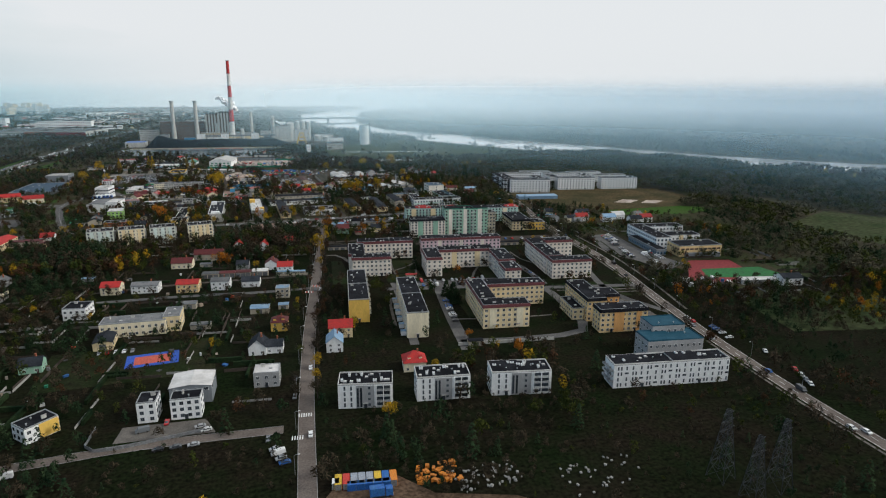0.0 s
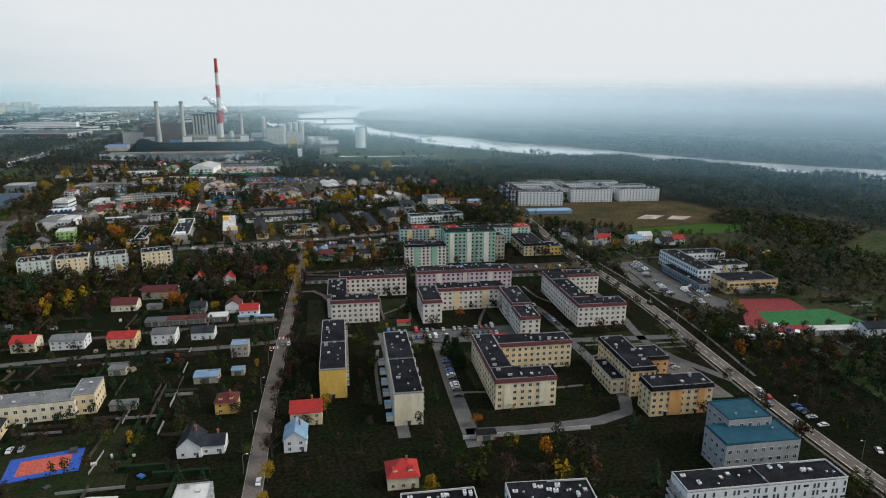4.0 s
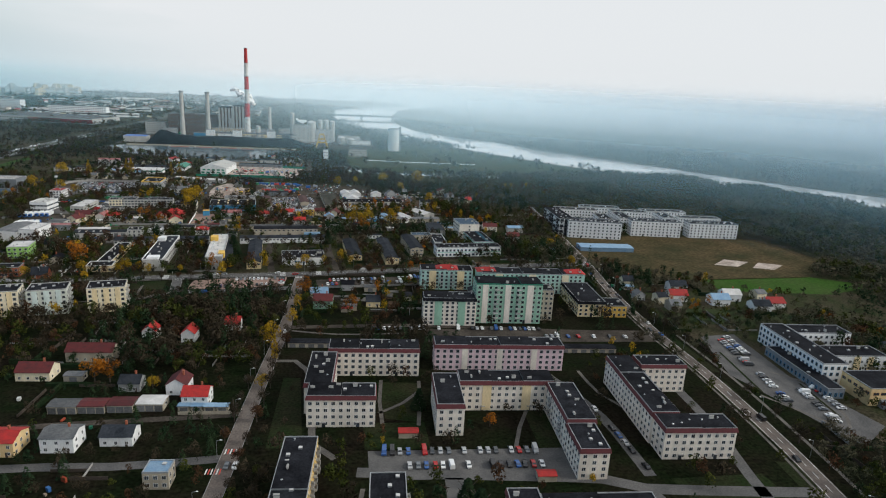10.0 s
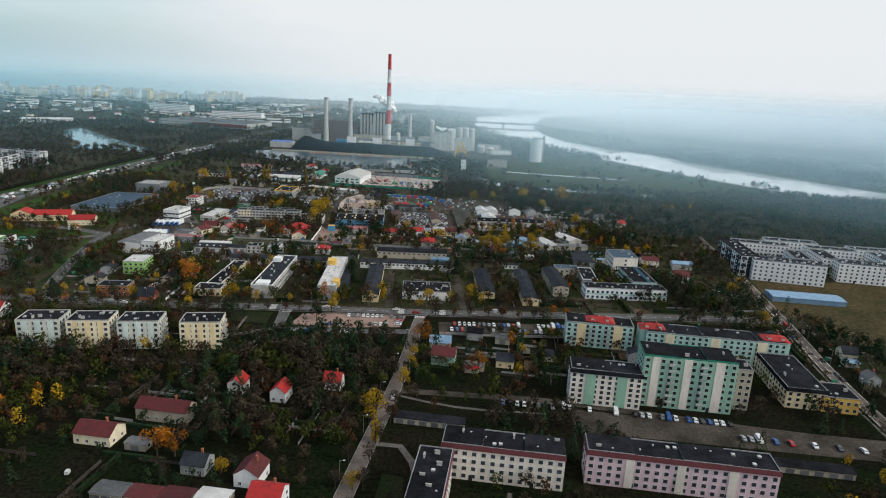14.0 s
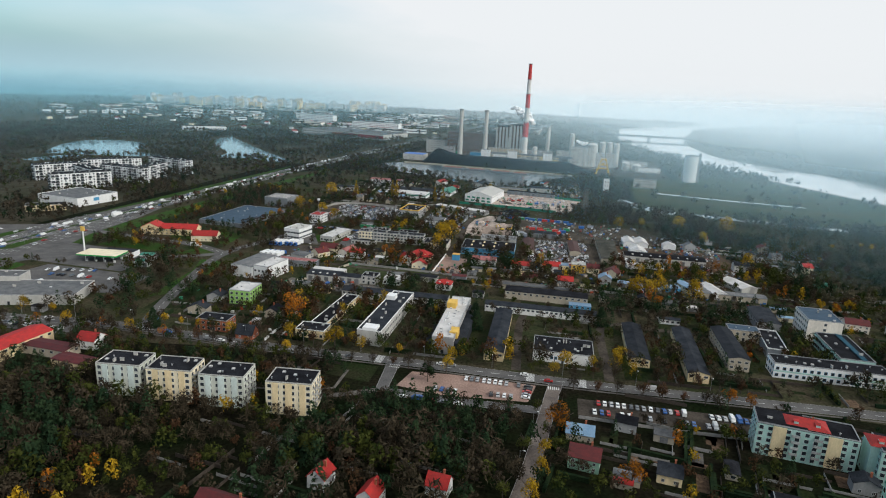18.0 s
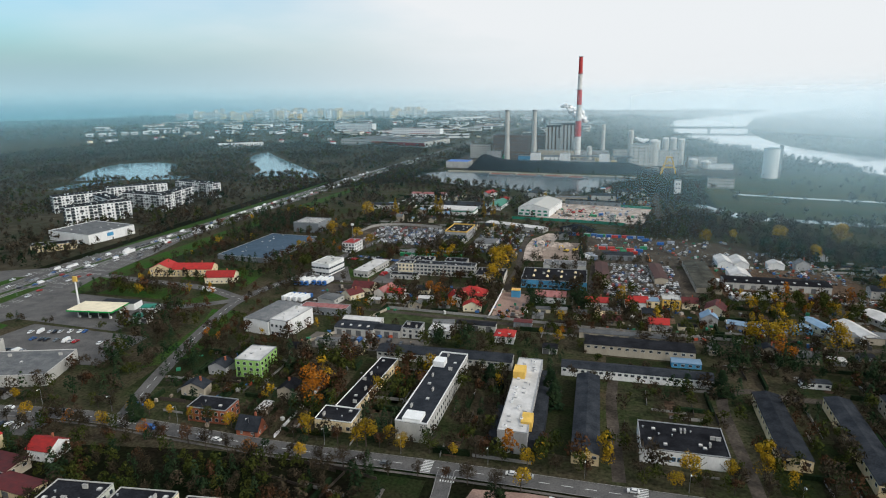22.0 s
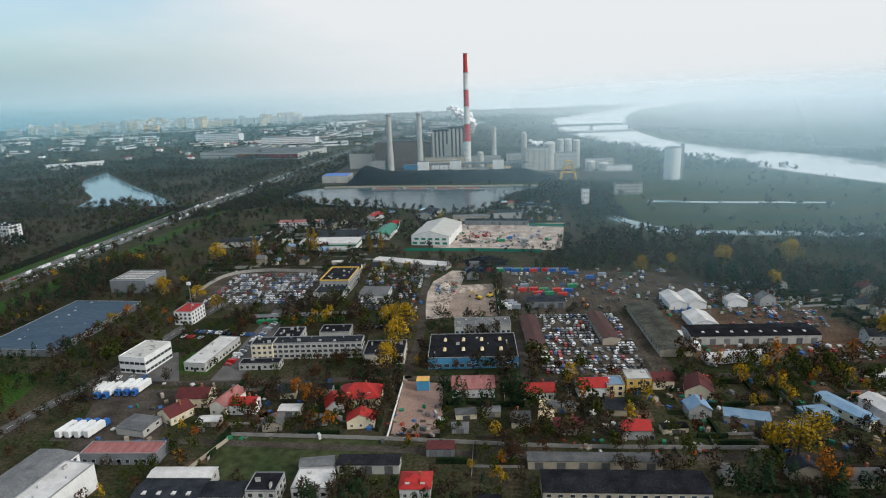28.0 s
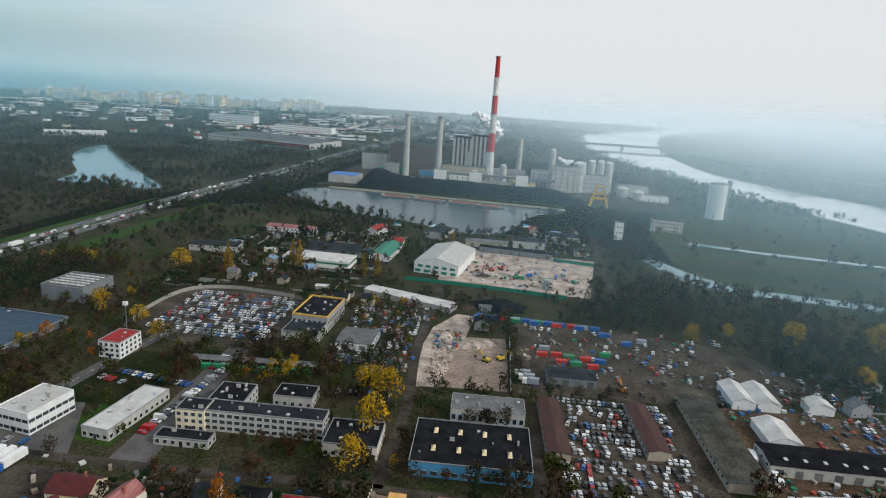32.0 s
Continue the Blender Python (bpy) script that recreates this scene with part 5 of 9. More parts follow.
block(246.5, 758, 19.5, 25, -2, 14, "pale", "pale four-storey clinic tower with a slate roof", 4, roof="bluegrey", name="clinic", category="clinic", group=CLI, bits=4, sides_="SW", bays={"W": 8, "S": 1})
hall(219, 771, 14, 32, -4, 6, "grey", "slate", "grey clinic hall with a slate roof", 0.8, along="y", doors=0, sides_="W")
block(211, 728, 11, 32, -6, 5, "greybox", "low clinic wing with a white-edged dark roof", 1, roof="tar", name="clinic", category="clinic", group=CLI, bits=6, sides_="S", edge="white", rim=0.8)
block(197, 738, 18, 10, -3, 7, "beige", "grey two-storey clinic link with a slate roof", 2, roof="bluegrey", name="clinic", category="clinic", group=CLI, bits=2, sides_="S")
hall(157, 753, 13, 5, 0, 3.2, "white", "slate", "small white pavilion with a dark roof", 0.4, doors=0, bays=4, name="pavilion", category="pavilion")
gable(200, 827, 10, 24, 14, 4.5, "white", "whiteroof", "white tent-roofed store", 1.8, "y", name="store", chimney=False, win=False)
gable(284, 730, 12, 10, -8, 6.5, "white", "dredroof", "white house with a dark red roof", 3, floors=2)
gable(277, 776, 14, 9, -8, 5.5, "pale", "dredroof", "pale house with a dark red roof", 2.6, floors=2)
gable(302, 770, 16, 9, -6, 5, "panel", "blueroof", "low house with a blue-grey roof", 1.6)
gable(240, 905, 12, 9, 0, 6, "panel", "slate", "grey two-storey house among trees", 2.4, floors=2)
hall(279, 918, 18, 8, -4, 3.4, "panel", "greyroof", "low pale garden hall", 0.6, doors=2)
hall(296, 703, 22, 8, -14, 3, "panel", "whiteroof", "long white market stall roof", 0.5, doors=3, name="stall", category="stall")
hall(312, 692, 14, 6, -14, 3, "panel", "blueroof", "small stall with a pale blue roof", 0.5, doors=2, name="stall", category="stall")
hall(-24.1, 744.5, 73, 11, 0.5, 4.6, "panel", "slate", "very long low barrack with a slate grey roof", 1.6, doors=0, bays=22, name="barrack", category="barrack")
hall(73.8, 744.4, 72, 9.5, -0.5, 4.6, "white", "slate", "very long low white barrack with a dark roof", 1.5, doors=0, bays=24, name="barrack", category="barrack")
hall(77, 776, 57, 13, -1, 5.6, "beige", "tar", "long low beige store with a tarred roof", 0.8, doors=0, bays=14, name="barrack", category="barrack")
hall(70, 794, 50, 6, -1, 3.6, "beige", "greyroof", "long narrow shed with a pale sheet roof", 0.5, doors=6, name="shed", category="shed")
hall(100.1, 764.6, 14.5, 6.5, 0, 2.8, "bluew", "blueroof", "small bright blue pavilion", 0.3, doors=0, bays=4, name="pavilion", category="pavilion")

# ---- workshops ----
t = hall(-141.7, 774.7, 18, 34, -9, 8.5, "white", "greyroof", "large white-clad hall with a pale grey roof", 0.8, along="y", doors=0)
t = block(-126.1, 768.8, 12.5, 26, -9, 10, "white", "white-clad hall front with small dark windows", 2, roof="whiteroof", name="industrial_hall", category="hall", bits=4, sides_="S")
block(-117.9, 799.5, 31.7, 9, 0, 4.8, "greybox", "flat grey-blue warehouse with a pinkish roof", 1, roof="pinkroof", name="warehouse", category="warehouse", bits=0, sides_="S", bays={"S": 9})
hall(-85.2, 772.8, 24.5, 12.5, -1, 4.6, "panel", "slate", "car repair workshop with a dark roof", 1.2, doors=4, lights=4, name="workshop", category="workshop")
hall(-65.3, 773.1, 16.3, 9, 0, 4.6, "panel", "slate", "car repair workshop with coloured doors", 0.9, doors=3, name="workshop", category="workshop")
block(-51, 775.2, 11.2, 11, 0, 6, "panel", "workshop office with small windows", 2, name="workshop", category="workshop", bits=2)
hall(-85.2, 782.6, 24.4, 6.5, 0, 5, "panel", "whiteroof", "narrow hall with a white sheet roof", 0.6, doors=0)
hall(-95, 752, 14, 5, 6, 3, "panel", "greyroof", "flat pale store shed", 0.3, doors=2, name="shed", category="shed")
hall(-74, 744, 7, 5, 0, 3.2, "creamY", "greyroof", "small cream gatehouse", 0.3, doors=1, name="gatehouse", category="gatehouse")
block(-155.9, 889, 16, 22, -10, 9, "white", "white company building with dark window bands", 2, roof="panel", name="office", category="office", bits=7, ww=2.6, wh=1.3, frame="greybox", edge="white")
block(-122, 897.7, 12.5, 37, -8, 4.6, "panel", "long low white flat-roofed building", 1, roof="whiteroof", name="office", category="office", bits=5, sides_="SE")
block(-162.1, 956.5, 12, 17, -4, 8.6, "white", "white three-storey house with a bright red roof", 3, roof="redroof", name="office", category="office", bits=2)
t = block(-236.3, 1030, 29, 28, -4, 9.5, "greybox", "dark grey clad hall with rows of white roof lights", 1, roof="greyroof", name="industrial_hall", category="hall", bits=0, sides_="")
for i in range(7):
    for j in range(5):
        part("roof_light", Shape().box(-1.3, 1.3, -0.9, 0.9, 0, 0.4), "whiteroof", t, at=pose(-11 + i * 3.6, -9 + j * 4.4, 9.65))
block(-238.9, 944.7, 50, 84, -5, 3.8, "greybox", "very large low warehouse with a blue-grey flat roof", 1, roof="bluegrey", name="warehouse", category="warehouse", bits=10, sides_="", kinds=("vent", "hatch"))
OFF = "grey office complex"
block(-62, 899, 50, 9.5, 1, 9, "panel", "long grey three-storey office block with window bands", 3, name="office", category="office", group=OFF, bits=8, sides_="SWE", ww=2.2, bays={"S": 16}, roof="slate", rows=True)
block(-92, 897, 12, 10, 1, 9.5, "cream", "cream three-storey office wing", 3, name="office", category="office", group=OFF, bits=3)
block(-83.3, 914, 16, 18, 1, 7, "panel", "office wing with a dark flat roof and solar boxes", 2, name="office", category="office", group=OFF, bits=8)
block(-24.1, 895, 22, 19, 1, 5.6, "pale", "low brick-coloured store with a tarred roof", 1, name="warehouse", category="warehouse", bits=6)
block(-58, 925, 18, 12, 1, 5, "panel", "low store with a dark roof", 1, name="warehouse", category="warehouse", bits=3)
block(-90, 884, 22, 7, 1, 3.4, "panel", "low annex with dark roof", 1, name="office", category="office", group=OFF, bits=2)
t = block(23.5, 895.4, 47, 32, 1, 6, "bluew", "factory hall with a tarred roof and blue front", 1, name="factory", category="factory", bits=5, bays={"S": 12}, wh=1.8, ww=2.6)
for i in range(4):
    for j in range(2):
        part("skylight", Shape().prism([(-0.9, -2.2), (0.9, -2.2), (0.9, 2.2), (-0.9, 2.2)], 0, 0.4).face([(-0.9, -2.2, 0.4), (0.9, -2.2, 0.4), (0, 0, 1.8)], 1).face([(0.9, -2.2, 0.4), (0.9, 2.2, 0.4), (0, 0, 1.8)], 1).face([(0.9, 2.2, 0.4), (-0.9, 2.2, 0.4), (0, 0, 1.8)], 1).face([(-0.9, 2.2, 0.4), (-0.9, -2.2, 0.4), (0, 0, 1.8)], 1), ["tar", "creamY"], t, "yellowed pointed skylight", at=pose(-15 + i * 10, -6 + j * 13, 6.1))
block(29.1, 929.7, 33, 14, 1, 6, "panel", "grey flat-roofed works store with blue doors", 1, roof="greyroof", name="factory", category="factory", bits=9, bays={"S": 11}, frame="bluew", wh=2.2)
hall(57.9, 921.2, 9.5, 46, 2, 4, "beige", "brownroof", "long rusty-roofed shed", 1, along="y", doors=0, name="shed", category="shed")
hall(99.3, 927.7, 9.5, 41, 3, 4, "beige", "brownroof", "long rusty-roofed shed", 1, along="y", doors=0, name="shed", category="shed")
hall(130.1, 926.9, 16.8, 72, 1, 4, "beige", "mossroof", "very long old shed with a patchy grey roof", 0.8, along="y", doors=0, name="shed", category="shed")
for x, y, w, d in ((153.2, 971.9, 11, 22), (165.3, 972.3, 11, 22), (158, 936, 14, 20), (191, 968, 12, 9)):
    gable(x, y, w, d, 1, 4, "white", "whiteroof", "white storage tent with a gabled roof", 2.4, "y", name="storage_tent", category="tent", chimney=False, win=False)
hall(177.7, 914, 69, 17, 0, 5, "panel", "tar", "long warehouse with a dark roof and white front", 1.2, doors=9, lights=8, name="warehouse", category="warehouse")
hall(212, 820, 46, 10, 0, 4, "beige", "greyroof", "long grey-green shed roof", 0.6, doors=3, name="shed", category="shed")
hall(224, 850, 14, 26, 24, 4, "panel", "whiteroof", "white-roofed hall", 2, along="y", doors=0)

# gardens row south of the works quarter
hip(-28.9, 846, 19, 14, 0, 5, "creamY", "redroof", "villa with a large bright red many-sided roof", 4.6, group=HOUSES, floors=2)
gable(-40, 838, 8, 9, 20, 4, "white", "redroof", "villa wing with a bright red roof", 3.4, "y", group=HOUSES)
gable(23.9, 855, 20, 14, 1, 4.5, "white", "pinkroof", "white building with a faded red sheet roof", 1.6, name="house")
gable(54.3, 850.8, 15, 10, 3, 3.6, "white", "redroof", "bungalow with an orange-red roof", 2.2, group=HOUSES)
hip(3.5, 778.6, 11, 10, 0, 4.6, "white", "redroof", "white house with a red hipped roof and a loggia", 2.6, group=HOUSES)
gable(79.7, 852.6, 14, 10, 2, 5, "white", "redroof", "white house with a red roof", 2.6, group=HOUSES)
block(89.8, 852, 8, 9, 1, 6, "creamY", "cream house with a pale teal roof", 2, roof="blueroof", name="house", category="house", group=HOUSES, bits=1)
block(101.6, 857, 11.5, 10, 1, 6.6, "yellow", "bright yellow two-storey house with a flat roof", 2, roof="panel", name="house", category="house", group=HOUSES, bits=2)
gable(113.5, 859, 10, 9, 1, 4.5, "cream", "dredroof", "house with a dark red roof", 2.4, group=HOUSES)
gable(128.3, 851, 12, 13, -14, 4, "cream", "dredroof", "house with a wide brown-red roof", 3.6, "y", group=HOUSES)
hall(183.4, 829.9, 8, 26, 22, 4, "cream", "blueroof", "long hall with a light blue sheet roof", 1, along="y", doors=0)
hall(170, 828, 12, 10, 10, 3, "bluew", "blueroof", "low blue shed", 0.4, doors=1, name="shed", category="shed")
hall(140, 826, 18, 8, -16, 3, "beige", "blueroof", "low teal-roofed shed", 0.4, doors=2, name="shed", category="shed")
block(-34.8, 780.2, 13.5, 12.5, 0, 4, "white", "white flat-roofed house", 1, roof="whiteroof", name="house", category="house", group=HOUSES, bits=1)
hall(-16, 792, 24, 7, 0, 4, "panel", "tar", "dark-roofed shed row", 0.4, doors=3, name="shed", category="shed")
hall(-36, 791, 13, 6, 8, 4, "panel", "greyroof", "shed with a corrugated grey roof", 0.8, doors=1, name="shed", category="shed")
hall(11, 803, 11, 6, 0, 3.4, "greybox", "dredroof", "shed with a rusty striped roof", 0.4, doors=2, name="shed", category="shed")
hall(30, 768, 8, 7, 0, 3.4, "panel", "tar", "small dark-roofed garage", 0.4, doors=2, name="garage_row", category="garages")
hall(61, 779, 22, 11, 0, 4.4, "beige", "tar", "dark-roofed store", 0.6, doors=2, name="shed", category="shed")
gable(-108.4, 845.9, 15, 11, 0, 5, "cream", "dredroof", "house with a large maroon roof", 3, group=HOUSES)
gable(-112, 832, 10, 12, -30, 4, "cream", "dredroof", "maroon-roofed house wing", 3, "y", group=HOUSES)
gable(-91.1, 841, 8.5, 16, -14, 5, "pale", "pinkroof", "house with a faded striped roof", 2.6, "y", group=HOUSES)
gable(-81.6, 837.6, 12, 8, 0, 5, "white", "redroof", "white house with a red roof", 2.2, group=HOUSES)
hall(-124, 822, 14, 12, -12, 3.4, "panel", "greyroof", "low glass-roofed shed", 0.4, doors=0, name="shed", category="shed")
kiosk = thing("kiosk", -0.5, 858, 0, 0, "tall kiosk box striped orange, yellow and blue", "kiosk")
part("kiosk_wall", Shape().box(-3, 3, -2.5, 2.5, 0, 5), "bluew", kiosk)
part("kiosk_roof", Shape().box(-3.1, 3.1, -2.6, 0, 5, 5.3), "yellow", kiosk)
part("kiosk_roof", Shape().box(-3.1, 3.1, 0, 2.6, 5, 5.3), "orange", kiosk)
mark(-0.5, 858, 6, 5)

# red-roofed houses and the fuel station near the expressway
RED = "red-roofed houses near the expressway"
gable(-283, 856, 17, 15, 12, 6.5, "creamY", "redroof", "cream house with a bright red roof", 4, "y", group=RED, floors=2)
gable(-258, 860, 32, 13, 12, 6, "creamY", "redroof", "long cream house with a bright red roof", 3.5, group=RED, floors=2)
gable(-226, 848, 22, 13, 14, 5, "cream", "redroof", "cream house with a bright red roof", 3.5, group=RED)
st = thing("fuel_station", -263, 764, 0, 6, "green and white fuel station canopy on posts", "fuel station")
part("canopy", Shape().box(-16, 16, -9, 9, 5.2, 6.2, 0, 1), [material("green_trim", (0.02, 0.3, 0.06), (0.02, 0.26, 0.06), 0.3, 0.5), "cream"], st)
for u in (-11, -3.5, 3.5, 11):
    for v in (-5, 5):
        part("post", Shape().cone(u, v, 0, 5.2, 0.25, 0.25, 8), "white", st)
        part("fuel_pump", Shape().box(u + 0.8, u + 1.5, v - 0.5, v + 0.5, 0, 1.7), "white", st)
part("shop", Shape().box(-8, 18, 11, 20, 0, 4.5, 0, 1), ["white", "slate"], st, "white fuel station shop")
mark(-263, 764, 32, 18)
mark(-258, 780, 28, 10, 6)
pyl = thing("price_sign", -284, 770, 0, 0, "tall white sign mast with a yellow top", "sign")
part("mast", Shape().cone(0, 0, 0, 21, 0.7, 0.45, 10), "white", pyl)
part("sign_board", Shape().box(-1.6, 1.6, -0.5, 0.5, 20, 23.5), "yellow", pyl)
hall(-233, 776, 10, 8, 12, 4.5, "white", M["greenroof"], "small car wash with a green roof", 0.3, doors=2, name="car_wash", category="car wash")
hall(-226, 760, 10, 7, 12, 4.5, "white", M["greenroof"], "small car wash with a green roof", 0.3, doors=2, name="car_wash", category="car wash")

# white blocks beyond the expressway
NW = "white blocks beyond the expressway"


def terrace_block(x, y, w, d, rot, h, label, group, open_=2):
    """A white block whose floors alternate dark balconies and windows."""
    t = block(x, y, w, d, rot, h, "white", label, 6, group=group, bits=10, sides_="", kinds=("unit", "hatch", "vent"), rim=1.0, edge="black", roof="tar", rows=True)
    fh = h / 6
    for sd, span in (("S", w), ("W", d), ("E", d), ("N", w)):
        n = max(2, int(span / 4.2))
        op, bal = Shape(), Shape()
        for f in range(6):
            for b in range(n):
                u = (b + 0.5) * span / n - span / 2
                if (b + f * (b % 3 == 0)) % open_ == 1:
                    bal.box(u - 1.9, u + 1.9, -1.3, 0, f * fh + 0.1, f * fh + 1.25)
                    op.box(u - 1.7, u + 1.7, -0.06, 0, f * fh + 0.3, f * fh + 2.5)
                else:
                    op.box(u - 1.0, u + 0.5, -0.06, 0, f * fh + 0.7, f * fh + 2.4)
        top_ = place(sd, w, d, 0, 0)
        tagged(part("window", op, "glass", t, at=top_), "rows of dark windows", kind="stuff")
        tagged(part("balcony", bal, "black", t, at=top_), "rows of dark balconies", kind="stuff")
    return t


for x, y, w, rt in ((-499, 1026, 67, 55), (-578, 1082, 60, 58), (-526, 1070, 60, -31), (-491, 1098, 70, -9), (-472, 1125, 68, 97), (-556, 1158, 75, 48), (-491, 1200, 74, -14)):
    terrace_block(x, y, w, 14, rt, 20, "white six-storey block with dark balcony rows", NW)
t = block(-445, 957, 52, 58, 80, 9, "white", "large white shop hall with a grey flat roof", 1, roof="greyroof", name="supermarket", category="supermarket", bits=8, sides_="", edge="white")
part("sign_board", Shape().box(-6, 1, -29.3, -29.0, 4, 7.5), "bluew", t, "blue sign board")
for x, y, w, d, h, rt in ((377, 745.5, 53, 15, 16.5, -16), (448.5, 748.5, 52, 14, 15.5, -13), (509, 737, 52, 14, 15, -10)):
    t = block(x, y, w, d, rt, h, "white", "white five-storey apartment block with small dark windows", 5, group=NEW, bits=16, sides_="SWE", kinds=("unit", "hatch", "chimney"), rim=0.9, edge="greybox", roof="slate", rows=True, frame="panel", ww=1.35, wh=1.4, bays={"S": 13})
for x, y, w, d, h, rt in ((354.5, 781, 14, 56, 17, -8), (400, 770, 13, 30, 15.5, -14), (427, 778, 13, 36, 15, -12), (386, 806, 46, 13, 16.5, -14), (446, 797, 40, 13, 15.5, -13), (478, 776, 13, 30, 15, -11), (514, 766, 46, 13, 14.5, -10), (424, 822, 44, 13, 15.5, -13), (492, 800, 50, 13, 15, -11)):
    if x < 360:
        terrace_block(x, y, w, d, rt, h, "white apartment wing with dark balconies", NEW, 2)
    else:
        block(x, y, w, d, rt, h, "white", "white five-storey apartment wing with small dark windows", 5, group=NEW, bits=5, sides_="SWE", kinds=("unit", "hatch"), rim=0.9, edge="panel", roof="slate", rows=True, frame="panel", ww=1.3, wh=1.4)
# halls and a shopping centre far beyond the lake
for x, y, w, d, rt, h, wl_, rf, lab in ((-780, 2520, 150, 30, -9, 27, "white", "greyroof", "long white six-storey office slab"), (-490, 2300, 156, 30, -5, 25, "white", "slate", "long white office slab with dark windows"), (-480, 2050, 265, 130, -16, 13, "panel", "greyroof", "huge shopping hall with a pale grey roof"), (-862, 1915, 115, 24, 32, 10, "white", "whiteroof", "long white storehouse beyond the lake"), (-525, 3300, 160, 60, 20, 14, "white", "whiteroof", "huge white far-off hall")):
    t = block(x, y, w, d, rt, h, wl_, lab, max(1, int(h / 5)), roof=rf, name="far_hall", category="hall", bits=4, sides_="S", ww=3.2, wh=1.8, frame="greybox", bays={"S": int(w / 6)}, rows=True)
    if d == 130:
        part("fascia", Shape().box(20, 132, -66.0, -65.2, 2, 11), "redcourt", t, "red fascia panels")
        part("fascia", Shape().box(-30, 18, -66.0, -65.2, 2, 11), "brickw", t, "faded red fascia panels")
block(-440, 905, 36, 14, 38, 6, "creamY", "yellow two-storey building with a flat roof", 2, name="office", category="office", bits=2)

# works quarter south of the harbour
t = hall(-12, 1172, 36, 62, -10, 9, "white", "panel", "big white and green clad hall with a pale roof", 4.5, along="y", doors=0)
for i in range(5):
    part("green_panel", Shape().box(-17 + i * 7.2, -12.5 + i * 7.2, -31.12, -31.0, 1.0, 3.2).box(-15 + i * 6.6, -11 + i * 6.6, -31.12, -31.0, 5.0, 7.0), "greenroof", t, "green cladding panel")
gable(-65.7, 1190, 17, 46, -6, 4.5, "white", "greenroof", "shed with a dark green gabled roof", 3, "y", name="industrial_hall", category="hall", chimney=False, win=False)
hall(-111.9, 1146, 54, 24, -3, 6, "white", "whiteroof", "white hall with a green base and white roof", 1, doors=0, band="greenroof")
hall(-28, 1074, 66, 12, -20, 4, "panel", "whiteroof", "very long low hall with a white roof", 0.6, doors=0, name="warehouse", category="warehouse")
t = block(-76.6, 1024, 21.5, 34, -3, 9, "grey", "office with yellow fascia and a dark roof with domes", 2, name="office", category="office", bits=14, kinds=("hatch", "vent"), edge="yellow", rim=1.2)
block(-77.7, 1000, 21, 20, -3, 5.6, "panel", "low grey store with a dark roof", 1, roof="slate", name="warehouse", category="warehouse", bits=4)
hall(-45.8, 996, 20, 22, -2, 4.6, "white", "greyroof", "low white-walled store with a dark roof", 0.8, doors=2, name="warehouse", category="warehouse")
hall(70.9, 973.7, 25, 12, 1, 4.6, "greybox", "slate", "dark grey haulage garage", 0.8, doors=4, name="garage_row", category="garages")
gable(-90, 1268, 13, 22, -20, 5, "white", "redroof", "white boat house with a bright red roof", 2.4, "y", chimney=False)
hall(-28, 1275, 20, 30, -14, 6, "panel", "slate", "grey harbour store", 1.6, along="y", doors=0, name="warehouse", category="warehouse")
hall(60, 1260, 30, 16, 0, 7, "panel", "slate", "old grey harbour building", 1.8, doors=2, name="warehouse", category="warehouse")
hall(95, 1290, 34, 18, -4, 8, "panel", "slate", "old grey harbour building", 1.8, doors=2, name="warehouse", category="warehouse")
hall(20, 1250, 40, 12, 0, 5, "beige", "greyroof", "old harbour shed with a grey roof", 1, doors=3, name="shed", category="shed")
hall(-165, 1235, 46, 14, 0, 7, "white", "pinkroof", "white harbour office with a brownish roof", 1.4, doors=0, bays=12, floors=2, name="office", category="office")
hall(-205, 1160, 40, 16, 6, 5, "panel", "slate", "low works building", 1, doors=0, bays=8, name="office", category="office")
hall(-110, 1185, 50, 26, -2, 4, "greybox", "slate", "dark roofed open store", 0.6, doors=0, name="warehouse", category="warehouse")
block(157, 1330, 8, 8, 0, 18, "white", "slim white transformer tower", 3, name="tower", category="tower", bits=0, sides_="S", bays={"S": 2})
block(222, 1392, 34, 12, -5, 13, "panel", "grey harbour office with window rows", 3, name="office", category="office", bits=3)

# ---- the power plant ----
STACK_RED = material("red_stack_paint", (0.5, 0.05, 0.05), (0.4, 0.045, 0.045), 0.06, 0.7)
STACK_WHITE = material("white_stack_paint", (0.66, 0.65, 0.63), (0.56, 0.55, 0.53), 0.06, 0.7)
CY = 1690
ch = thing("chimney", 11, CY, 0, 0, "very tall red and white banded chimney", "chimney")
levels = [0, 49, 79, 109, 137, 166, 197]
for i, (z0, z1) in enumerate(zip(levels, levels[1:])):
    r0, r1 = 6.6 - z0 * 0.0165, 6.6 - z1 * 0.0165
    part("chimney_band", Shape().cone(0, 0, z0, z1, r0, r1, 24), STACK_WHITE if i % 2 == 0 else STACK_RED, ch, "painted concrete band")
    part("gallery", Shape().cone(0, 0, z1 - 0.8, z1, r1 + 1.0, r1 + 1.0, 24), "steel", ch)
for x in (-126.5, -73):
    s1 = thing("chimney", x, CY, 0, 0, "slim pale grey concrete chimney", "chimney", "slim grey chimneys")
    part("shaft", Shape().cone(0, 0, 0, 35, 5.4, 5.2, 20).cone(0, 0, 35, 100, 4.6, 4.0, 20), "panel", s1)
    part("gallery", Shape().cone(0, 0, 97, 99, 5.6, 5.6, 20), "steel", s1)
s1 = thing("chimney", 59, 1722, 0, 0, "slim pale grey concrete chimney", "chimney", "slim grey chimneys")
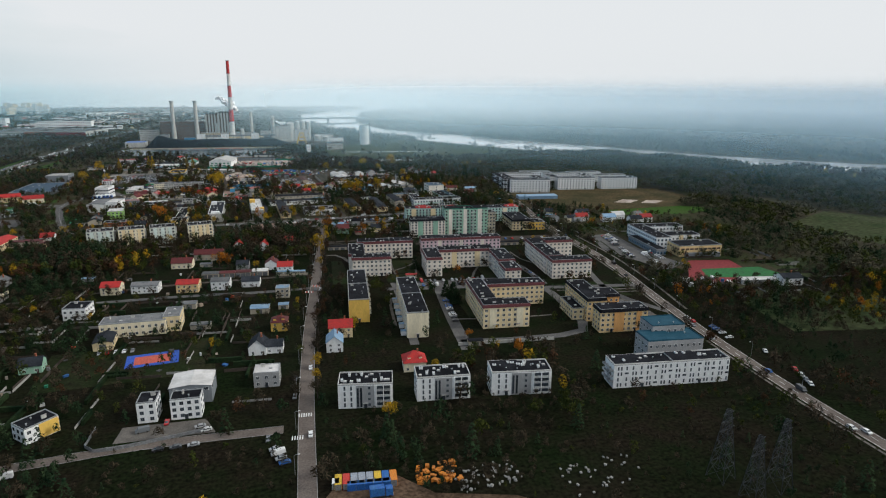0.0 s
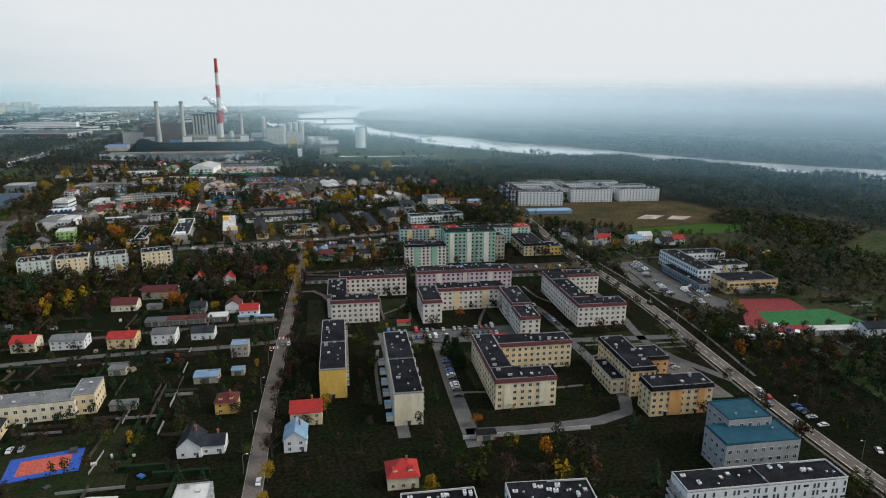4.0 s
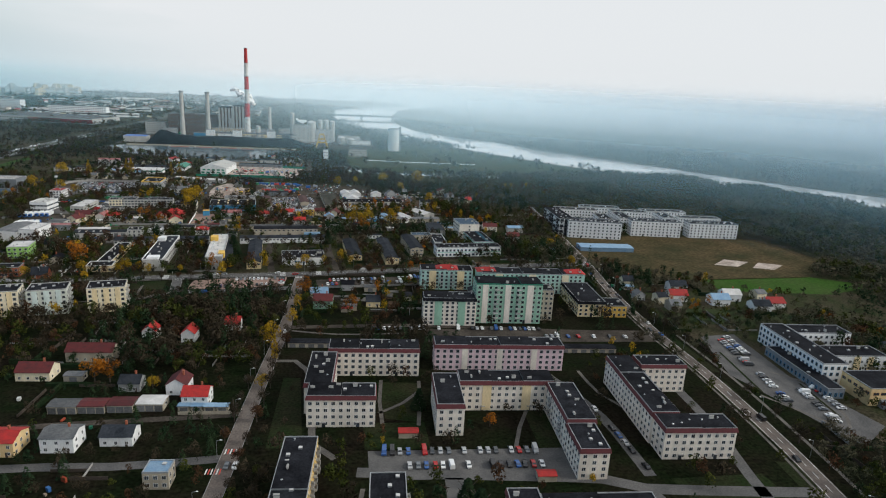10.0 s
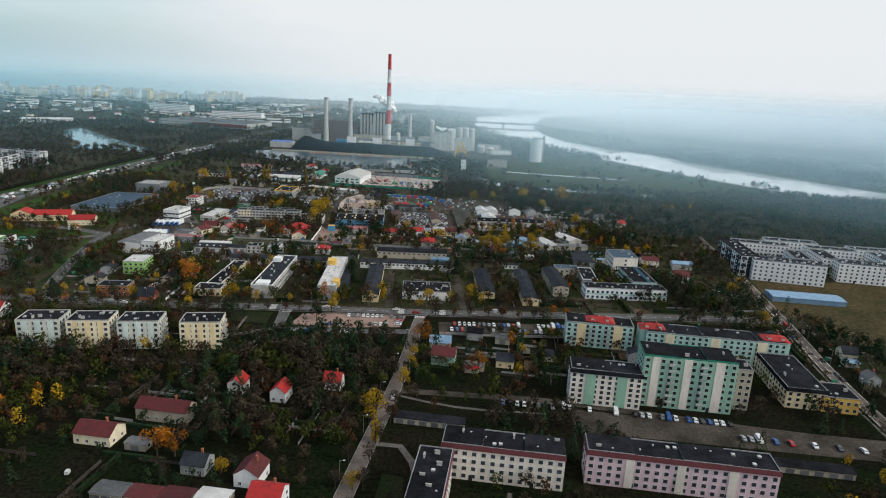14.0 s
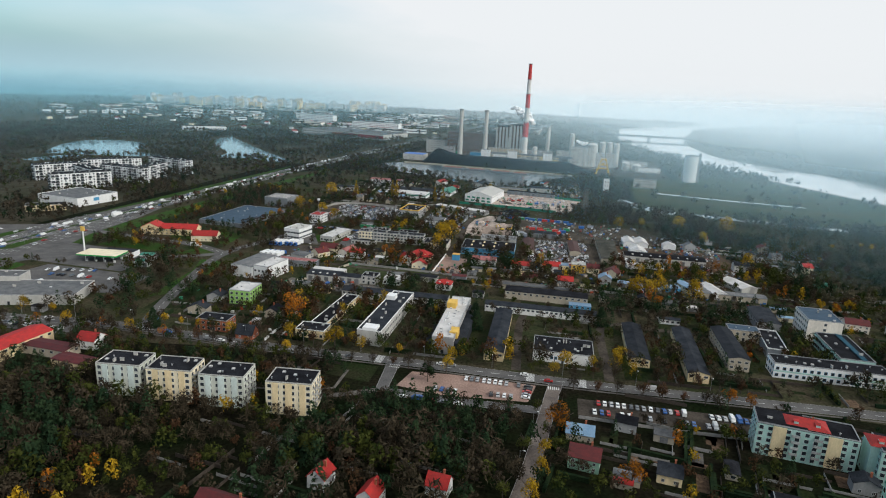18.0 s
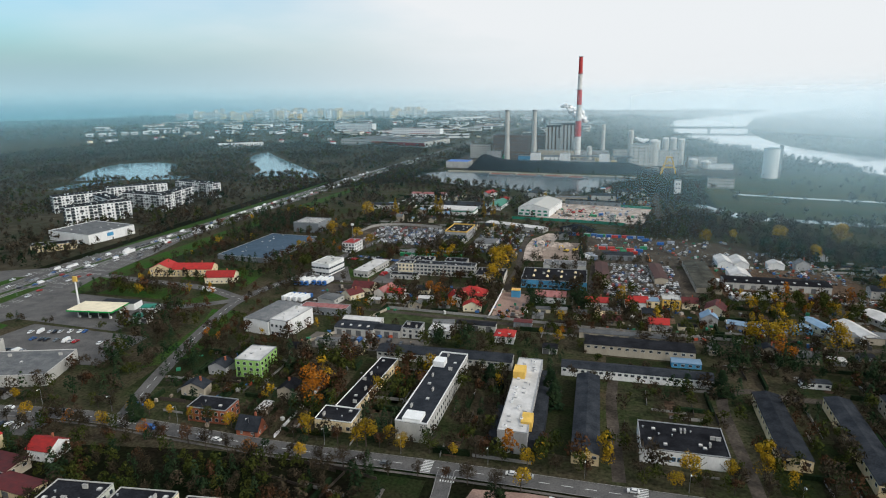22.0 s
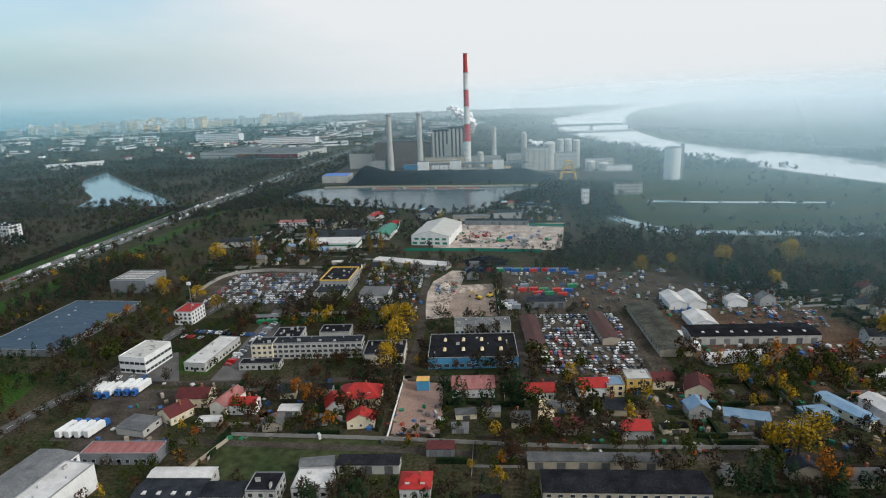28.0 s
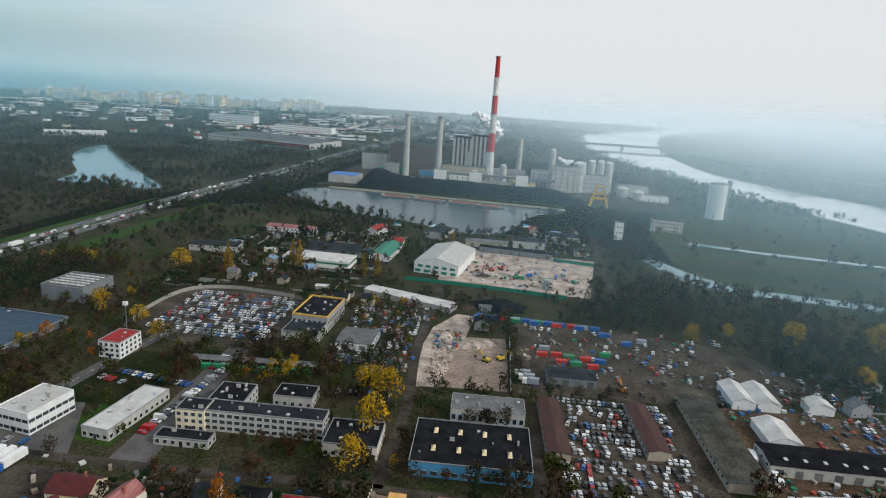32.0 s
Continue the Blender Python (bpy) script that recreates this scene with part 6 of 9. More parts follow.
part("shaft", Shape().cone(0, 0, 0, 70, 4.6, 3.6, 20), "panel", s1)
PLANT = "boiler houses of the power plant"
block(-107, 1735, 104, 34, -2, 48, "plantbrown", "long dark brown boiler house", 6, name="boiler_house", category="boiler house", group=PLANT, bits=8, sides_="S", roof="slate", ww=3, wh=2, rows=True)
for x, n_, h in ((-36, 4, 66), (-6, 4, 70)):
    t = thing("boiler_house", x, 1722, 0, -2, "tall pale boiler house with brown vertical recesses", "boiler house", PLANT)
    part("wall", Shape().box(-14, 14, -12, 16, 0, h), "plantbrown", t, "brown clad wall")
    for i in range(n_ + 1):
        part("pilaster", Shape().box(-14 + i * 7 - 1.9, -14 + i * 7 + 1.9, -14, -12, 0, h), "panel", t, "pale concrete pilaster")
    part("roof", Shape().box(-15, 15, -14, 17, h, h + 2), "slate", t)
    part("lift_tower", Shape().box(9, 15, -18, -14, 0, 44), "panel", t, "pale lift tower")
block(-188, 1745, 44, 22, -2, 27, "panel", "pale grey plant office block", 6, name="office", category="office", bits=3, sides_="S", rows=True)
for x, y, w, d, h, m_, lab in ((128, 1650, 38, 34, 38, "panel", "large pale grey clad plant building"), (172, 1655, 48, 30, 28, "panel", "pale grey clad plant building"), (40, 1700, 60, 24, 20, "grey", "grey plant building"), (92, 1690, 26, 22, 24, "panel", "pale plant building"), (-30, 1690, 70, 16, 22, "beige", "beige turbine hall front"), (-30, 1660, 40, 10, 12, "white", "small white plant house"), (20, 1640, 50, 10, 8, "panel", "low pale plant house"), (70, 1648, 30, 12, 9, "creamY", "yellowish plant house"), (225, 1640, 30, 30, 16, "panel", "pale clad plant building"), (258, 1610, 40, 14, 9, "white", "long white plant shed"), (-150, 1690, 24, 14, 18, "grey", "grey plant house"), (250, 1680, 26, 20, 12, "panel", "pale plant building")):
    block(x, y, w, d, -2, h, m_, lab, max(1, int(h / 6)), name="plant_building", category="plant building", bits=6, sides_="S", roof="greyroof", ww=2.4, wh=1.6, bays={"S": max(2, int(w / 8))}, rows=True)
for x, y, r, h in ((108, 1655, 5, 62), (170, 1662, 6, 48), (184, 1664, 6, 48), (198, 1666, 6, 46), (215, 1625, 8, 14), (235, 1612, 8, 12), (34, 1672, 5, 30), (-12, 1668, 6, 18), (150, 1648, 10, 44)):
    t = thing("tank", x, y, 0, 0, "pale grey steel process tank", "tank", "process tanks")
    part("shell", Shape().cone(0, 0, 0, h, r, r, 18), "panel", t)
    part("dome", Shape().cone(0, 0, h, h + r * 0.35, r * 1.02, r * 0.35, 18), "whiteroof", t)
block(-200, 1580, 42, 34, -3, 11, "panel", "coal unloading shed with a bright blue roof", 1, roof=material("bright_blue_roof", (0.02, 0.12, 0.5), (0.03, 0.14, 0.45), 0.1, 0.5), name="shed", category="shed", bits=0, sides_="")
for x, lab in ((-62, "white conveyor house"), (-8, "white conveyor house"), (62, "white conveyor house")):
    t = block(x, 1612, 18, 8, -2, 24, "white", "white conveyor house above the coal heap", 1, name="conveyor_house", category="conveyor house", group="conveyor houses", bits=0, sides_="S", frame="bluew", bays={"S": 3}, wh=2.4, ww=3, rows=True)
conv = thing("conveyor", 0, 1614, 0, -2, "long yellowish conveyor gallery on legs", "conveyor")
part("gallery", Shape().box(-70, 110, -1.6, 1.6, 17, 20.5), "greybox", conv)
for i in range(12):
    part("leg", Shape().beam((-66 + i * 15.5, 0, 0), (-66 + i * 15.5, 0, 17), 0.5), "steel", conv)
# the coal heap: a long flat-topped ridge
coal = Shape()
nx, ny = 60, 14
rng = random.Random(4)
grid = []
for i in range(nx + 1):
    row = []
    for j in range(ny + 1):
        u, v = i / nx, j / ny
        edge = min(u * 14, (1 - u) * 7, 1) * min(v * 2.6, (1 - v) * 4, 1)
        hgt = (15.5 + 8 * math.exp(-((u - 0.09) / 0.07) ** 2) + 0.8 * math.sin(u * 17) - 1.5 * u) * min(1, edge) + rng.uniform(-0.6, 0.6) * edge
        row.append((-180 + 330 * u, 1533 + 62 * v - 17 * u, max(hgt, 0.0)))
    grid.append(row)
for i in range(nx):
    for j in range(ny):
        coal.face([grid[i][j], grid[i + 1][j], grid[i + 1][j + 1], grid[i][j + 1]])
tagged(part("coal_heap", coal, "coal"), "long black coal heap on the quay", "coal heap")
quay = thing("quay_wall", 0, 0, 0, 0, "pale concrete quay wall of the harbour", "quay wall")
part("wall_face", Shape().prism([(-205, 1508), (-146, 1506), (-15, 1487), (95, 1475), (118, 1469), (118, 1472), (95, 1478), (-15, 1490), (-146, 1509), (-205, 1511)], 0, 2.0), "beige", quay)
# yellow gantry crane
g = thing("gantry_crane", 164, 1522, 0, -4, "tall yellow portal crane on splayed legs", "crane")
YEL = material("crane_yellow", (0.62, 0.36, 0.02), (0.5, 0.3, 0.02), 0.4, 0.6)
for sx in (-1, 1):
    for sy in (-1, 1):
        part("leg", Shape().beam((sx * 12, sy * 6, 0), (sx * 3.5, sy * 3, 29), 0.9), YEL, g)
    part("brace", Shape().beam((sx * 11, -5, 10), (sx * 11, 5, 10), 0.7), YEL, g)
for sy in (-1, 1):
    part("cross_beam", Shape().beam((-8.4, sy * 4.8, 12), (8.4, sy * 4.8, 12), 0.7).beam((-6.6, sy * 4.2, 18), (6.6, sy * 4.2, 18), 0.5), YEL, g)
part("girder", Shape().box(-4.4, 4.4, -4, 4, 27, 29.5), YEL, g)
part("cab", Shape().box(-2.4, 2.4, -3, 1, 18, 22), YEL, g)
si = thing("silo", 312, 1506, 0, 0, "tall white cylindrical cement silo", "silo")
part("shell", Shape().cone(0, 0, 0, 46, 11.5, 11.5, 28), "white", si)
part("roof", Shape().cone(0, 0, 46, 47.4, 11.8, 4, 28), "greyroof", si)
part("stair_tower", Shape().box(11, 15.5, -2, 2, 0, 51), "steel", si, "grey stair tower beside the silo")
# bridge over the river
br = thing("bridge", 400, 2600, 0, 1, "long flat road bridge on concrete piers", "bridge")
part("deck", Shape().box(-190, 260, -9, 9, 8, 14), "slate", br)
for u in (-120, -10, 110, 220):
    part("pier", Shape().box(u - 4, u + 4, -8, 8, 0, 9), "greybox", br)
# barges and jetties in the harbour
for x, y, l in ((-104, 1474, 44), (-60, 1470, 42), (-14, 1463, 42), (20, 1455, 34)):
    t = thing("barge", x, y, 0.1, -7, "long rusty open river barge", "barge", "moored barges")
    part("hull", Shape().prism([(-l / 2, -4), (l / 2 - 6, -4), (l / 2, 0), (l / 2 - 6, 4), (-l / 2, 4)], 0, 1.8), "greybox", t)
    part("hold", Shape().box(-l / 2 + 4, l / 2 - 8, -3, 3, 1.8, 2.4), "brickw", t)
    part("deck", Shape().box(-l / 2 + 0.6, -l / 2 + 3.4, -3.4, 3.4, 1.8, 3.2), "beige", t)
# small plant between the coal heap and the boiler houses
GREENT = material("green_tank_paint", (0.01, 0.3, 0.14), (0.015, 0.24, 0.12), 0.1, 0.6)
for x, y in ((-170, 1712), (-158, 1716), (-146, 1712), (-134, 1716)):
    t = thing("tank", x, y, 0, 0, "low bright green storage tank", "tank", "green tanks of the plant")
    part("shell", Shape().cone(0, 0, 0, 7, 5.6, 5.6, 18), GREENT, t)
    part("dome", Shape().cone(0, 0, 7, 8.2, 5.7, 1.5, 18), GREENT, t)
for x, y, w, h, m_ in ((-92, 1700, 26, 9, "bluew"), (-120, 1742, 20, 14, "white"), (52, 1690, 14, 12, "creamY"), (-44, 1705, 12, 18, "grey"), (96, 1668, 22, 14, "greybox")):
    t = block(x, y, w, 10, -2, h, m_, "small clad plant house behind the coal heap", 1, roof="greyroof", name="plant_building", category="plant building", bits=2, sides_="S", rows=True)
pr = thing("pipe_rack", 60, 1675, 0, -2, "yellowish pipe bridge on steel trestles", "pipe rack")
part("pipe", Shape().beam((-90, 0, 10), (70, 0, 10), 0.9).beam((-90, 2, 11), (70, 2, 11), 0.7), "creamY", pr)
for i in range(9):
    part("trestle", Shape().beam((-88 + i * 19, -1, 0), (-88 + i * 19, 1, 10), 0.4), "steel", pr)

# ---- far town ----
rnd = random.Random(11)
NESTS = [(-2010, 3420), (-1800, 3330), (-1690, 3400), (-1600, 3320), (-1480, 3350), (-1560, 3560), (-1380, 3520), (-1270, 3480), (-1000, 3640), (-930, 3700)]
for i in range(150):
    cx, cy = rnd.choice(NESTS)
    x, y = cx + rnd.gauss(0, 55), cy + rnd.gauss(0, 80)
    if math.hypot(x, y - 300) > 4050:
        continue
    w, h = rnd.choice(((50, 32), (22, 44), (64, 30), (20, 48), (34, 34), (56, 30), (24, 42)))
    s = Shape().box(-w / 2, w / 2, -7, 7, 0, h).box(-w / 2, w / 2, -7, 7, h, h + 1.5, 1).box(-3, 3, -3, 3, h + 1.5, h + 5)
    for f in range(2, int(h / 3) - 1, 2):
        s.box(-w / 2 + 1, w / 2 - 1, -7.15, -7, f * 3, f * 3 + 1.5, 2)
    t = part("tower_block", s, [rnd.choice(("panel", "pale", "white", "creamY", "apricot", "panel")), "greyroof", "glass"], at=pose(x, y, 0, 0, 0, rnd.choice((0, 12, 40, 70))))
    tagged(t, "pale far-off slab block of the town", "tower block", "far town blocks")
# long low halls, depots and houses between the lake and the town
for x0, x1, y0, y1, n in ((-720, -300, 2120, 3400, 55), (-1500, -720, 2350, 3150, 34), (-420, 60, 2500, 3700, 26), (-1900, -1300, 2500, 3100, 16)):
    for i in range(n):
        x, y = rnd.uniform(x0, x1), rnd.uniform(y0, y1)
        w, d = rnd.uniform(24, 90), rnd.uniform(14, 36)
        if free(x, y):
            hh = rnd.uniform(5, 12)
            s = Shape().box(-w / 2, w / 2, -d / 2, d / 2, 0, hh).box(-w / 2 - 0.5, w / 2 + 0.5, -d / 2 - 0.5, d / 2 + 0.5, hh, hh + 0.6, 1).box(-w / 2 + 2, w / 2 - 2, -d / 2 - 0.15, -d / 2, hh * 0.45, hh * 0.75, 2)
            t = part("far_hall", s, [rnd.choice(("panel", "white", "beige", "pale", "white")), rnd.choice(("greyroof", "greyroof", "slate", "whiteroof", "pinkroof", "whiteroof")), "glass"], at=pose(x, y, 0, 0, 0, rnd.choice((-6, 6, 12, 84))))
            tagged(t, "long pale far-off industrial hall", "hall", "far halls")
            mark(x, y, w, d, 0, 6)
for i in range(9):
    u = i / 8
    x, y = -1610 + 175 * u, 2210 + 215 * u
    t = part("far_hall", Shape().box(-11, 11, -8, 8, 0, 9).box(-11.4, 11.4, -8.4, 8.4, 9, 9.6, 1).box(-8, 8, -8.1, -8, 3, 6, 2), ["white", "whiteroof", "glass"], at=pose(x + 6 * (i % 2), y, 0, 0, 0, 40))
    tagged(t, "white far-off house in a long row", "house", "row of white far houses")
for i in range(50):
    x, y = rnd.uniform(-1400, -250), rnd.uniform(1900, 3000)
    if free(x, y):
        w, d, hh = rnd.uniform(8, 16), rnd.uniform(8, 12), rnd.uniform(4, 7)
        t = part("far_house", Shape().box(-w / 2, w / 2, -d / 2, d / 2, 0, hh).face([(-w / 2, -d / 2, hh), (w / 2, -d / 2, hh), (w / 2, 0, hh + 3), (-w / 2, 0, hh + 3)], 1).face([(w / 2, d / 2, hh), (-w / 2, d / 2, hh), (-w / 2, 0, hh + 3), (w / 2, 0, hh + 3)], 1), [rnd.choice(("white", "cream", "panel")), rnd.choice(("redroof", "dredroof", "slate", "greyroof"))], at=pose(x, y, 0, 0, 0, rnd.uniform(-20, 20)))
        tagged(t, "small far-off house with a pitched roof", "house", "far houses")
        mark(x, y, w, d, 0, 2)
vi = thing("viaduct", -1450, 3010, 0, 17, "long pale railway viaduct across the plain", "viaduct")
part("deck", Shape().box(-420, 420, -5, 5, 7, 10), "panel", vi)
for i in range(29):
    part("pier", Shape().box(-413 + i * 29.5, -411 + i * 29.5, -4, 4, 0, 7), "concrete", vi)

# ---- small houses and sheds among the gardens ----
rnd = random.Random(5)
ROOFS = ("slate", "tar", "greyroof", "dredroof", "redroof", "greyroof", "slate", "blueroof")
WALLS = ("cream", "beige", "beige", "beige", "grey", "grey")
zones = ((-320, 10, 250, 490, 28, R), (95, 230, 560, 640, 10, R), (-330, -200, 640, 700, 3, 0), (-150, 0, 655, 740, 6, 0), (60, 240, 780, 850, 14, 0), (-140, 50, 790, 862, 14, 0), (180, 300, 860, 1000, 12, 10), (-200, -60, 1090, 1260, 14, 0), (60, 140, 1230, 1330, 6, 0), (-160, 40, 1000, 1110, 8, 0), (280, 330, 540, 640, 6, R), (400, 470, 400, 620, 3, 0))
for x0, x1, y0, y1, n, r in zones:
    made = tries = 0
    while made < n and tries < 400:
        tries += 1
        x, y = rnd.uniform(x0, x1), rnd.uniform(y0, y1)
        w, d = rnd.uniform(7, 12), rnd.uniform(6, 9)
        rt = r + rnd.choice((0, 0, 90, 6))
        if not free_box(x, y, w + 3, d + 3, rt):
            continue
        made += 1
        if rnd.random() < 0.55:
            rf = rnd.choice(ROOFS)
            gable(x, y, w, d, rt, rnd.uniform(3, 5.5), rnd.choice(WALLS), rf, {"redroof": "small house with a red roof", "dredroof": "small house with a dark red roof", "blueroof": "small house with a blue-grey roof"}.get(rf, "small house with a grey roof"), rnd.uniform(2, 3.2), rnd.choice("xy"), group=HOUSES, wins="S")
        else:
            hall(x, y, w, d * 0.7, rt, rnd.uniform(2.4, 3.4), rnd.choice(WALLS), rnd.choice(("greyroof", "tar", "whiteroof", "greyroof", "blueroof")), "small flat garden shed or garage", 0.4, doors=1, name="shed", category="shed")


# ---- vehicles ----
def car_meshes():
    """Body, glass and wheel of a saloon car and of a delivery van."""
    out = {}
    for kind, L, W, prof, glass in (
            ("car", 4.4, 1.76, [(-2.2, 0.35), (-2.2, 0.85), (-1.3, 0.95), (-0.6, 1.42), (1.1, 1.45), (1.9, 0.98), (2.2, 0.9), (2.2, 0.35)], [(-1.22, 0.98), (-0.62, 1.36), (1.06, 1.39), (1.75, 1.0)]),
            ("van", 5.4, 2.0, [(-2.7, 0.4), (-2.7, 1.1), (-2.0, 1.3), (-1.5, 2.2), (2.6, 2.25), (2.7, 2.1), (2.7, 0.4)], [(-1.93, 1.32), (-1.48, 2.05), (-0.5, 2.05), (-0.5, 1.32)])):
        s = Shape()
        n = len(prof)
        for (a, az), (b, bz) in zip(prof, prof[1:] + prof[:1]):
            k0, k1 = (0.86 if az > 1.3 else 1), (0.86 if bz > 1.3 else 1)
            s.face([(a, -W / 2 * k0, az), (b, -W / 2 * k1, bz), (b, W / 2 * k1, bz), (a, W / 2 * k0, az)])
        for sg in (-1, 1):
            s.face([(a, sg * W / 2 * (0.86 if az > 1.3 else 1), az) for a, az in prof][::sg])
        g = Shape()
        for sg in (-1, 1):
            g.face([(a, sg * (W / 2 * (0.87 if az > 1.3 else 1.0) + 0.012), az) for a, az in glass][::sg])
        (ax, az), (bx, bz) = glass[0], glass[1]
        g.face([(ax - 0.04, -W * 0.43, az + 0.02), (ax - 0.04, W * 0.43, az + 0.02), (bx - 0.05, W * 0.38, bz + 0.04), (bx - 0.05, -W * 0.38, bz + 0.04)][::-1])
        if kind == "car":
            (ax, az), (bx, bz) = glass[3], glass[2]
            g.face([(ax + 0.06, -W * 0.43, az + 0.02), (ax + 0.06, W * 0.43, az + 0.02), (bx + 0.1, W * 0.38, bz + 0.04), (bx + 0.1, -W * 0.38, bz + 0.04)])
        wh = Shape()
        ring = [(0.33 * math.cos(2 * math.pi * k / 10), 0.33 * math.sin(2 * math.pi * k / 10)) for k in range(10)]
        wh.face([(a, -0.11, b) for a, b in ring]).face([(a, 0.11, b) for a, b in ring][::-1])
        for k in range(10):
            (a, b), (c, e) = ring[k], ring[(k + 1) % 10]
            wh.face([(a, -0.11, b), (c, -0.11, e), (c, 0.11, e), (a, 0.11, b)])
        full = Shape()
        full.v, full.f, full.m = list(s.v), list(s.f), list(s.m)
        k = len(full.v)
        full.v += g.v
        full.f += [tuple(i + k for i in f) for f in g.f]
        full.m += [2] * len(g.f)
        for u in (-L * 0.3, L * 0.3):
            for v_ in (-W / 2 + 0.05, W / 2 - 0.05):
                i = len(full.v)
                full.v += [(a + u, b + v_, c + 0.33) for a, b, c in wh.v]
                full.f += [tuple(k + i for k in f) for f in wh.f]
                full.m += [1] * len(wh.f)
        out[kind] = (s.data(kind, ["paint"]), g.data("glazing", ["glass"]), wh.data("wheel", ["rubber"]), full.data(kind, ["paint", "rubber", "glass"]), L, W)
    return out


CARS = car_meshes()
FAR_CARS = []          # traffic on the far expressway, joined below


def car(x, y, rot, kind="car", z=0.06):
    """Near the start of the flight the wheels are parts of their own; farther off they belong to the body."""
    if x < -325:
        return FAR_CARS.append((x, y, rot, kind, z))
    body, glass, wheel, full, L, W = CARS[kind]
    near_ = y < 345 and -90 < x < 265
    c = part(kind, body if near_ else full, None, at=pose(x, y, z, 0, 0, rot))
    tagged(c, "parked saloon car with dark windows" if kind == "car" else "parked pale delivery van", kind, "parked vehicles")
    if near_:
        part("glazing", glass, None, c)
        for u in (-L * 0.3, L * 0.3):
            for v in (-W / 2 + 0.05, W / 2 - 0.05):
                part("wheel", wheel, None, c, at=pose(u, v, 0.33))


rnd = random.Random(8)


def car_row(x, y, rot, n, gap=2.7, turn=90, fill=0.75, z=0.06, van=0.12):
    """Cars side by side along a line; turn is their own heading against it."""
    c, s_ = math.cos(radians(rot)), math.sin(radians(rot))
    for i in range(n):
        if rnd.random() < fill:
            u = (i - (n - 1) / 2) * gap + rnd.uniform(-0.2, 0.2)
            car(x + u * c, y + u * s_, rot + turn + rnd.choice((0, 180)) + rnd.uniform(-3, 3), "van" if rnd.random() < van else "car", z)


car_row(137, 404, -9, 20, 3.2)
car_row(139, 394, -9, 18, 3.2)
car_row(123, 345, 80, 14, 3.0)
car_row(185, 526, -9, 26, 2.9)
car_row(245, 505, -9, 16, 3.2, fill=0.6)
car_row(133, 533, -8, 8, 3.2)
car_row(322, 470, 76, 14, 2.8, fill=0.9)
car_row(330, 478, 76, 11, 2.8, fill=0.85)
car_row(320, 410, 74, 12, 2.8, fill=0.8)
car_row(332, 420, 78, 10, 3.4)
car_row(312, 430, 74, 9, 3.6)
car_row(233, 312, 84, 9, 3.6, fill=0.6)
car_row(207, 400, 88, 10, 5.6, 0)
car_row(52, 637.5, -1, 11, 2.9, fill=0.8)
car_row(32, 623, -4, 4, 3.2)
car_row(59, 624.5, 2, 4, 3.2, fill=0.9)
car_row(71, 631, 86, 5, 2.8, fill=1)
car_row(139, 629, 0, 24, 3.0, fill=0.75)
car_row(132, 620, 0, 22, 3.1, fill=0.6)
car_row(24, 611, 0, 6, 6.5, 0)
car_row(-220, 637, 1, 24, 2.8)
car_row(-250, 705, 4, 18, 3.2, fill=0.6)
car_row(-250, 722, 4, 16, 3.2, fill=0.5)
car_row(-106, 920, 84, 26, 2.9)
car_row(-70, 760, 2, 10, 3.6, fill=0.7, van=0.5)
car_row(-157, 872, 2, 6, 3.4)
car_row(50, 410, -9, 2, 3)
car_row(-130, 932, -10, 14, 2.9, fill=0.8)
car_row(-146, 926, -14, 6, 3.0, fill=0.7)
car_row(-265, 733, 14, 12, 3.0, fill=0.8)
car_row(-30, 938, 2, 9, 3.0, fill=0.7)
for x0, x1, y0, y1, n in ((-410, -340, 700, 830, 34), (-384, -336, 830, 900, 22), (-366, -340, 900, 1000, 12)):
    for i in range(n):
        car(rnd.uniform(x0, x1), rnd.uniform(y0, y1), rnd.choice((88, 268)) + rnd.uniform(-5, 5), "van" if rnd.random() < 0.2 else "car", 0.1)
for x, y, r_, k_ in ((5.7, 228, 84, "car"), (7.6, 220, 10, "car"), (8.6, 216.6, 8, "van"), (9.4, 213, 12, "car"), (10.4, 209.8, 6, "car"), (-34.7, 233.6, 4, "car"), (-28.4, 233.4, 2, "car"), (-22, 233, 0, "car"), (-33.1, 254, 84, "car"), (-41.9, 250, 8, "van"), (-17.6, 243, 10, "car"), (-20, 246.5, 6, "car"), (21.5, 278, 80, "car"), (19.2, 260, 80, "car"), (-84.4, 231.5, 6, "van"), (241.9, 193.6, 82, "van"), (233.3, 161.6, 84, "car"), (236.2, 157.3, 84, "car"), (260.6, 232.8, 60, "car"), (257.2, 211, 60, "car"), (254.8, 205, 60, "car"), (252.8, 200.5, 60, "car"), (251, 196.5, 60, "car")):
    car(x, y, r_, k_)
car_row(258, 262, 80, 6, 3.2, fill=0.8)
car_row(-60, 338, -4, 7, 4)
car_row(70, 885, 88, 16, 4.6, 0)
car_row(-108, 955, 84, 8, 3)
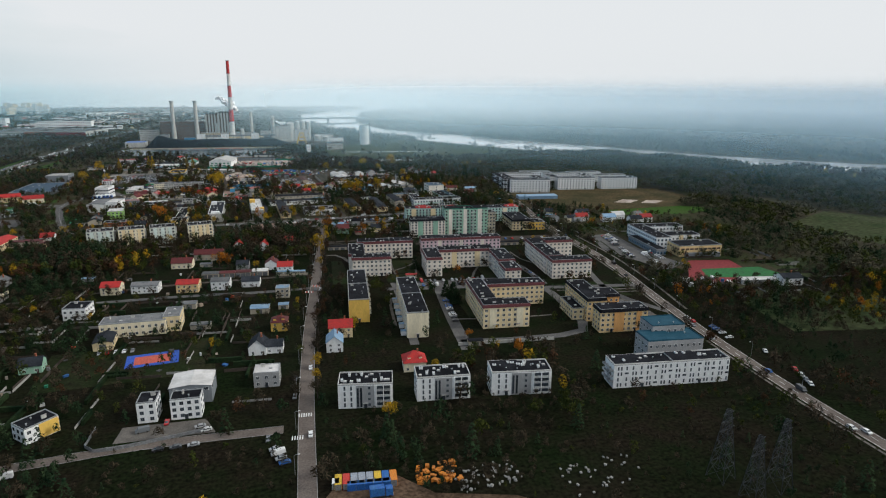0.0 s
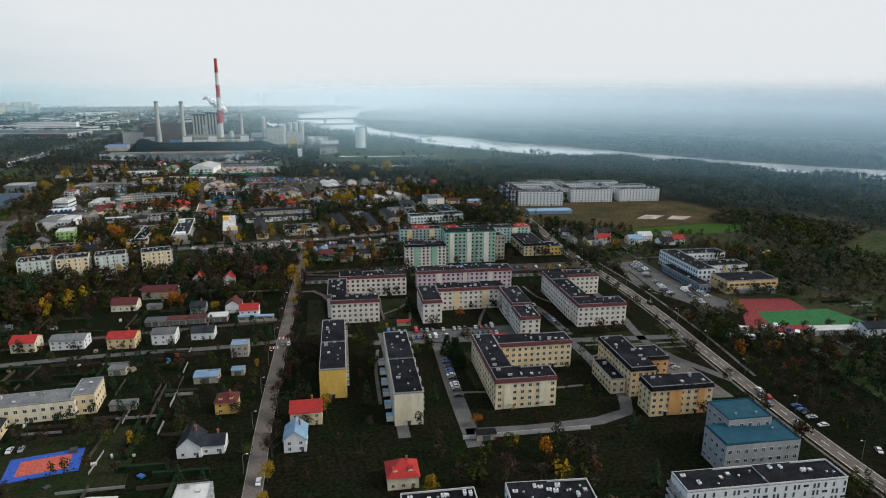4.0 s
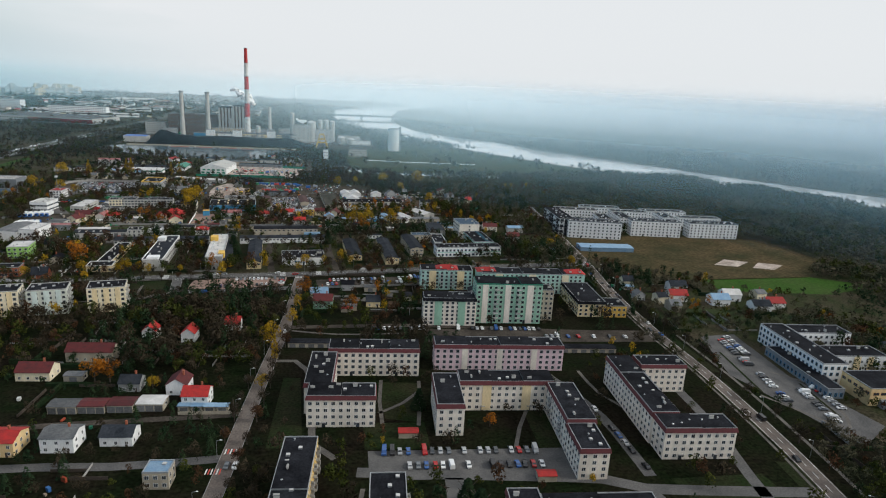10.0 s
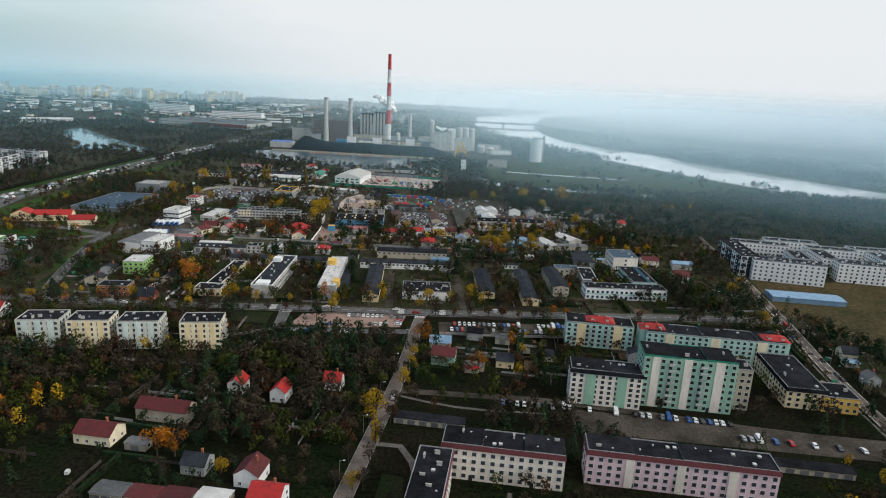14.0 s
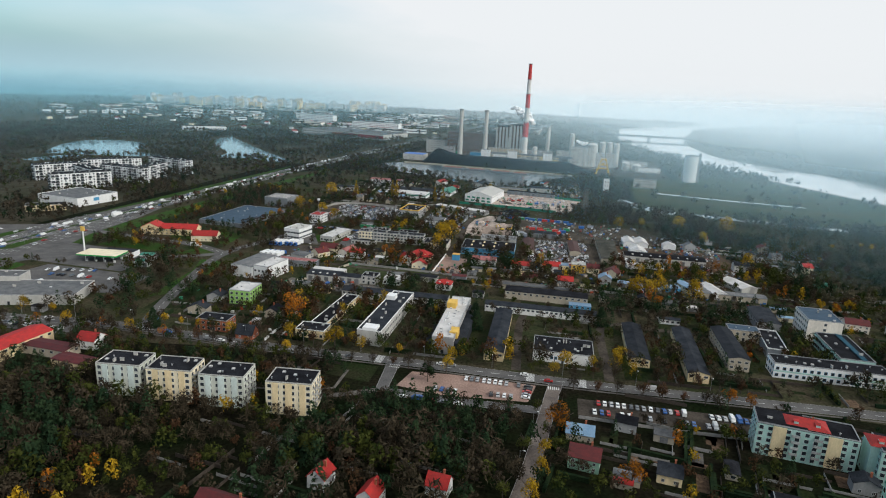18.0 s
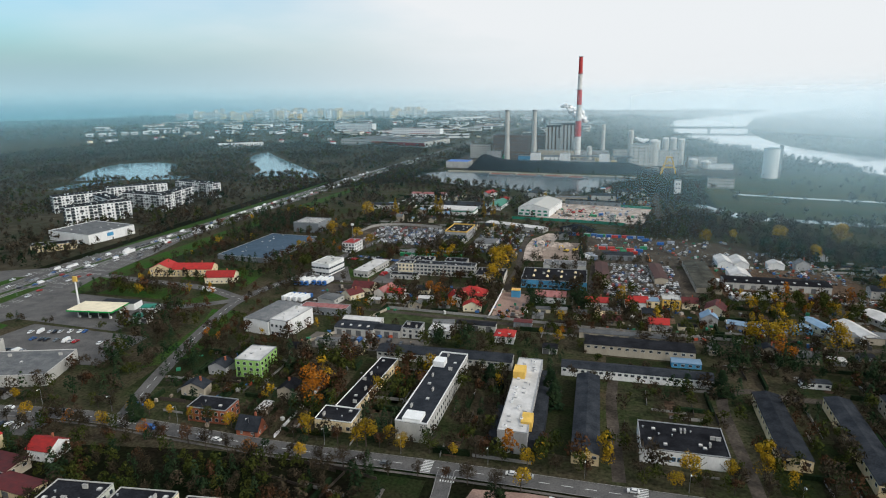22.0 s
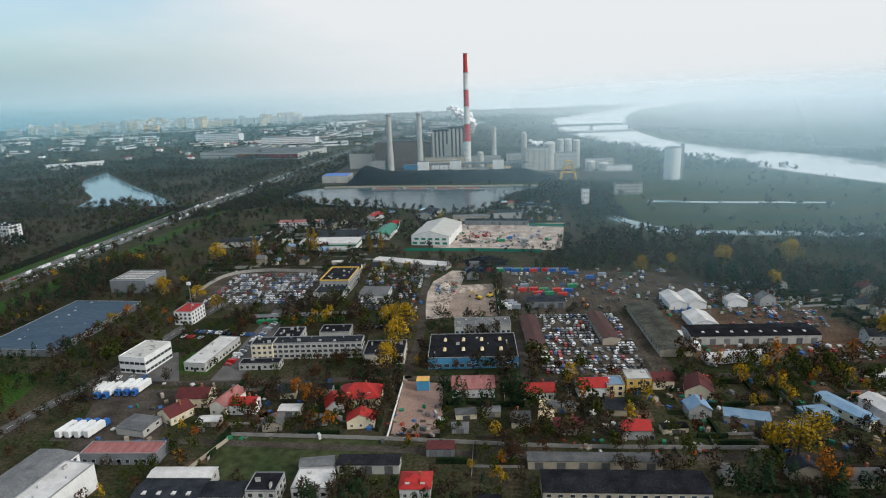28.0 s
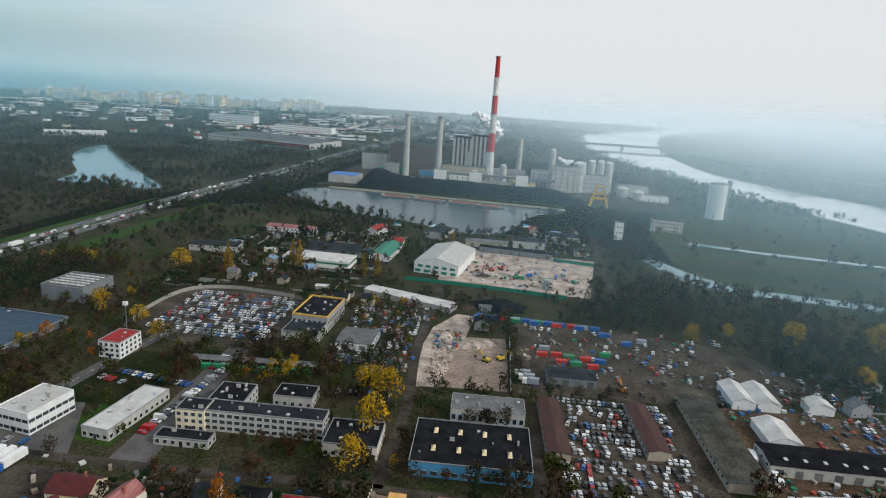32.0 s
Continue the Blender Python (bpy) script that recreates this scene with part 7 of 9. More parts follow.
for line, off, n, sd in ((EXPRESS[1:6], 6, 48, 1), (EXPRESS[1:6], 9.5, 34, 1), (EXPRESS[1:6], -6, 42, -1), (EXPRESS[1:6], -9.5, 34, -1), (AVENUE[:10], 1.8, 9, 1), (AVENUE[:10], -1.8, 8, -1), (EW[1:8], 2, 8, 1), (EW[1:8], -2, 8, -1), (STREET[1:9], 1.6, 3, 1)):
    path = smooth(line, 6)
    L_ = sides(path, off)
    for k in sorted(rnd.sample(range(len(L_) - 1), min(n, len(L_) - 1))):
        d = L_[k + 1] - L_[k]
        car(L_[k].x, L_[k].y, math.degrees(math.atan2(d.y, d.x)) + 90 + 90 * sd, "van" if rnd.random() < 0.2 else "car", 0.1)

PAINTS = [material("plain_car_paint", c, c, 0.5, 0.35, grain=0.02, spec=0.5) for c in ((0.68, 0.68, 0.68), (0.03, 0.03, 0.033), (0.22, 0.23, 0.24), (0.6, 0.61, 0.62), (0.05, 0.12, 0.3), (0.3, 0.03, 0.025), (0.1, 0.105, 0.11), (0.4, 0.41, 0.42))]
s = Shape()
for x, y, rot, kind, z in FAR_CARS:
    me, c, q, k = CARS[kind][3], math.cos(radians(rot)), math.sin(radians(rot)), len(s.v)
    s.v += [(x + v.co.x * c - v.co.y * q, y + v.co.x * q + v.co.y * c, z + v.co.z) for v in me.vertices]
    tone = 0 if kind == "van" else rnd.choice((0, 0, 1, 2, 3, 4, 5, 6, 7, 3))
    for p in me.polygons:
        s.f.append(tuple(k + i for i in p.vertices))
        s.m.append((tone, 8, 9)[p.material_index])
tagged(part("traffic", s, PAINTS + ["rubber", "glass"]), "dense traffic of cars and vans on the expressway", "traffic", kind="stuff")

# scrapped cars stand in dense rows, one joined heap of pieces for each yard
def scrap_cars(name, boxes, seed, label):
    r = random.Random(seed)
    s = Shape()
    for x0, x1, y0, y1, fill in boxes:
        y, row = y0, 0
        while y < y1:
            x = x0 + r.uniform(0, 2)
            tilt = r.uniform(-0.15, 0.15)
            while x < x1:
                if r.random() < fill * (0.6 + 0.9 * abs(noise.noise(Vector((x * 0.07, y * 0.07, seed))) + 0.25)) and free(x, y):
                    a = radians(90 + r.uniform(-22, 22)) + tilt
                    c, q, z = math.cos(a), math.sin(a), 0
                    l, w = r.uniform(3.7, 4.5), 1.65
                    tone = r.choice((0, 1, 1, 1, 2, 2, 3, 0, 4, 5, 6, 6, 6, 7, 1, 2, 3, 7))
                    def put(u, v):
                        return (x + u * c - v * q, y + u * q + v * c)
                    s.prism([put(-l / 2, -w / 2), put(l / 2, -w / 2), put(l / 2, w / 2), put(-l / 2, w / 2)], z + 0.25, z + 0.85, tone)
                    s.prism([put(-l * 0.28, -w * 0.42), put(l * 0.3, -w * 0.42), put(l * 0.26, w * 0.42), put(-l * 0.24, w * 0.42)], z + 0.85, z + 1.35, 9, tone)
                x += r.uniform(2.0, 2.7) if r.random() < 0.92 else r.uniform(4, 7)
            row += 1
            y += 4.5 if row % 2 else 6.6
    return tagged(part(name, s, PAINTS + ["rubber", "glass"]), label, "scrap cars", kind="stuff")


YARDS = taken.copy()
for poly in ([(-185, 990), (-178, 1062), (-100, 1066), (-78, 985), (-130, 970)], [(60, 872), (62, 948), (122, 950), (125, 868)], [(44, 955), (44, 1060), (175, 1040), (210, 985), (140, 960)], [(140, 885), (140, 965), (235, 960), (245, 880)], [(-14, 1120), (-16, 1232), (118, 1225), (100, 1115)]):
    box_ = [min(p[0] for p in poly), max(p[0] for p in poly), min(p[1] for p in poly), max(p[1] for p in poly)]
    taken[int((box_[0] - GX) / CELL):int((box_[1] - GX) / CELL), int((box_[2] - GY) / CELL):int((box_[3] - GY) / CELL)] = False
for x, y, w, d in SOLID:
    mark(x, y, w, d, 0, 0.5)
scrap_cars("scrapped_cars", ((-168, -98, 988, 1056, 0.9),), 1, "scrapped cars packed over a bare yard")
scrap_cars("scrapped_cars", ((60, 112, 874, 952, 0.92),), 2, "scrapped blue and grey cars packed over a yard")
scrap_cars("scrapped_cars", ((50, 170, 966, 1046, 0.12), (142, 235, 880, 902, 0.3), (176, 236, 930, 1016, 0.26)), 3, "lorries, bins and scrap scattered over yards")
scrap_cars("scrapped_cars", ((-58, -14, 972, 1060, 0.7),), 7, "dismantled vehicles standing in a works yard")
scrap_cars("scrap_heap", ((10, 96, 1130, 1215, 0.1), (2, 38, 990, 1020, 0.2)), 4, "machines and scrap scattered over a works yard")
taken |= YARDS

# ---- smaller things ----
def excavator(x, y, rot, paint, label):
    """A tracked digger with cab, boom, arm and bucket."""
    t = thing("excavator", x, y, 0.04, rot, label, "excavator", "diggers in the yards")
    for v in (-1.2, 1.2):
        part("track", Shape().prism([(-2.1, v - 0.3), (2.1, v - 0.3), (2.1, v + 0.3), (-2.1, v + 0.3)], 0, 0.9), "rubber", t)
    part("body", Shape().box(-2.2, 1.6, -1.4, 1.4, 1.0, 2.2), paint, t)
    part("cab", Shape().box(0.2, 1.6, 0.1, 1.4, 2.2, 3.3), "glass", t, "dark glazed cab")
    part("boom", Shape().beam((1.4, -0.4, 1.8), (4.4, -0.4, 5.2), 0.28).beam((4.4, -0.4, 5.2), (7.0, -0.4, 4.2), 0.22), paint, t)
    part("arm", Shape().beam((7.0, -0.4, 4.3), (7.4, -0.4, 1.4), 0.18), paint, t)
    part("bucket", Shape().prism([(6.8, -0.9), (7.8, -0.9), (7.8, 0.1), (6.8, 0.1)], 0.5, 1.5), "darksteel", t)


# steel lattice pylons in the scrub
def pylon(x, y, h, rot):
    t = thing("pylon", x, y, 0, rot, "dark steel lattice power pylon in scrub", "pylon", "lattice pylons")
    w0, w1 = h * 0.13, h * 0.022
    levels = [0, 0.22, 0.4, 0.55, 0.68, 0.8, 0.9, 1.0]
    corner = lambda k, q: (((-1, -1), (1, -1), (1, 1), (-1, 1))[k][0] * (w0 + (w1 - w0) * q), ((-1, -1), (1, -1), (1, 1), (-1, 1))[k][1] * (w0 + (w1 - w0) * q), q * h)
    for k in range(4):
        part("leg", Shape().beam(corner(k, 0), corner(k, 1), 0.09), "darksteel", t)
    for a, b in zip(levels, levels[1:]):
        s = Shape()
        for k in range(4):
            j = (k + 1) % 4
            s.beam(corner(k, a), corner(j, b), 0.045).beam(corner(j, a), corner(k, b), 0.045).beam(corner(k, b), corner(j, b), 0.05)
        part("lattice", s, "darksteel", t)
    for q, l_ in ((0.72, 4.2), (0.84, 3.6), (0.95, 2.8)):
        s = Shape()
        for sg in (-1, 1):
            s.beam((0, 0, q * h + 0.8), (sg * l_, 0, q * h), 0.07).beam((0, 0, q * h - 0.4), (sg * l_, 0, q * h), 0.07)
        part("cross_arm", s, "darksteel", t)
    mark(x, y, 8, 8)


pylon(157.8, 152, 27, 12)
pylon(159.3, 139, 24, 12)
pylon(172.6, 141, 26.5, 12)


def container(x, y, rot, mat, label, l=6.1, z=0.05):
    t = thing("container", x, y, z, rot, label, "container", "steel containers")
    s = Shape().box(-l / 2, l / 2, -1.2, 1.2, 0, 2.5)
    part("shell", s, mat, t)
    r = Shape()
    n = int(l / 0.5)
    for i in range(n):
        u = -l / 2 + 0.3 + i * 0.5
        r.box(u, u + 0.22, -1.25, 1.25, 0.15, 2.35)
    part("ribs", r, mat, t)
    part("door", Shape().box(-l / 2 - 0.04, -l / 2, -1.1, 1.1, 0.1, 2.4), "steel", t)
    mark(x, y, l, 2.5, rot)


BLUEP = material("container_blue", (0.02, 0.1, 0.38), (0.03, 0.12, 0.3), 0.4, 0.5)
ORANGEP = material("container_orange", (0.6, 0.2, 0.02), (0.5, 0.18, 0.03), 0.4, 0.5)
YELLOWP = material("container_yellow", (0.62, 0.4, 0.03), (0.5, 0.34, 0.04), 0.4, 0.5)
REDP = material("container_red", (0.5, 0.04, 0.03), (0.4, 0.04, 0.03), 0.4, 0.5)
GREENP = material("container_green", (0.02, 0.24, 0.1), (0.03, 0.2, 0.09), 0.4, 0.5)
GREYP = material("container_grey", (0.3, 0.33, 0.38), (0.24, 0.26, 0.3), 0.4, 0.5)
for i, (m_, lab) in enumerate(((YELLOWP, "yellow steel container on bare earth"), (REDP, "red steel container on bare earth"), (GREYP, "grey-blue steel container on bare earth"), (GREYP, "grey-blue steel container on bare earth"), (GREYP, "grey-blue steel container on bare earth"), (YELLOWP, "yellow steel container on bare earth"), (BLUEP, "blue steel container on bare earth"), (ORANGEP, "orange steel container on bare earth"))):
    container(27 + i * 2.7, 190.5 - 0.5 * i, 80, m_, lab)
for i in range(5):
    container(31 + i * 3.0, 187.0 - 0.5 * i, -10, BLUEP, "dark blue steel container on bare earth", 2.9)
container(26, 190, 80, "white", "white cabin container beside the scrapyard", 3)
for x, y, r, m_ in ((58, 1003, 6, REDP), (66, 1004, 4, REDP), (73, 1002, 0, GREENP), (82, 1001, 3, REDP), (90, 1000, -4, BLUEP), (68, 995, 8, REDP), (76, 994, 4, GREENP), (85, 992, 2, REDP), (60, 1012, 0, GREYP), (94, 1010, 6, GREENP), (20, 1052, -3, BLUEP), (30, 1053, 2, BLUEP), (44, 1052, -4, GREENP), (56, 1051, 3, BLUEP), (70, 1050, 4, REDP), (84, 1049, -2, BLUEP), (110, 1030, 12, BLUEP), (120, 1036, 4, GREYP), (98, 1041, 0, BLUEP)):
    container(x, y, r, m_, "rusty coloured skip container in a haulage yard")


for x, y, r, m_, lab in ((26, 1166, 200, REDP, "red tracked digger in a works yard"), (34, 1172, 320, REDP, "red tracked digger in a works yard"), (46, 1150, 80, GREENP, "green tracked digger in a works yard"), (27, 988, 150, YELLOWP, "yellow tracked digger beside a rubble heap"), (35, 992, 40, YELLOWP, "yellow tracked digger beside a rubble heap"), (96, 968, 100, ORANGEP, "orange tracked digger in a haulage yard"), (196, 836, 130, ORANGEP, "orange tracked digger among garden sheds")):
    excavator(x, y, r, m_, lab)
for i in range(11):
    container(22 + i * 7.2, 1056 - 0.6 * i, -3 + (i % 3) * 2, (BLUEP, BLUEP, REDP, GREYP, BLUEP, GREENP)[i % 6], "dark steel container in a long row")
for i in range(7):
    container(50 + i * 7, 1150 + 9 * (i % 3), 20 * i, (GREENP, BLUEP, GREYP)[i % 3], "steel skip in a gravel works yard", 5)
hall(47, 1226, 66, 9, -8, 5, "greybox", "tar", "long open store with a dark flat roof", 0.3, doors=8, name="warehouse", category="warehouse")
hall(158, 886, 31, 7, 9, 3.4, "white", "whiteroof", "long low white storage tent", 1.0, doors=0, name="storage_tent", category="tent")
stack = thing("timber_stack", 56.5, 834, 0, -8, "broad stack of pale yellow boards", "timber stack")
for i in range(5):
    part("board_layer", Shape().box(-3.6 + 0.1 * i, 3.6 - 0.08 * i, -7.5, 7.5, i * 0.5, i * 0.5 + 0.42), "creamY", stack)
mark(56.5, 834, 8, 16)


def lorry(x, y, rot, cab, box, label, l=13.0):
    t = thing("lorry", x, y, 0.05, rot, label, "lorry", "parked lorries")
    part("trailer", Shape().box(-l / 2, l / 2 - 3, -1.25, 1.25, 1.0, 3.9), box, t)
    part("chassis", Shape().box(-l / 2, l / 2, -0.9, 0.9, 0.6, 1.0), "steel", t)
    c = part("cab", Shape().prism([(l / 2 - 2.6, -1.2), (l / 2 - 0.2, -1.2), (l / 2 - 0.2, 1.2), (l / 2 - 2.6, 1.2)], 0.6, 3.3), cab, t)
    part("windscreen", Shape().box(l / 2 - 0.2, l / 2 - 0.14, -1.0, 1.0, 1.9, 2.9), "glass", c)
    for u in (-l / 2 + 1.5, -l / 2 + 2.8, l / 2 - 3.4, l / 2 - 1.2):
        for v in (-1.05, 1.05):
            part("wheel", Shape().box(u - 0.45, u + 0.45, v - 0.18, v + 0.18, 0, 0.95), "rubber", t)


for i in range(3):
    lorry(-164 + i * 4.2, 855, -98, BLUEP, "white", "white trailer lorry with a blue cab")
    lorry(-151 + i * 4.2, 858, -98, BLUEP, "white", "white trailer lorry with a blue cab")
for i in range(4):
    lorry(-155 + i * 4.3, 820, 78, BLUEP, "white", "white trailer lorry with a blue cab")
for i in range(3):
    lorry(46 + 2 * i, 974 - 4.2 * i, 176, "white", GREYP, "white lorry with a grey mixer drum body", 8.5)
lorry(140, 915, 80, "white", "white", "white box lorry beside a long shed", 9)
lorry(144, 900, 84, "white", "white", "white box lorry beside a long shed", 9)
for x, y, r in ((-358, 905, 88), (-352, 1120, 88), (-347, 1010, 268), (-330, 1290, 87)):
    lorry(x, y, r, "white", "white", "white lorry on the expressway")
lorry(40, 180, -6, BLUEP, BLUEP, "bright blue tipper lorry in the scrapyard", 8)
lorry(-220, 822, 10, "white", "white", "white tanker lorry near the roundabout", 9)

# fences and walls
def fence(name, pts, h, mat, label, step=3.0, solid=True):
    t = thing(name, pts[0][0], pts[0][1], 0, 0, label, "fence")
    line = smooth([(x - pts[0][0], y - pts[0][1]) for x, y in pts], step)
    for a, b in zip(line, line[1:]):
        d = (b - a)
        part("fence_panel", Shape().box(0, d.length - 0.05, -0.06, 0.06, 0.05, h), mat, t, at=Matrix.Translation(a) @ Matrix.Rotation(math.atan2(d.y, d.x), 4, "Z"))


fence("fence", [(-39, 1122), (20, 1117), (82, 1108)], 3, "greenroof", "long dark green sheet fence", 6)
fence("fence", [(80, 1214), (116, 1206)], 3, "greenroof", "short dark green sheet fence", 6)
fence("fence", [(-178, 985), (-182, 1018), (-176, 1054), (-150, 1066), (-104, 1060)], 2.6, "concrete", "curved pale concrete wall round a scrapyard", 5)
fence("fence", [(40, 952), (40, 1024)], 3.2, "white", "white concrete wall beside a rubble yard", 5)
fence("fence", [(-76, 654), (-76, 700)], 1.8, "white", "white panel fence beside a garden", 4)
fence("fence", [(-112, 745), (-96, 770), (-80, 812)], 1.8, "beige", "weathered grey board fence", 4)
fence("fence", [(-12, 812), (-11, 868)], 2.2, "white", "white wall beside a paved yard", 4)
fence("fence", [(-80, 816), (-12, 812), (60, 806), (140, 804)], 1.8, "concrete", "grey concrete panel fence", 6)
fence("fence", [(26, 452), (48, 449)], 1.6, "beige", "pale plank garden fence", 4)
fence("fence", [(-60, 258), (-58, 240), (-16, 243)], 1.5, "steel", "thin wire garden fence", 5)
fence("fence", [(95, 613), (140, 612), (200, 614)], 1.6, "concrete", "low grey concrete panel fence", 6)

# racks and stacks of goods beside the car dealer's yard
t = thing("storage_rack", -90, 955, 0, 4, "long open rack with pale sheets", "rack")
part("rack_roof", Shape().box(-32, 32, -3, 3, 3.2, 3.4), "greyroof", t)
for i in range(14):
    part("post", Shape().box(-31 + i * 4.7, -30.7 + i * 4.7, -2.8, -2.5, 0, 3.2), "steel", t)
for i in range(10):
    container(-112 + i * 5.6, 948 + 0.4 * i, 4, GREENP, "dark green waste skip in a row", 4.6)
mark(-90, 955, 66, 8, 4)


def clutter(name, x0, x1, y0, y1, n, mat, label, smin=0.6, smax=2.6, hmax=2.0, seed=1):
    r = random.Random(seed)
    s = Shape()
    for i in range(n):
        x, y, a = r.uniform(x0, x1), r.uniform(y0, y1), r.uniform(0, math.pi)
        w, d, h = r.uniform(smin, smax), r.uniform(smin, smax), r.uniform(0.3, hmax)
        c, q = math.cos(a), math.sin(a)
        s.prism([(x + u * c - v * q, y + u * q + v * c) for u, v in ((-w / 2, -d / 2), (w / 2, -d / 2), (w / 2, d / 2), (-w / 2, d / 2))], 0, h)
    return tagged(part(name, s, mat), label, "clutter", kind="stuff")


PALLET = palette("mixed_goods", [(0.5, 0.5, 0.48), (0.1, 0.08, 0.06), (0.25, 0.2, 0.15), (0.04, 0.12, 0.3), (0.03, 0.18, 0.1), (0.3, 0.06, 0.03), (0.6, 0.6, 0.58), (0.06, 0.06, 0.06), (0.35, 0.3, 0.25), (0.14, 0.14, 0.14)], 0.7, key="Island", spec=0.2)
for i, (x0, x1, y0, y1, n) in enumerate(((6, 60, 1140, 1190, 50), (46, 170, 985, 1056, 90), (142, 238, 882, 905, 60), (142, 236, 944, 988, 110), (60, 122, 800, 868, 120), (-140, -10, 810, 866, 110), (-4, 12, 1000, 1026, 60), (-60, -8, 1040, 1068, 90), (-200, -70, 1190, 1262, 150), (20, 118, 1232, 1300, 90), (-12, 10, 812, 840, 30), (-110, -40, 742, 770, 40), (130, 235, 800, 865, 120), (-60, -12, 960, 990, 70), (-300, 0, 270, 480, 130), (230, 330, 560, 640, 40), (-160, -60, 655, 740, 50), (290, 335, 325, 350, 30), (-230, 260, 1600, 1680, 260))):
    clutter("goods_pile", x0, x1, y0, y1, n, PALLET, "boxes, pallets and goods strewn about", seed=100 + i)
clutter("rubble_heap", -3, 8, 965, 1012, 90, "rubble", "broken pale concrete blocks", 0.5, 2.2, 1.6, 3)
clutter("rubble_heap", 66, 90, 172, 186, 60, "concrete", "pale broken concrete and scrap", 0.3, 1.2, 0.7, 4)
clutter("rubble_heap", 104, 134, 158, 176, 40, "concrete", "pale broken concrete and scrap", 0.3, 1.0, 0.6, 5)
clutter("rubble_heap", 54, 70, 180, 192, 40, ORANGEP, "orange machine parts on bare earth", 0.5, 2.4, 1.2, 6)


def heap(x, y, rx, ry, h, mat, label, seed):
    """An uneven cone of loose material."""
    r = random.Random(seed)
    s, n, k = Shape(), 18, 5
    ring = lambda q: [(x + math.cos(2 * math.pi * i / n) * rx * q * (1 + 0.18 * math.sin(3 * i + seed)), y + math.sin(2 * math.pi * i / n) * ry * q * (1 + 0.18 * math.cos(2 * i + seed)), h * (1 - q) ** 0.8 + (r.uniform(-0.1, 0.1) * h if q < 1 else -0.02)) for i in range(n)]
    rings = [ring(1 - j / k) for j in range(k)]
    for a, b in zip(rings, rings[1:]):
        for i in range(n):
            j = (i + 1) % n
            s.face([a[i], a[j], b[j], b[i]])
    s.face(rings[-1])
    tagged(part("heap", s, mat), label, "heap")


heap(17, 1008, 9, 6, 4, "rubble", "pale heap of crushed concrete", 1)
heap(26, 1012, 6, 5, 3, "rubble", "pale heap of crushed concrete", 2)
heap(2, 1018, 5, 7, 3, "rubble", "pale heap of crushed concrete", 3)
heap(33, 1078, 20, 13, 7, "coal", "large heap covered with black sheet", 4)
heap(12, 1074, 8, 6, 3, "earth", "heap of brown timber and soil", 5)
heap(100, 150, 10, 6, 2.5, "earth", "heap of brown soil", 6)
heap(52, 160, 7, 5, 2, "earth", "heap of brown soil", 7)
heap(20, 1150, 6, 5, 2.4, "dirt", "dark heap of scrap", 8)

# masts, lamps, tanks
m_ = thing("light_mast", -168, 972, 0, 0, "tall grey mast with a white lamp head", "mast")
part("pole", Shape().cone(0, 0, 0, 20, 0.3, 0.16, 8), "steel", m_)
part("lamp_head", Shape().box(-1.2, 1.2, -0.6, 0.6, 19.4, 21.4), "white", m_)
m_ = thing("tank", 69, 1129, 0, 0, "upright pale grey steel tank", "tank", "process tanks")
part("shell", Shape().cone(0, 0, 0, 7.5, 3, 3, 18), "metal", m_)
part("dome", Shape().cone(0, 0, 7.5, 8.4, 3.05, 1, 18), "metal", m_)


LAMP_POLE = Shape().cone(0, 0, 0, 8, 0.1, 0.06, 6).beam((0, 0, 7.9), (1.6, 0, 8.3), 0.05).data("pole", ["steel"])
LAMP_HEAD = Shape().box(1.3, 2.1, -0.16, 0.16, 8.2, 8.36).data("lamp_head", ["white"])


def street_lamp(x, y, rot):
    t = thing("street_lamp", x, y, 0, rot, "slim grey street lamp beside the road", "street lamp", "street lamps")
    part("pole", LAMP_POLE, None, t)
    part("lamp_head", LAMP_HEAD, None, t)


for line, off, step in ((STREET[2:10], -4.2, 6), (AVENUE[2:10], 5.2, 7), (EW[2:8], -6.2, 7), (EXPRESS[1:5], 16, 9)):
    pts_ = sides(smooth(line, 5), off)
    for k in range(0, len(pts_) - 1, step):
        d = pts_[k + 1] - pts_[k]
        street_lamp(pts_[k].x, pts_[k].y, math.degrees(math.atan2(d.y, d.x)) + (90 if off > 0 else -90))

# red pavilions in the estate, trailers by the pitch
for x, y, w in ((119, 419, 8), (164, 381, 7), (110, 566, 7)):
    hall(x, y, w, 4, R, 2.5, "beige", "redroof", "small bin shelter with a red roof", 0.4, doors=0, name="shelter", category="shelter")
for x, y, r in ((306, 349, -30), (318, 346, 60), (327, 346, 60), (300, 338, -30), (317, 334, -30), (330, 334, 40)):
    container(x, y, r, "white", "white caravan-like trailer on grass", 5)
hall(352, 330, 26, 7, -14, 3.4, "panel", "whiteroof", "long low shed with a white roof", 0.4, doors=3, name="shed", category="shed")
gable(372, 322, 15, 11, -10, 5.5, "white", "slate", "white house with a dark roof and terrace", 2.4, group=HOUSES, floors=2)
for x, y, rf in ((371, 548, "blueroof"), (407, 536, "redroof"), (358, 579, "slate"), (387, 556, "whiteroof"), (345, 560, "redroof"), (392, 532, "slate")):
    gable(x, y, 13, 10, R, 5, "white", rf, "white house beside the avenue fields", 3, group=HOUSES)

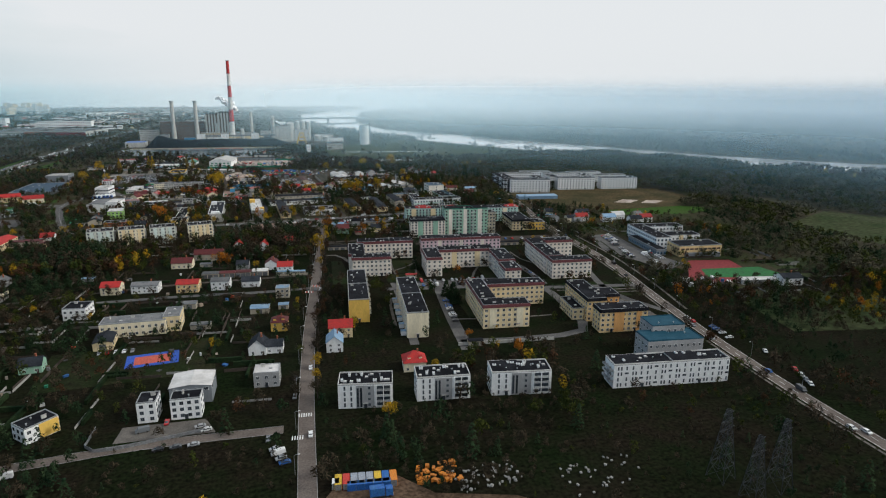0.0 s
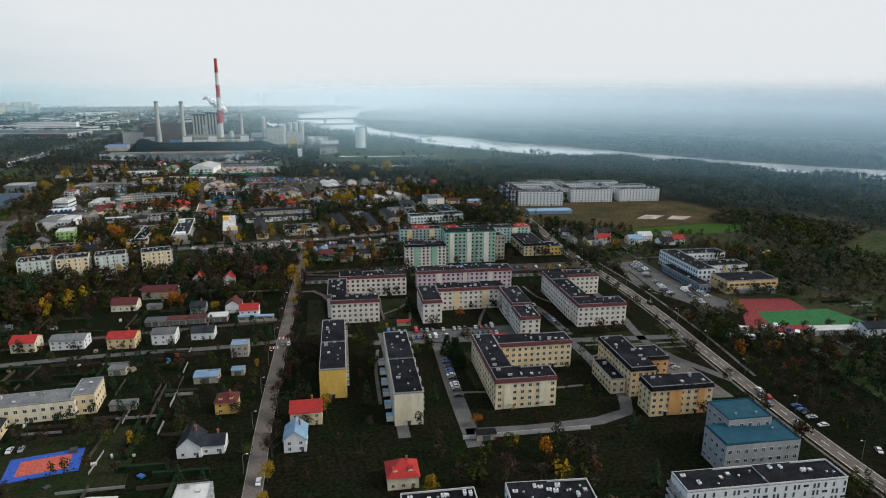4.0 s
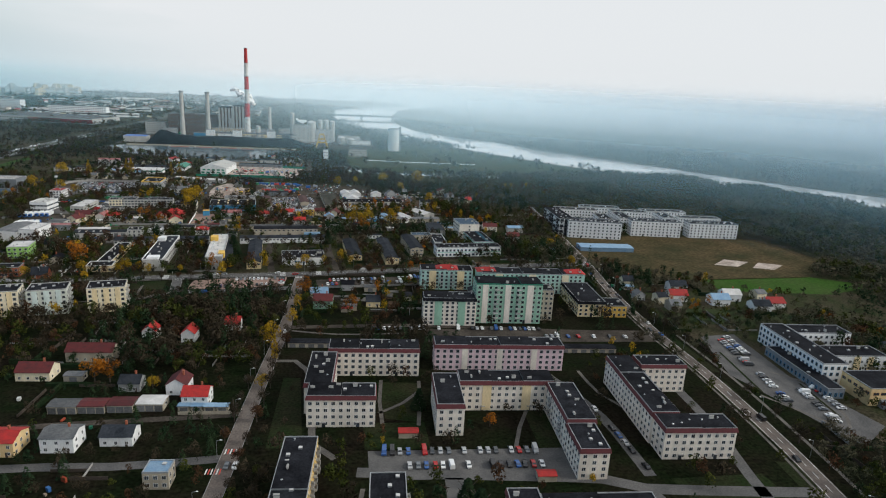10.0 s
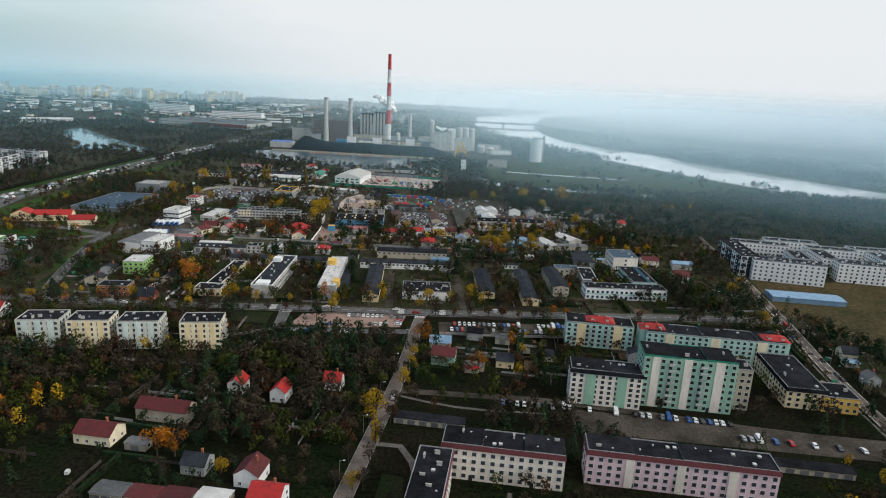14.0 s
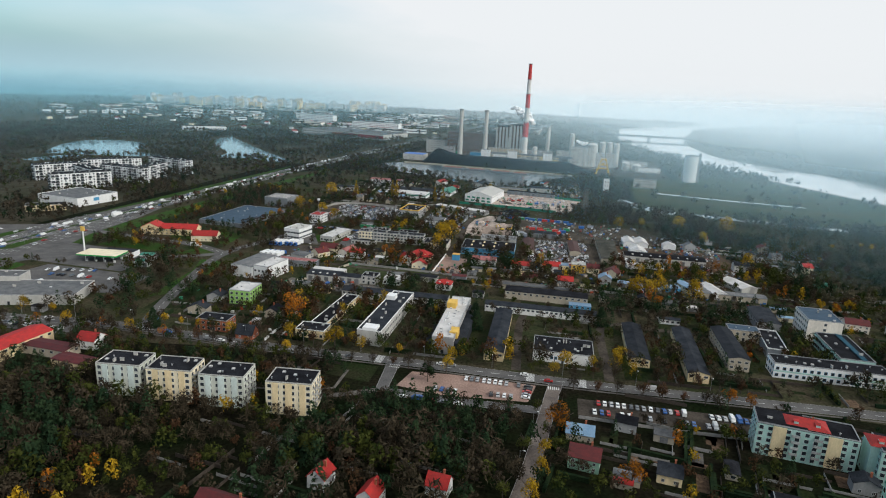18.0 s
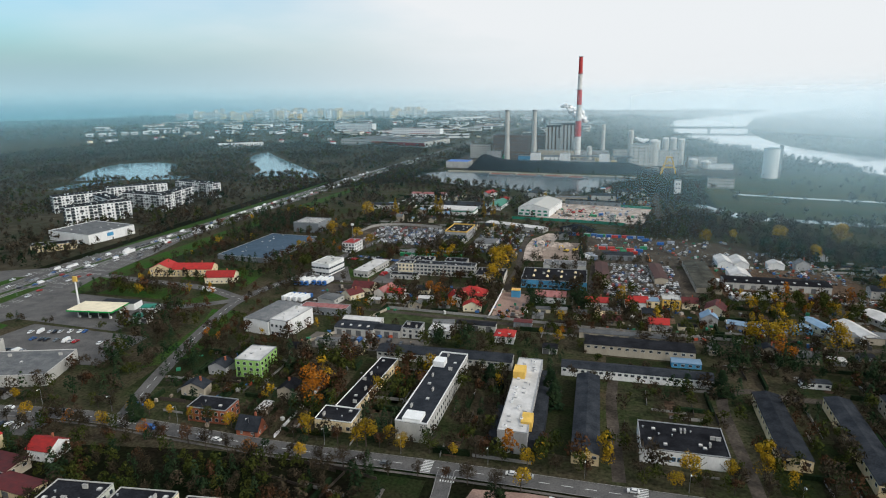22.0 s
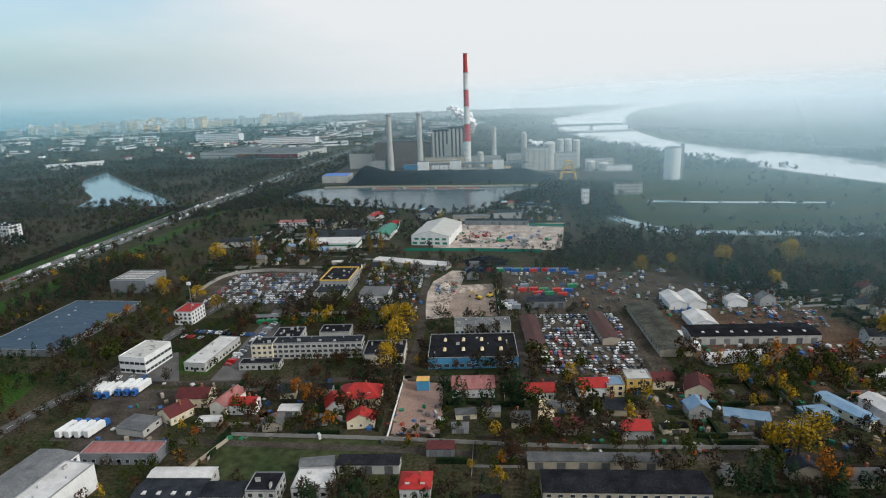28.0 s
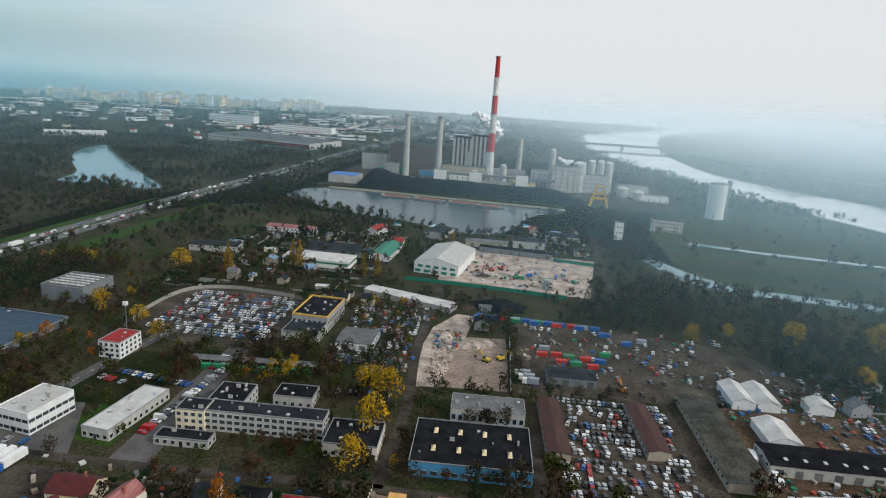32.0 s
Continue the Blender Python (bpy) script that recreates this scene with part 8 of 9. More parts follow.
# solar panels on the blue-roofed shed
t = thing("solar_array", 13.5, 380, 3.9, R, "dark solar panels on a blue roof", "solar panels")
for i in range(4):
    for j in range(2):
        part("solar_panel", Shape().box(-2.6 + i * 1.2, -1.5 + i * 1.2, -3 + j * 1.7, -1.4 + j * 1.7, 0, 0.06), "glass", t, at=pose(0, 0, 0.2, 10, 0, 0))

# boats and a jetty in the basin
for x, y, r in ((-92, 1300, 8), (-76, 1306, 0), (60, 1352, 12), (-40, 1316, 60)):
    t = thing("boat", x, y, 0.1, r, "small white motor boat at its berth", "boat", "moored boats")
    part("hull", Shape().prism([(-5, -1.6), (3, -1.6), (6, 0), (3, 1.6), (-5, 1.6)], 0, 1.4), "white", t)
    part("cabin", Shape().box(-3, 1.5, -1.1, 1.1, 1.4, 2.8), "bluew", t)

# steam drifting from a low vent beside the tall chimney
M["steam"] = material("steam", (0.92, 0.92, 0.92), (0.86, 0.87, 0.88), 0.05, 1.0, fine=4, grain=0.04, spec=0.0)


def puff(name, spots, label, seed):
    """A string of lumpy round billows."""
    s = Shape()
    for k, (x, y, z, rad) in enumerate(spots):
        rows_ = []
        for i in range(11):
            th = math.pi * i / 10
            row = []
            for j in range(16):
                ph = 2 * math.pi * j / 16
                d = Vector((math.sin(th) * math.cos(ph), math.sin(th) * math.sin(ph), math.cos(th)))
                q = rad * (1 + 0.5 * noise.noise(d * 1.7 + Vector((seed + k * 3.1, x * 0.1, 0))) + 0.2 * noise.noise(d * 4.2 + Vector((k, seed, 0))))
                row.append((x + d.x * q * 1.25, y + d.y * q, z + d.z * q * 0.9))
            rows_.append(row)
        for a, b in zip(rows_, rows_[1:]):
            for j in range(16):
                m = (j + 1) % 16
                s.face([a[j], b[j], b[m], a[m]])
    tagged(part(name, s, "steam"), label, "steam", kind="stuff")


puff("steam", ((23, 1708, 77, 4.6), (19, 1707, 82, 6.0), (13, 1709, 85, 7.4), (15, 1708, 92, 5.6), (6, 1709, 91, 7.0), (1, 1710, 98, 6.4), (-6, 1709, 97, 5.2), (-9, 1711, 104, 5.4), (-17, 1710, 107, 4.2), (-22, 1711, 105, 3.0)), "white plume of steam beside the chimney", 3)
puff("steam", ((130, 1652, 44, 3.6), (125, 1652, 46, 3.2), (136, 1652, 46, 3.0), (119, 1653, 49, 2.4)), "white puff of steam above a plant building", 8)

heap(298, 878, 11, 7, 4, "greenroof", "mound covered with green sheeting", 12)


# wire, board and hedge boundaries between the garden plots
def boundaries(name, zones_, mat, label, seed, h0, h1, thick):
    r = random.Random(seed)
    s = Shape()
    for x0, x1, y0, y1, n, rot in zones_:
        for i in range(n):
            x, y, a = r.uniform(x0, x1), r.uniform(y0, y1), radians(rot + r.choice((0, 90)) + r.uniform(-2, 2))
            l, h, t = r.uniform(8, 26), r.uniform(h0, h1), thick
            c, q = math.cos(a), math.sin(a)
            k = int(l / 2)
            if not all(free(x + c * (u - k / 2) * 2, y + q * (u - k / 2) * 2) for u in range(k + 1)):
                continue
            s.prism([(x + u * c - v * q, y + u * q + v * c) for u, v in ((-l / 2, -t), (l / 2, -t), (l / 2, t), (-l / 2, t))], 0, h)
    return tagged(part(name, s, mat), label, "boundary", kind="stuff")


PLOTS = ((-320, 10, 250, 490, 160, R), (70, 230, 560, 640, 60, R), (-150, 60, 655, 740, 70, 0), (60, 330, 655, 860, 160, 0), (-140, 50, 790, 862, 90, 0), (180, 330, 860, 1000, 70, 6), (-200, -60, 1060, 1260, 90, 0), (-60, 60, 500, 640, 60, R), (290, 420, 300, 620, 80, R))
boundaries("garden_fence", PLOTS, "concrete", "low pale garden fences between plots", 301, 0.9, 1.5, 0.06)
boundaries("garden_fence", PLOTS, "bark", "dark wooden garden fences between plots", 302, 1.1, 1.8, 0.07)
boundaries("hedge", PLOTS, "needles", "clipped dark evergreen hedges between plots", 303, 1.4, 2.6, 0.6)


def beds(name, mat, label, seed, n):
    """Small open patches in the gardens."""
    r = random.Random(seed)
    s = Shape()
    for x0, x1, y0, y1, m, rot in PLOTS[1:7]:
        for i in range(int(m * n)):
            x, y, a = r.uniform(x0, x1), r.uniform(y0, y1), radians(rot)
            w, d = r.uniform(2, 8), r.uniform(2, 12)
            c, q = math.cos(a), math.sin(a)
            if free(x, y) and free(x + 4, y + 4) and free(x - 4, y - 4):
                s.face([(x + u * c - v * q, y + u * q + v * c, 0.02) for u, v in ((-w / 2, -d / 2), (w / 2, -d / 2), (w / 2, d / 2), (-w / 2, d / 2))])
    return tagged(part(name, s, mat), label, "garden bed", kind="stuff")


beds("garden_bed", "lawn", "small green garden lawns", 311, 0.8)
beds("garden_bed", "earth", "dug brown garden beds", 312, 0.6)
beds("garden_path", "paving", "small paved garden patches", 313, 0.12)
# ---- trees ----
def blobs(rng, n, size, spread, up=0.0, slim=1.0):
    """Triangles strewn through a lumpy crown of unit height."""
    v, f = [], []
    lobes = []
    for k in range(8):
        a, q = rng.uniform(0, 6.283), rng.uniform(0.04, 0.3)
        lobes.append((q * math.cos(a) * spread, q * math.sin(a) * spread, rng.uniform(0.34, 0.84 - q * 0.7), rng.uniform(0.13, 0.23)))
    for i in range(n):
        lx, ly, lz, lr = rng.choice(lobes)
        d = Vector((rng.gauss(0, 1), rng.gauss(0, 1), rng.gauss(0.35, 1))).normalized()
        o = d * lr * rng.uniform(0.55, 1) ** 0.5
        p = Vector((lx + o.x * spread, ly + o.y * spread, lz + o.z * 0.9))
        face = (d + Vector((rng.gauss(0, 1), rng.gauss(0, 1), rng.gauss(0, 1))) * 0.33).normalized()
        a = face.cross(Vector((rng.gauss(0, 1), rng.gauss(0, 1), rng.gauss(0, 1)))).normalized()
        if up:
            a = (a + Vector((d.x, d.y, 0.9)) * up).normalized()
        b = face.cross(a).normalized() * size * slim * rng.uniform(0.6, 1.3)
        a = a * size * rng.uniform(0.6, 1.4)
        k = len(v)
        v += [tuple(p - a - b * 0.6), tuple(p + a - b * 0.3), tuple(p + b)]
        f.append((k, k + 1, k + 2))
    return v, f


def fir(rng, n, size):
    v, f = [], []
    for i in range(n):
        z = rng.random() ** 1.4
        r = 0.32 * (1 - z) + 0.02
        a = rng.uniform(0, 2 * math.pi)
        p = Vector((math.cos(a) * r * rng.uniform(0.4, 1), math.sin(a) * r * rng.uniform(0.4, 1), 0.08 + z * 0.92))
        o = Vector((math.cos(a), math.sin(a), -0.45)) * size
        b = Vector((-math.sin(a), math.cos(a), 0)) * size * 0.6
        k = len(v)
        v += [tuple(p - b), tuple(p + b), tuple(p + o)]
        f.append((k, k + 1, k + 2))
    return v, f


def poplar(rng, n, size):
    v, f = [], []
    for i in range(n):
        z = rng.random()
        r = 0.13 * math.sin(min(1, z * 1.1 + 0.12) * math.pi) ** 0.6 + 0.02
        a = rng.uniform(0, 2 * math.pi)
        p = Vector((math.cos(a) * r * rng.uniform(0.3, 1), math.sin(a) * r * rng.uniform(0.3, 1), 0.06 + z * 0.94))
        o = Vector((rng.gauss(0, 0.5), rng.gauss(0, 0.5), 1)).normalized() * size
        b = Vector((rng.gauss(0, 1), rng.gauss(0, 1), 0)).normalized() * size * 0.5
        k = len(v)
        v += [tuple(p - b), tuple(p + b), tuple(p + o)]
        f.append((k, k + 1, k + 2))
    return v, f


rng = random.Random(21)
def trunk_shape(rng, thin=1.0):
    s = Shape().cone(0, 0, 0, 0.45, 0.022 * thin, 0.014 * thin, 6).cone(0, 0, 0.45, 0.9, 0.014 * thin, 0.003, 5)
    for i in range(9):
        a, z = rng.uniform(0, 6.28), rng.uniform(0.22, 0.6)
        e = Vector((math.cos(a) * rng.uniform(0.18, 0.34), math.sin(a) * rng.uniform(0.18, 0.34), z + rng.uniform(0.15, 0.35)))
        s.beam((0, 0, z), e, 0.006 * thin)
    return s


def mesh_of(name, vf, mat):
    me = bpy.data.meshes.new(name)
    me.from_pydata(vf[0], [], vf[1])
    me.materials.append(M[mat])
    return me


TRUNKS = [trunk_shape(rng).data("trunk", ["bark"]) for _ in range(3)]
KINDS = {}
for mat, label in (("twig", "tall bare deciduous tree"), ("russet", "tree with russet autumn leaves"), ("olive", "tree with late olive-green leaves"), ("gold", "tree with golden yellow autumn leaves"), ("amber", "tree with orange autumn leaves")):
    KINDS[mat] = ([mesh_of("crown", blobs(rng, 640 if mat != "twig" else 520, 0.026 if mat != "twig" else 0.07, 0.8, 0.5 if mat == "twig" else 0, 0.9 if mat != "twig" else 0.13), mat) for _ in range(3)], label)
KINDS["fir"] = ([mesh_of("crown", fir(rng, 420, 0.09), "needles") for _ in range(2)], "dark green spruce tree")
KINDS["poplar"] = ([mesh_of("crown", poplar(rng, 420, 0.05), "gold") for _ in range(2)], "slender golden poplar tree")
KINDS["pine"] = ([mesh_of("crown", blobs(rng, 420, 0.04, 0.7, 0, 0.8), "needles") for _ in range(2)], "dark green pine tree")


def tree(kind, x, y, h, wide=1.0):
    crowns, label = KINDS[kind]
    t = part("tree", rnd.choice(TRUNKS), None, at=pose(x, y, 0, 0, 0, rnd.uniform(0, 360)))
    tagged(t, label, "tree", "garden and street trees")
    t.scale = (h * wide, h * wide, h)
    part("crown", rnd.choice(crowns), None, t)
    mark(x, y, 3, 3, 0, 0.5)


rnd = random.Random(31)
for kind, x, y, h in (("amber", -14, 487, 13), ("amber", -8, 488, 11), ("gold", 12, 478, 8), ("gold", 64, 515, 13), ("poplar", 66, 500, 14), ("gold", 60, 470, 9), ("amber", -75, 690, 16), ("amber", -70, 680, 14), ("gold", -62, 658, 10), ("gold", -36, 657, 11), ("gold", -27, 660, 9), ("russet", 35, 668, 10), ("gold", -20, 872, 15), ("gold", -18, 900, 17), ("gold", -17, 930, 18), ("gold", -28, 940, 14), ("gold", 146, 795, 16), ("gold", 156, 806, 15), ("gold", 138, 800, 14), ("amber", 150, 780, 13), ("gold", 178, 790, 17), ("gold", 90, 662, 10), ("gold", 103, 664, 9), ("gold", 116, 668, 10), ("amber", 86, 600, 12), ("amber", 113, 566, 10), ("amber", 155, 420, 7), ("gold", 55, 230, 8), ("gold", 58, 232, 7), ("gold", 86, 262, 8), ("amber", -50, 840, 12), ("russet", -56, 868, 12), ("russet", -45, 880, 12), ("amber", -60, 850, 9), ("russet", 40, 795, 12), ("olive", 60, 400, 7), ("poplar", -128, 1128, 22), ("poplar", -122, 1126, 20), ("poplar", -70, 1118, 18), ("poplar", -60, 1120, 17), ("gold", 150, 1040, 14), ("gold", 175, 1052, 12), ("gold", 215, 1048, 16), ("gold", 262, 1046, 18), ("gold", 228, 995, 13), ("gold", 245, 905, 14), ("gold", -170, 985, 14), ("gold", -150, 972, 12), ("olive", -185, 955, 14), ("gold", -200, 1000, 16), ("gold", -195, 1080, 20), ("poplar", -168, 1100, 22), ("gold", 300, 640, 12), ("gold", 310, 700, 10), ("fir", 34, 716, 13), ("fir", 36, 706, 12), ("fir", 5, 720, 11), ("fir", 112, 735, 12), ("fir", 128, 440, 9), ("fir", 130, 372, 10), ("fir", 132, 364, 11), ("fir", 131, 356, 10), ("pine", 22, 630, 11), ("fir", -145, 655, 11), ("russet", 105, 262, 6), ("amber", 118, 300, 6), ("gold", 60, 330, 9)):
    tree(kind, x, y, h * rnd.uniform(1.0, 1.15) * (1.2 if kind in ("gold", "amber") and y > 480 else 1.0), rnd.uniform(1.05, 1.3))
# street trees
for line, off, step, mix_ in ((STREET[3:10], 4.6, 3, ("twig", "twig", "russet", "twig", "gold", "twig")), (STREET[3:10], -4.6, 3, ("twig", "twig", "olive", "russet")), (AVENUE[3:10], 8, 4, ("twig", "olive", "twig")), (EW[2:8], 8, 2, ("gold", "twig", "twig", "russet", "amber")), (EW[2:8], -8, 2, ("twig", "gold", "twig", "russet", "olive"))):
    for p in sides(smooth(line, 5), off)[::step]:
        if not free(p.x + 2, p.y) and rnd.random() < 0.4:
            continue
        tree(rnd.choice(mix_), p.x + rnd.uniform(-1, 1), p.y + rnd.uniform(-1, 1), rnd.uniform(7, 12))


def wood(name, spots, mats, label, detail, seed):
    """Many trees of one kind joined into one mesh; spots: x, y, height, kind of crown."""
    r = random.Random(seed)
    base = []
    for k in range(4):
        for m_ in ("blob", "twig", "fir"):
            vf = fir(r, detail, 0.1 * (90 / detail) ** 0.4) if m_ == "fir" else blobs(r, detail, (0.066 if m_ == "blob" else 0.13) * (90 / detail) ** 0.45, 0.85, 0.6 if m_ == "twig" else 0, 0.85 if m_ == "blob" else 0.24)
            base.append((m_, np.array(vf[0])))
    groups = {m_: [b for n_, b in base if n_ == m_] for m_ in ("blob", "twig", "fir")}
    V = []
    for x, y, h, wide, m_ in spots:
        b = r.choice(groups[m_])
        a = r.uniform(0, 6.283)
        c, s_ = math.cos(a), math.sin(a)
        p = np.empty_like(b)
        p[:, 0] = (b[:, 0] * c - b[:, 1] * s_) * h * wide + x
        p[:, 1] = (b[:, 0] * s_ + b[:, 1] * c) * h * wide + y
        p[:, 2] = b[:, 2] * h
        V.append(p)
    if not V:
        return
    V = np.concatenate(V)
    n = len(V)
    me = bpy.data.meshes.new(name)
    me.vertices.add(n)
    me.vertices.foreach_set("co", V.astype(np.float32).ravel())
    me.loops.add(n)
    me.loops.foreach_set("vertex_index", np.arange(n, dtype=np.int32))
    me.polygons.add(n // 3)
    me.polygons.foreach_set("loop_start", np.arange(0, n, 3, dtype=np.int32))
    me.polygons.foreach_set("loop_total", np.full(n // 3, 3, dtype=np.int32))
    me.materials.append(M[mats])
    me.update()
    tagged(new(name, me), label, "wood", kind="stuff")


def scatter(x0, x1, y0, y1, step, dens, seed, hmin, hmax):
    r = random.Random(seed)
    out = {"twig": [], "russet": [], "olive": [], "gold": [], "amber": [], "needles": []}
    y = y0
    while y < y1:
        x = x0
        while x < x1:
            px, py = x + r.uniform(0, step), y + r.uniform(0, step)
            x += step
            k = noise.noise(Vector((px * 0.012, py * 0.012, 3.1)))
            if not free(px, py) or r.random() > dens(px, py) * (0.75 + 0.9 * k):
                continue
            t = noise.noise(Vector((px * 0.02, py * 0.02, 9.7))) + r.uniform(-0.5, 0.5)
            if py > 1040 and px > 100 or px < -330 or py > 1250:
                t = t * 0.6 - 0.1
            elif -130 < px < 66 and 490 < py < 605:
                t = t * 1.0 + 0.02
            elif py > 490:
                t = t * 1.05 + 0.02
            elif px < 60:
                t -= 0.24
            h = r.uniform(hmin, hmax) * (0.85 + 0.5 * k)
            if py > 640:
                h *= 1.15
            elif px < 60 and 490 < py < 575:
                h *= 1.3
            elif px < 60 and 345 < py < 490:
                h *= 0.8
            if py < 238 and px > -60 and r.random() < 0.85:
                h, t = h * 0.42, t * 0.6 - 0.05
            if t < -0.42:
                out["needles"].append((px, py, h * 1.1, 0.8, "fir" if r.random() < 0.5 else "blob"))
            elif t < 0.1:
                out["twig"].append((px, py, h, 1.0, "twig" if r.random() < 0.7 else "blob"))
            elif t < 0.34:
                out["olive"].append((px, py, h, 1.0, "blob"))
            elif t < 0.52:
                out["russet"].append((px, py, h, 0.9, "blob"))
            else:
                out[r.choice(("gold", "gold", "amber", "olive", "olive", "olive", "olive"))].append((px, py, h, 0.8, "blob"))
        y += step
    return out


def density(x, y):
    if x > 262 + 0.1 * max(0, y - 300) and y < 1080:
        return 1.0
    if y < 235:
        return 0.95 if x > 20 else 0.45
    if y < 345 and -110 < x < 40:
        return 0.4
    if -120 < x < 66 and 500 < y < 600:
        return 0.12 if any(-8 < x - hx < 8 and -14 < y - hy < 3 for hx, hy in ((1, 538), (21.5, 532), (43.5, 544), (-24, 512))) else 1.1
    if -110 < x < 60 and 345 < y < 490:
        return 0.66
    if y < 640:
        return 1.05 if x < 60 else 0.3
    if x < -180 and y < 900:
        return 0.5
    if y > 1060:
        return (0.25 if y > 1180 and x > 180 else 0.9) if x > 130 or x < -180 else 0.5
    return 0.75


near = scatter(-330, 430, 40, 1100, 5.2, density, 51, 6, 13)
edge_wood = [q for q in near["twig"] if q[0] > 275 and q[1] > 330]
near["twig"] = [q for q in near["twig"] if not (q[0] > 275 and q[1] > 330)]
wood("riverside_wood", edge_wood, "thicket", "bare brown wood and scrub beside the avenue", 128, 66)
for k, mats_label in (("twig", "bare brown autumn trees and scrub"), ("russet", "russet autumn trees"), ("olive", "late olive-green trees"), ("gold", "golden autumn trees"), ("amber", "orange autumn trees"), ("needles", "dark evergreen trees")):
    wood("woodland", near[k], k, mats_label, 128, 61)
mid = scatter(-1300, 1250, 300, 2000, 9.5, lambda x, y: 0.0 if (-330 < x < 430 and y < 1100) or (430 <= x < 900 and 300 < y < 1160) else (0.12 if 190 < x < 620 and 1160 < y < 1560 else 0.95), 52, 8, 14)
for k, mats_label in (("twig", "wide bare woods in the distance"), ("russet", "russet woods in the distance"), ("olive", "olive woods in the distance"), ("gold", "golden trees in distant woods"), ("needles", "dark evergreen woods in the distance")):
    wood("distant_woodland", mid[k], k, mats_label, 24, 62)

# the brown riverside wood east of the avenue
side = scatter(430, 900, 300, 1160, 6.2, lambda x, y: 0.0 if (x - 640) ** 2 / 110 ** 2 + (y - 330) ** 2 / 60 ** 2 < 1 else 1.5, 55, 8, 13)
for k, mat_, mats_label in (("twig", "thicket", "dense bare riverside wood"), ("russet", "thicket", "dense brown riverside wood"), ("olive", "olive", "late olive trees in the riverside wood"), ("needles", "needles", "dark evergreens in the riverside wood")):
    wood("riverside_wood", [(x, y, h, w * 1.25, m_) for x, y, h, w, m_ in side[k]], mat_, mats_label, 40, 65)


def in_river(x, y):
    bank = [(900, 918), (690, 1190), (480, 1600), (350, 2080), (285, 2460), (360, 3230), (1004, 4400)]
    other = [(1120, 850), (880, 1190), (690, 1560), (500, 2100), (505, 2560), (640, 3200), (1300, 4400)]
    xs = [np.interp(y, [b for a, b in side], [a for a, b in side]) for side in (bank, other)]
    return xs[0] - 10 < x < xs[1] + 10


far = scatter(-2600, 2600, 2000, 4300, 26, lambda x, y: 0 if in_river(x, y) or math.hypot(x, y - 300) > 4200 else (0.75 if x > 0 else 0.5), 53, 12, 18)
for k, mats_label in (("twig", "far bare woods"), ("olive", "far olive woods"), ("needles", "far evergreen woods")):
    wood("distant_woodland", [(x, y, h, w * 1.6, m_) for x, y, h, w, m_ in far[k]], k, mats_label, 16, 63)
east = scatter(1250, 2600, 300, 2000, 24, lambda x, y: 0 if in_river(x, y) else 0.8, 54, 10, 16)
wood("distant_woodland", [(x, y, h, w * 1.4, m_) for k in east for x, y, h, w, m_ in east[k]], "twig", "far bare woods beyond the river", 16, 64)


# ---- haze sheets and glowing backdrop ----
def span(n, l, value, lo, hi, out_lo, out_hi, smooth_=True):
    """A value spread between two limits."""
    r = n.new("ShaderNodeMapRange")
    r.interpolation_type = "SMOOTHSTEP" if smooth_ else "LINEAR"
    for k, v in (("From Min", lo), ("From Max", hi), ("To Min", out_lo), ("To Max", out_hi)):
        r.inputs[k].default_value = v
    l.new(value, r.inputs["Value"])
    return r.outputs["Result"]


def arc(radius, height, a0, a1, lean=0):
    """A curved sheet round the place, its top leaning outwards."""
    s = Shape()
    low, high = ([(q * math.sin(radians(a)), 300 + q * math.cos(radians(a))) for a in range(a0, a1, 4)] for q in (radius, radius + lean))
    for (ax, ay), (bx, by), (cx, cy), (dx, dy) in zip(low, low[1:], high[1:], high):
        s.face([(ax, ay, 0), (bx, by, 0), (cx, cy, height), (dx, dy, height)])
    return s


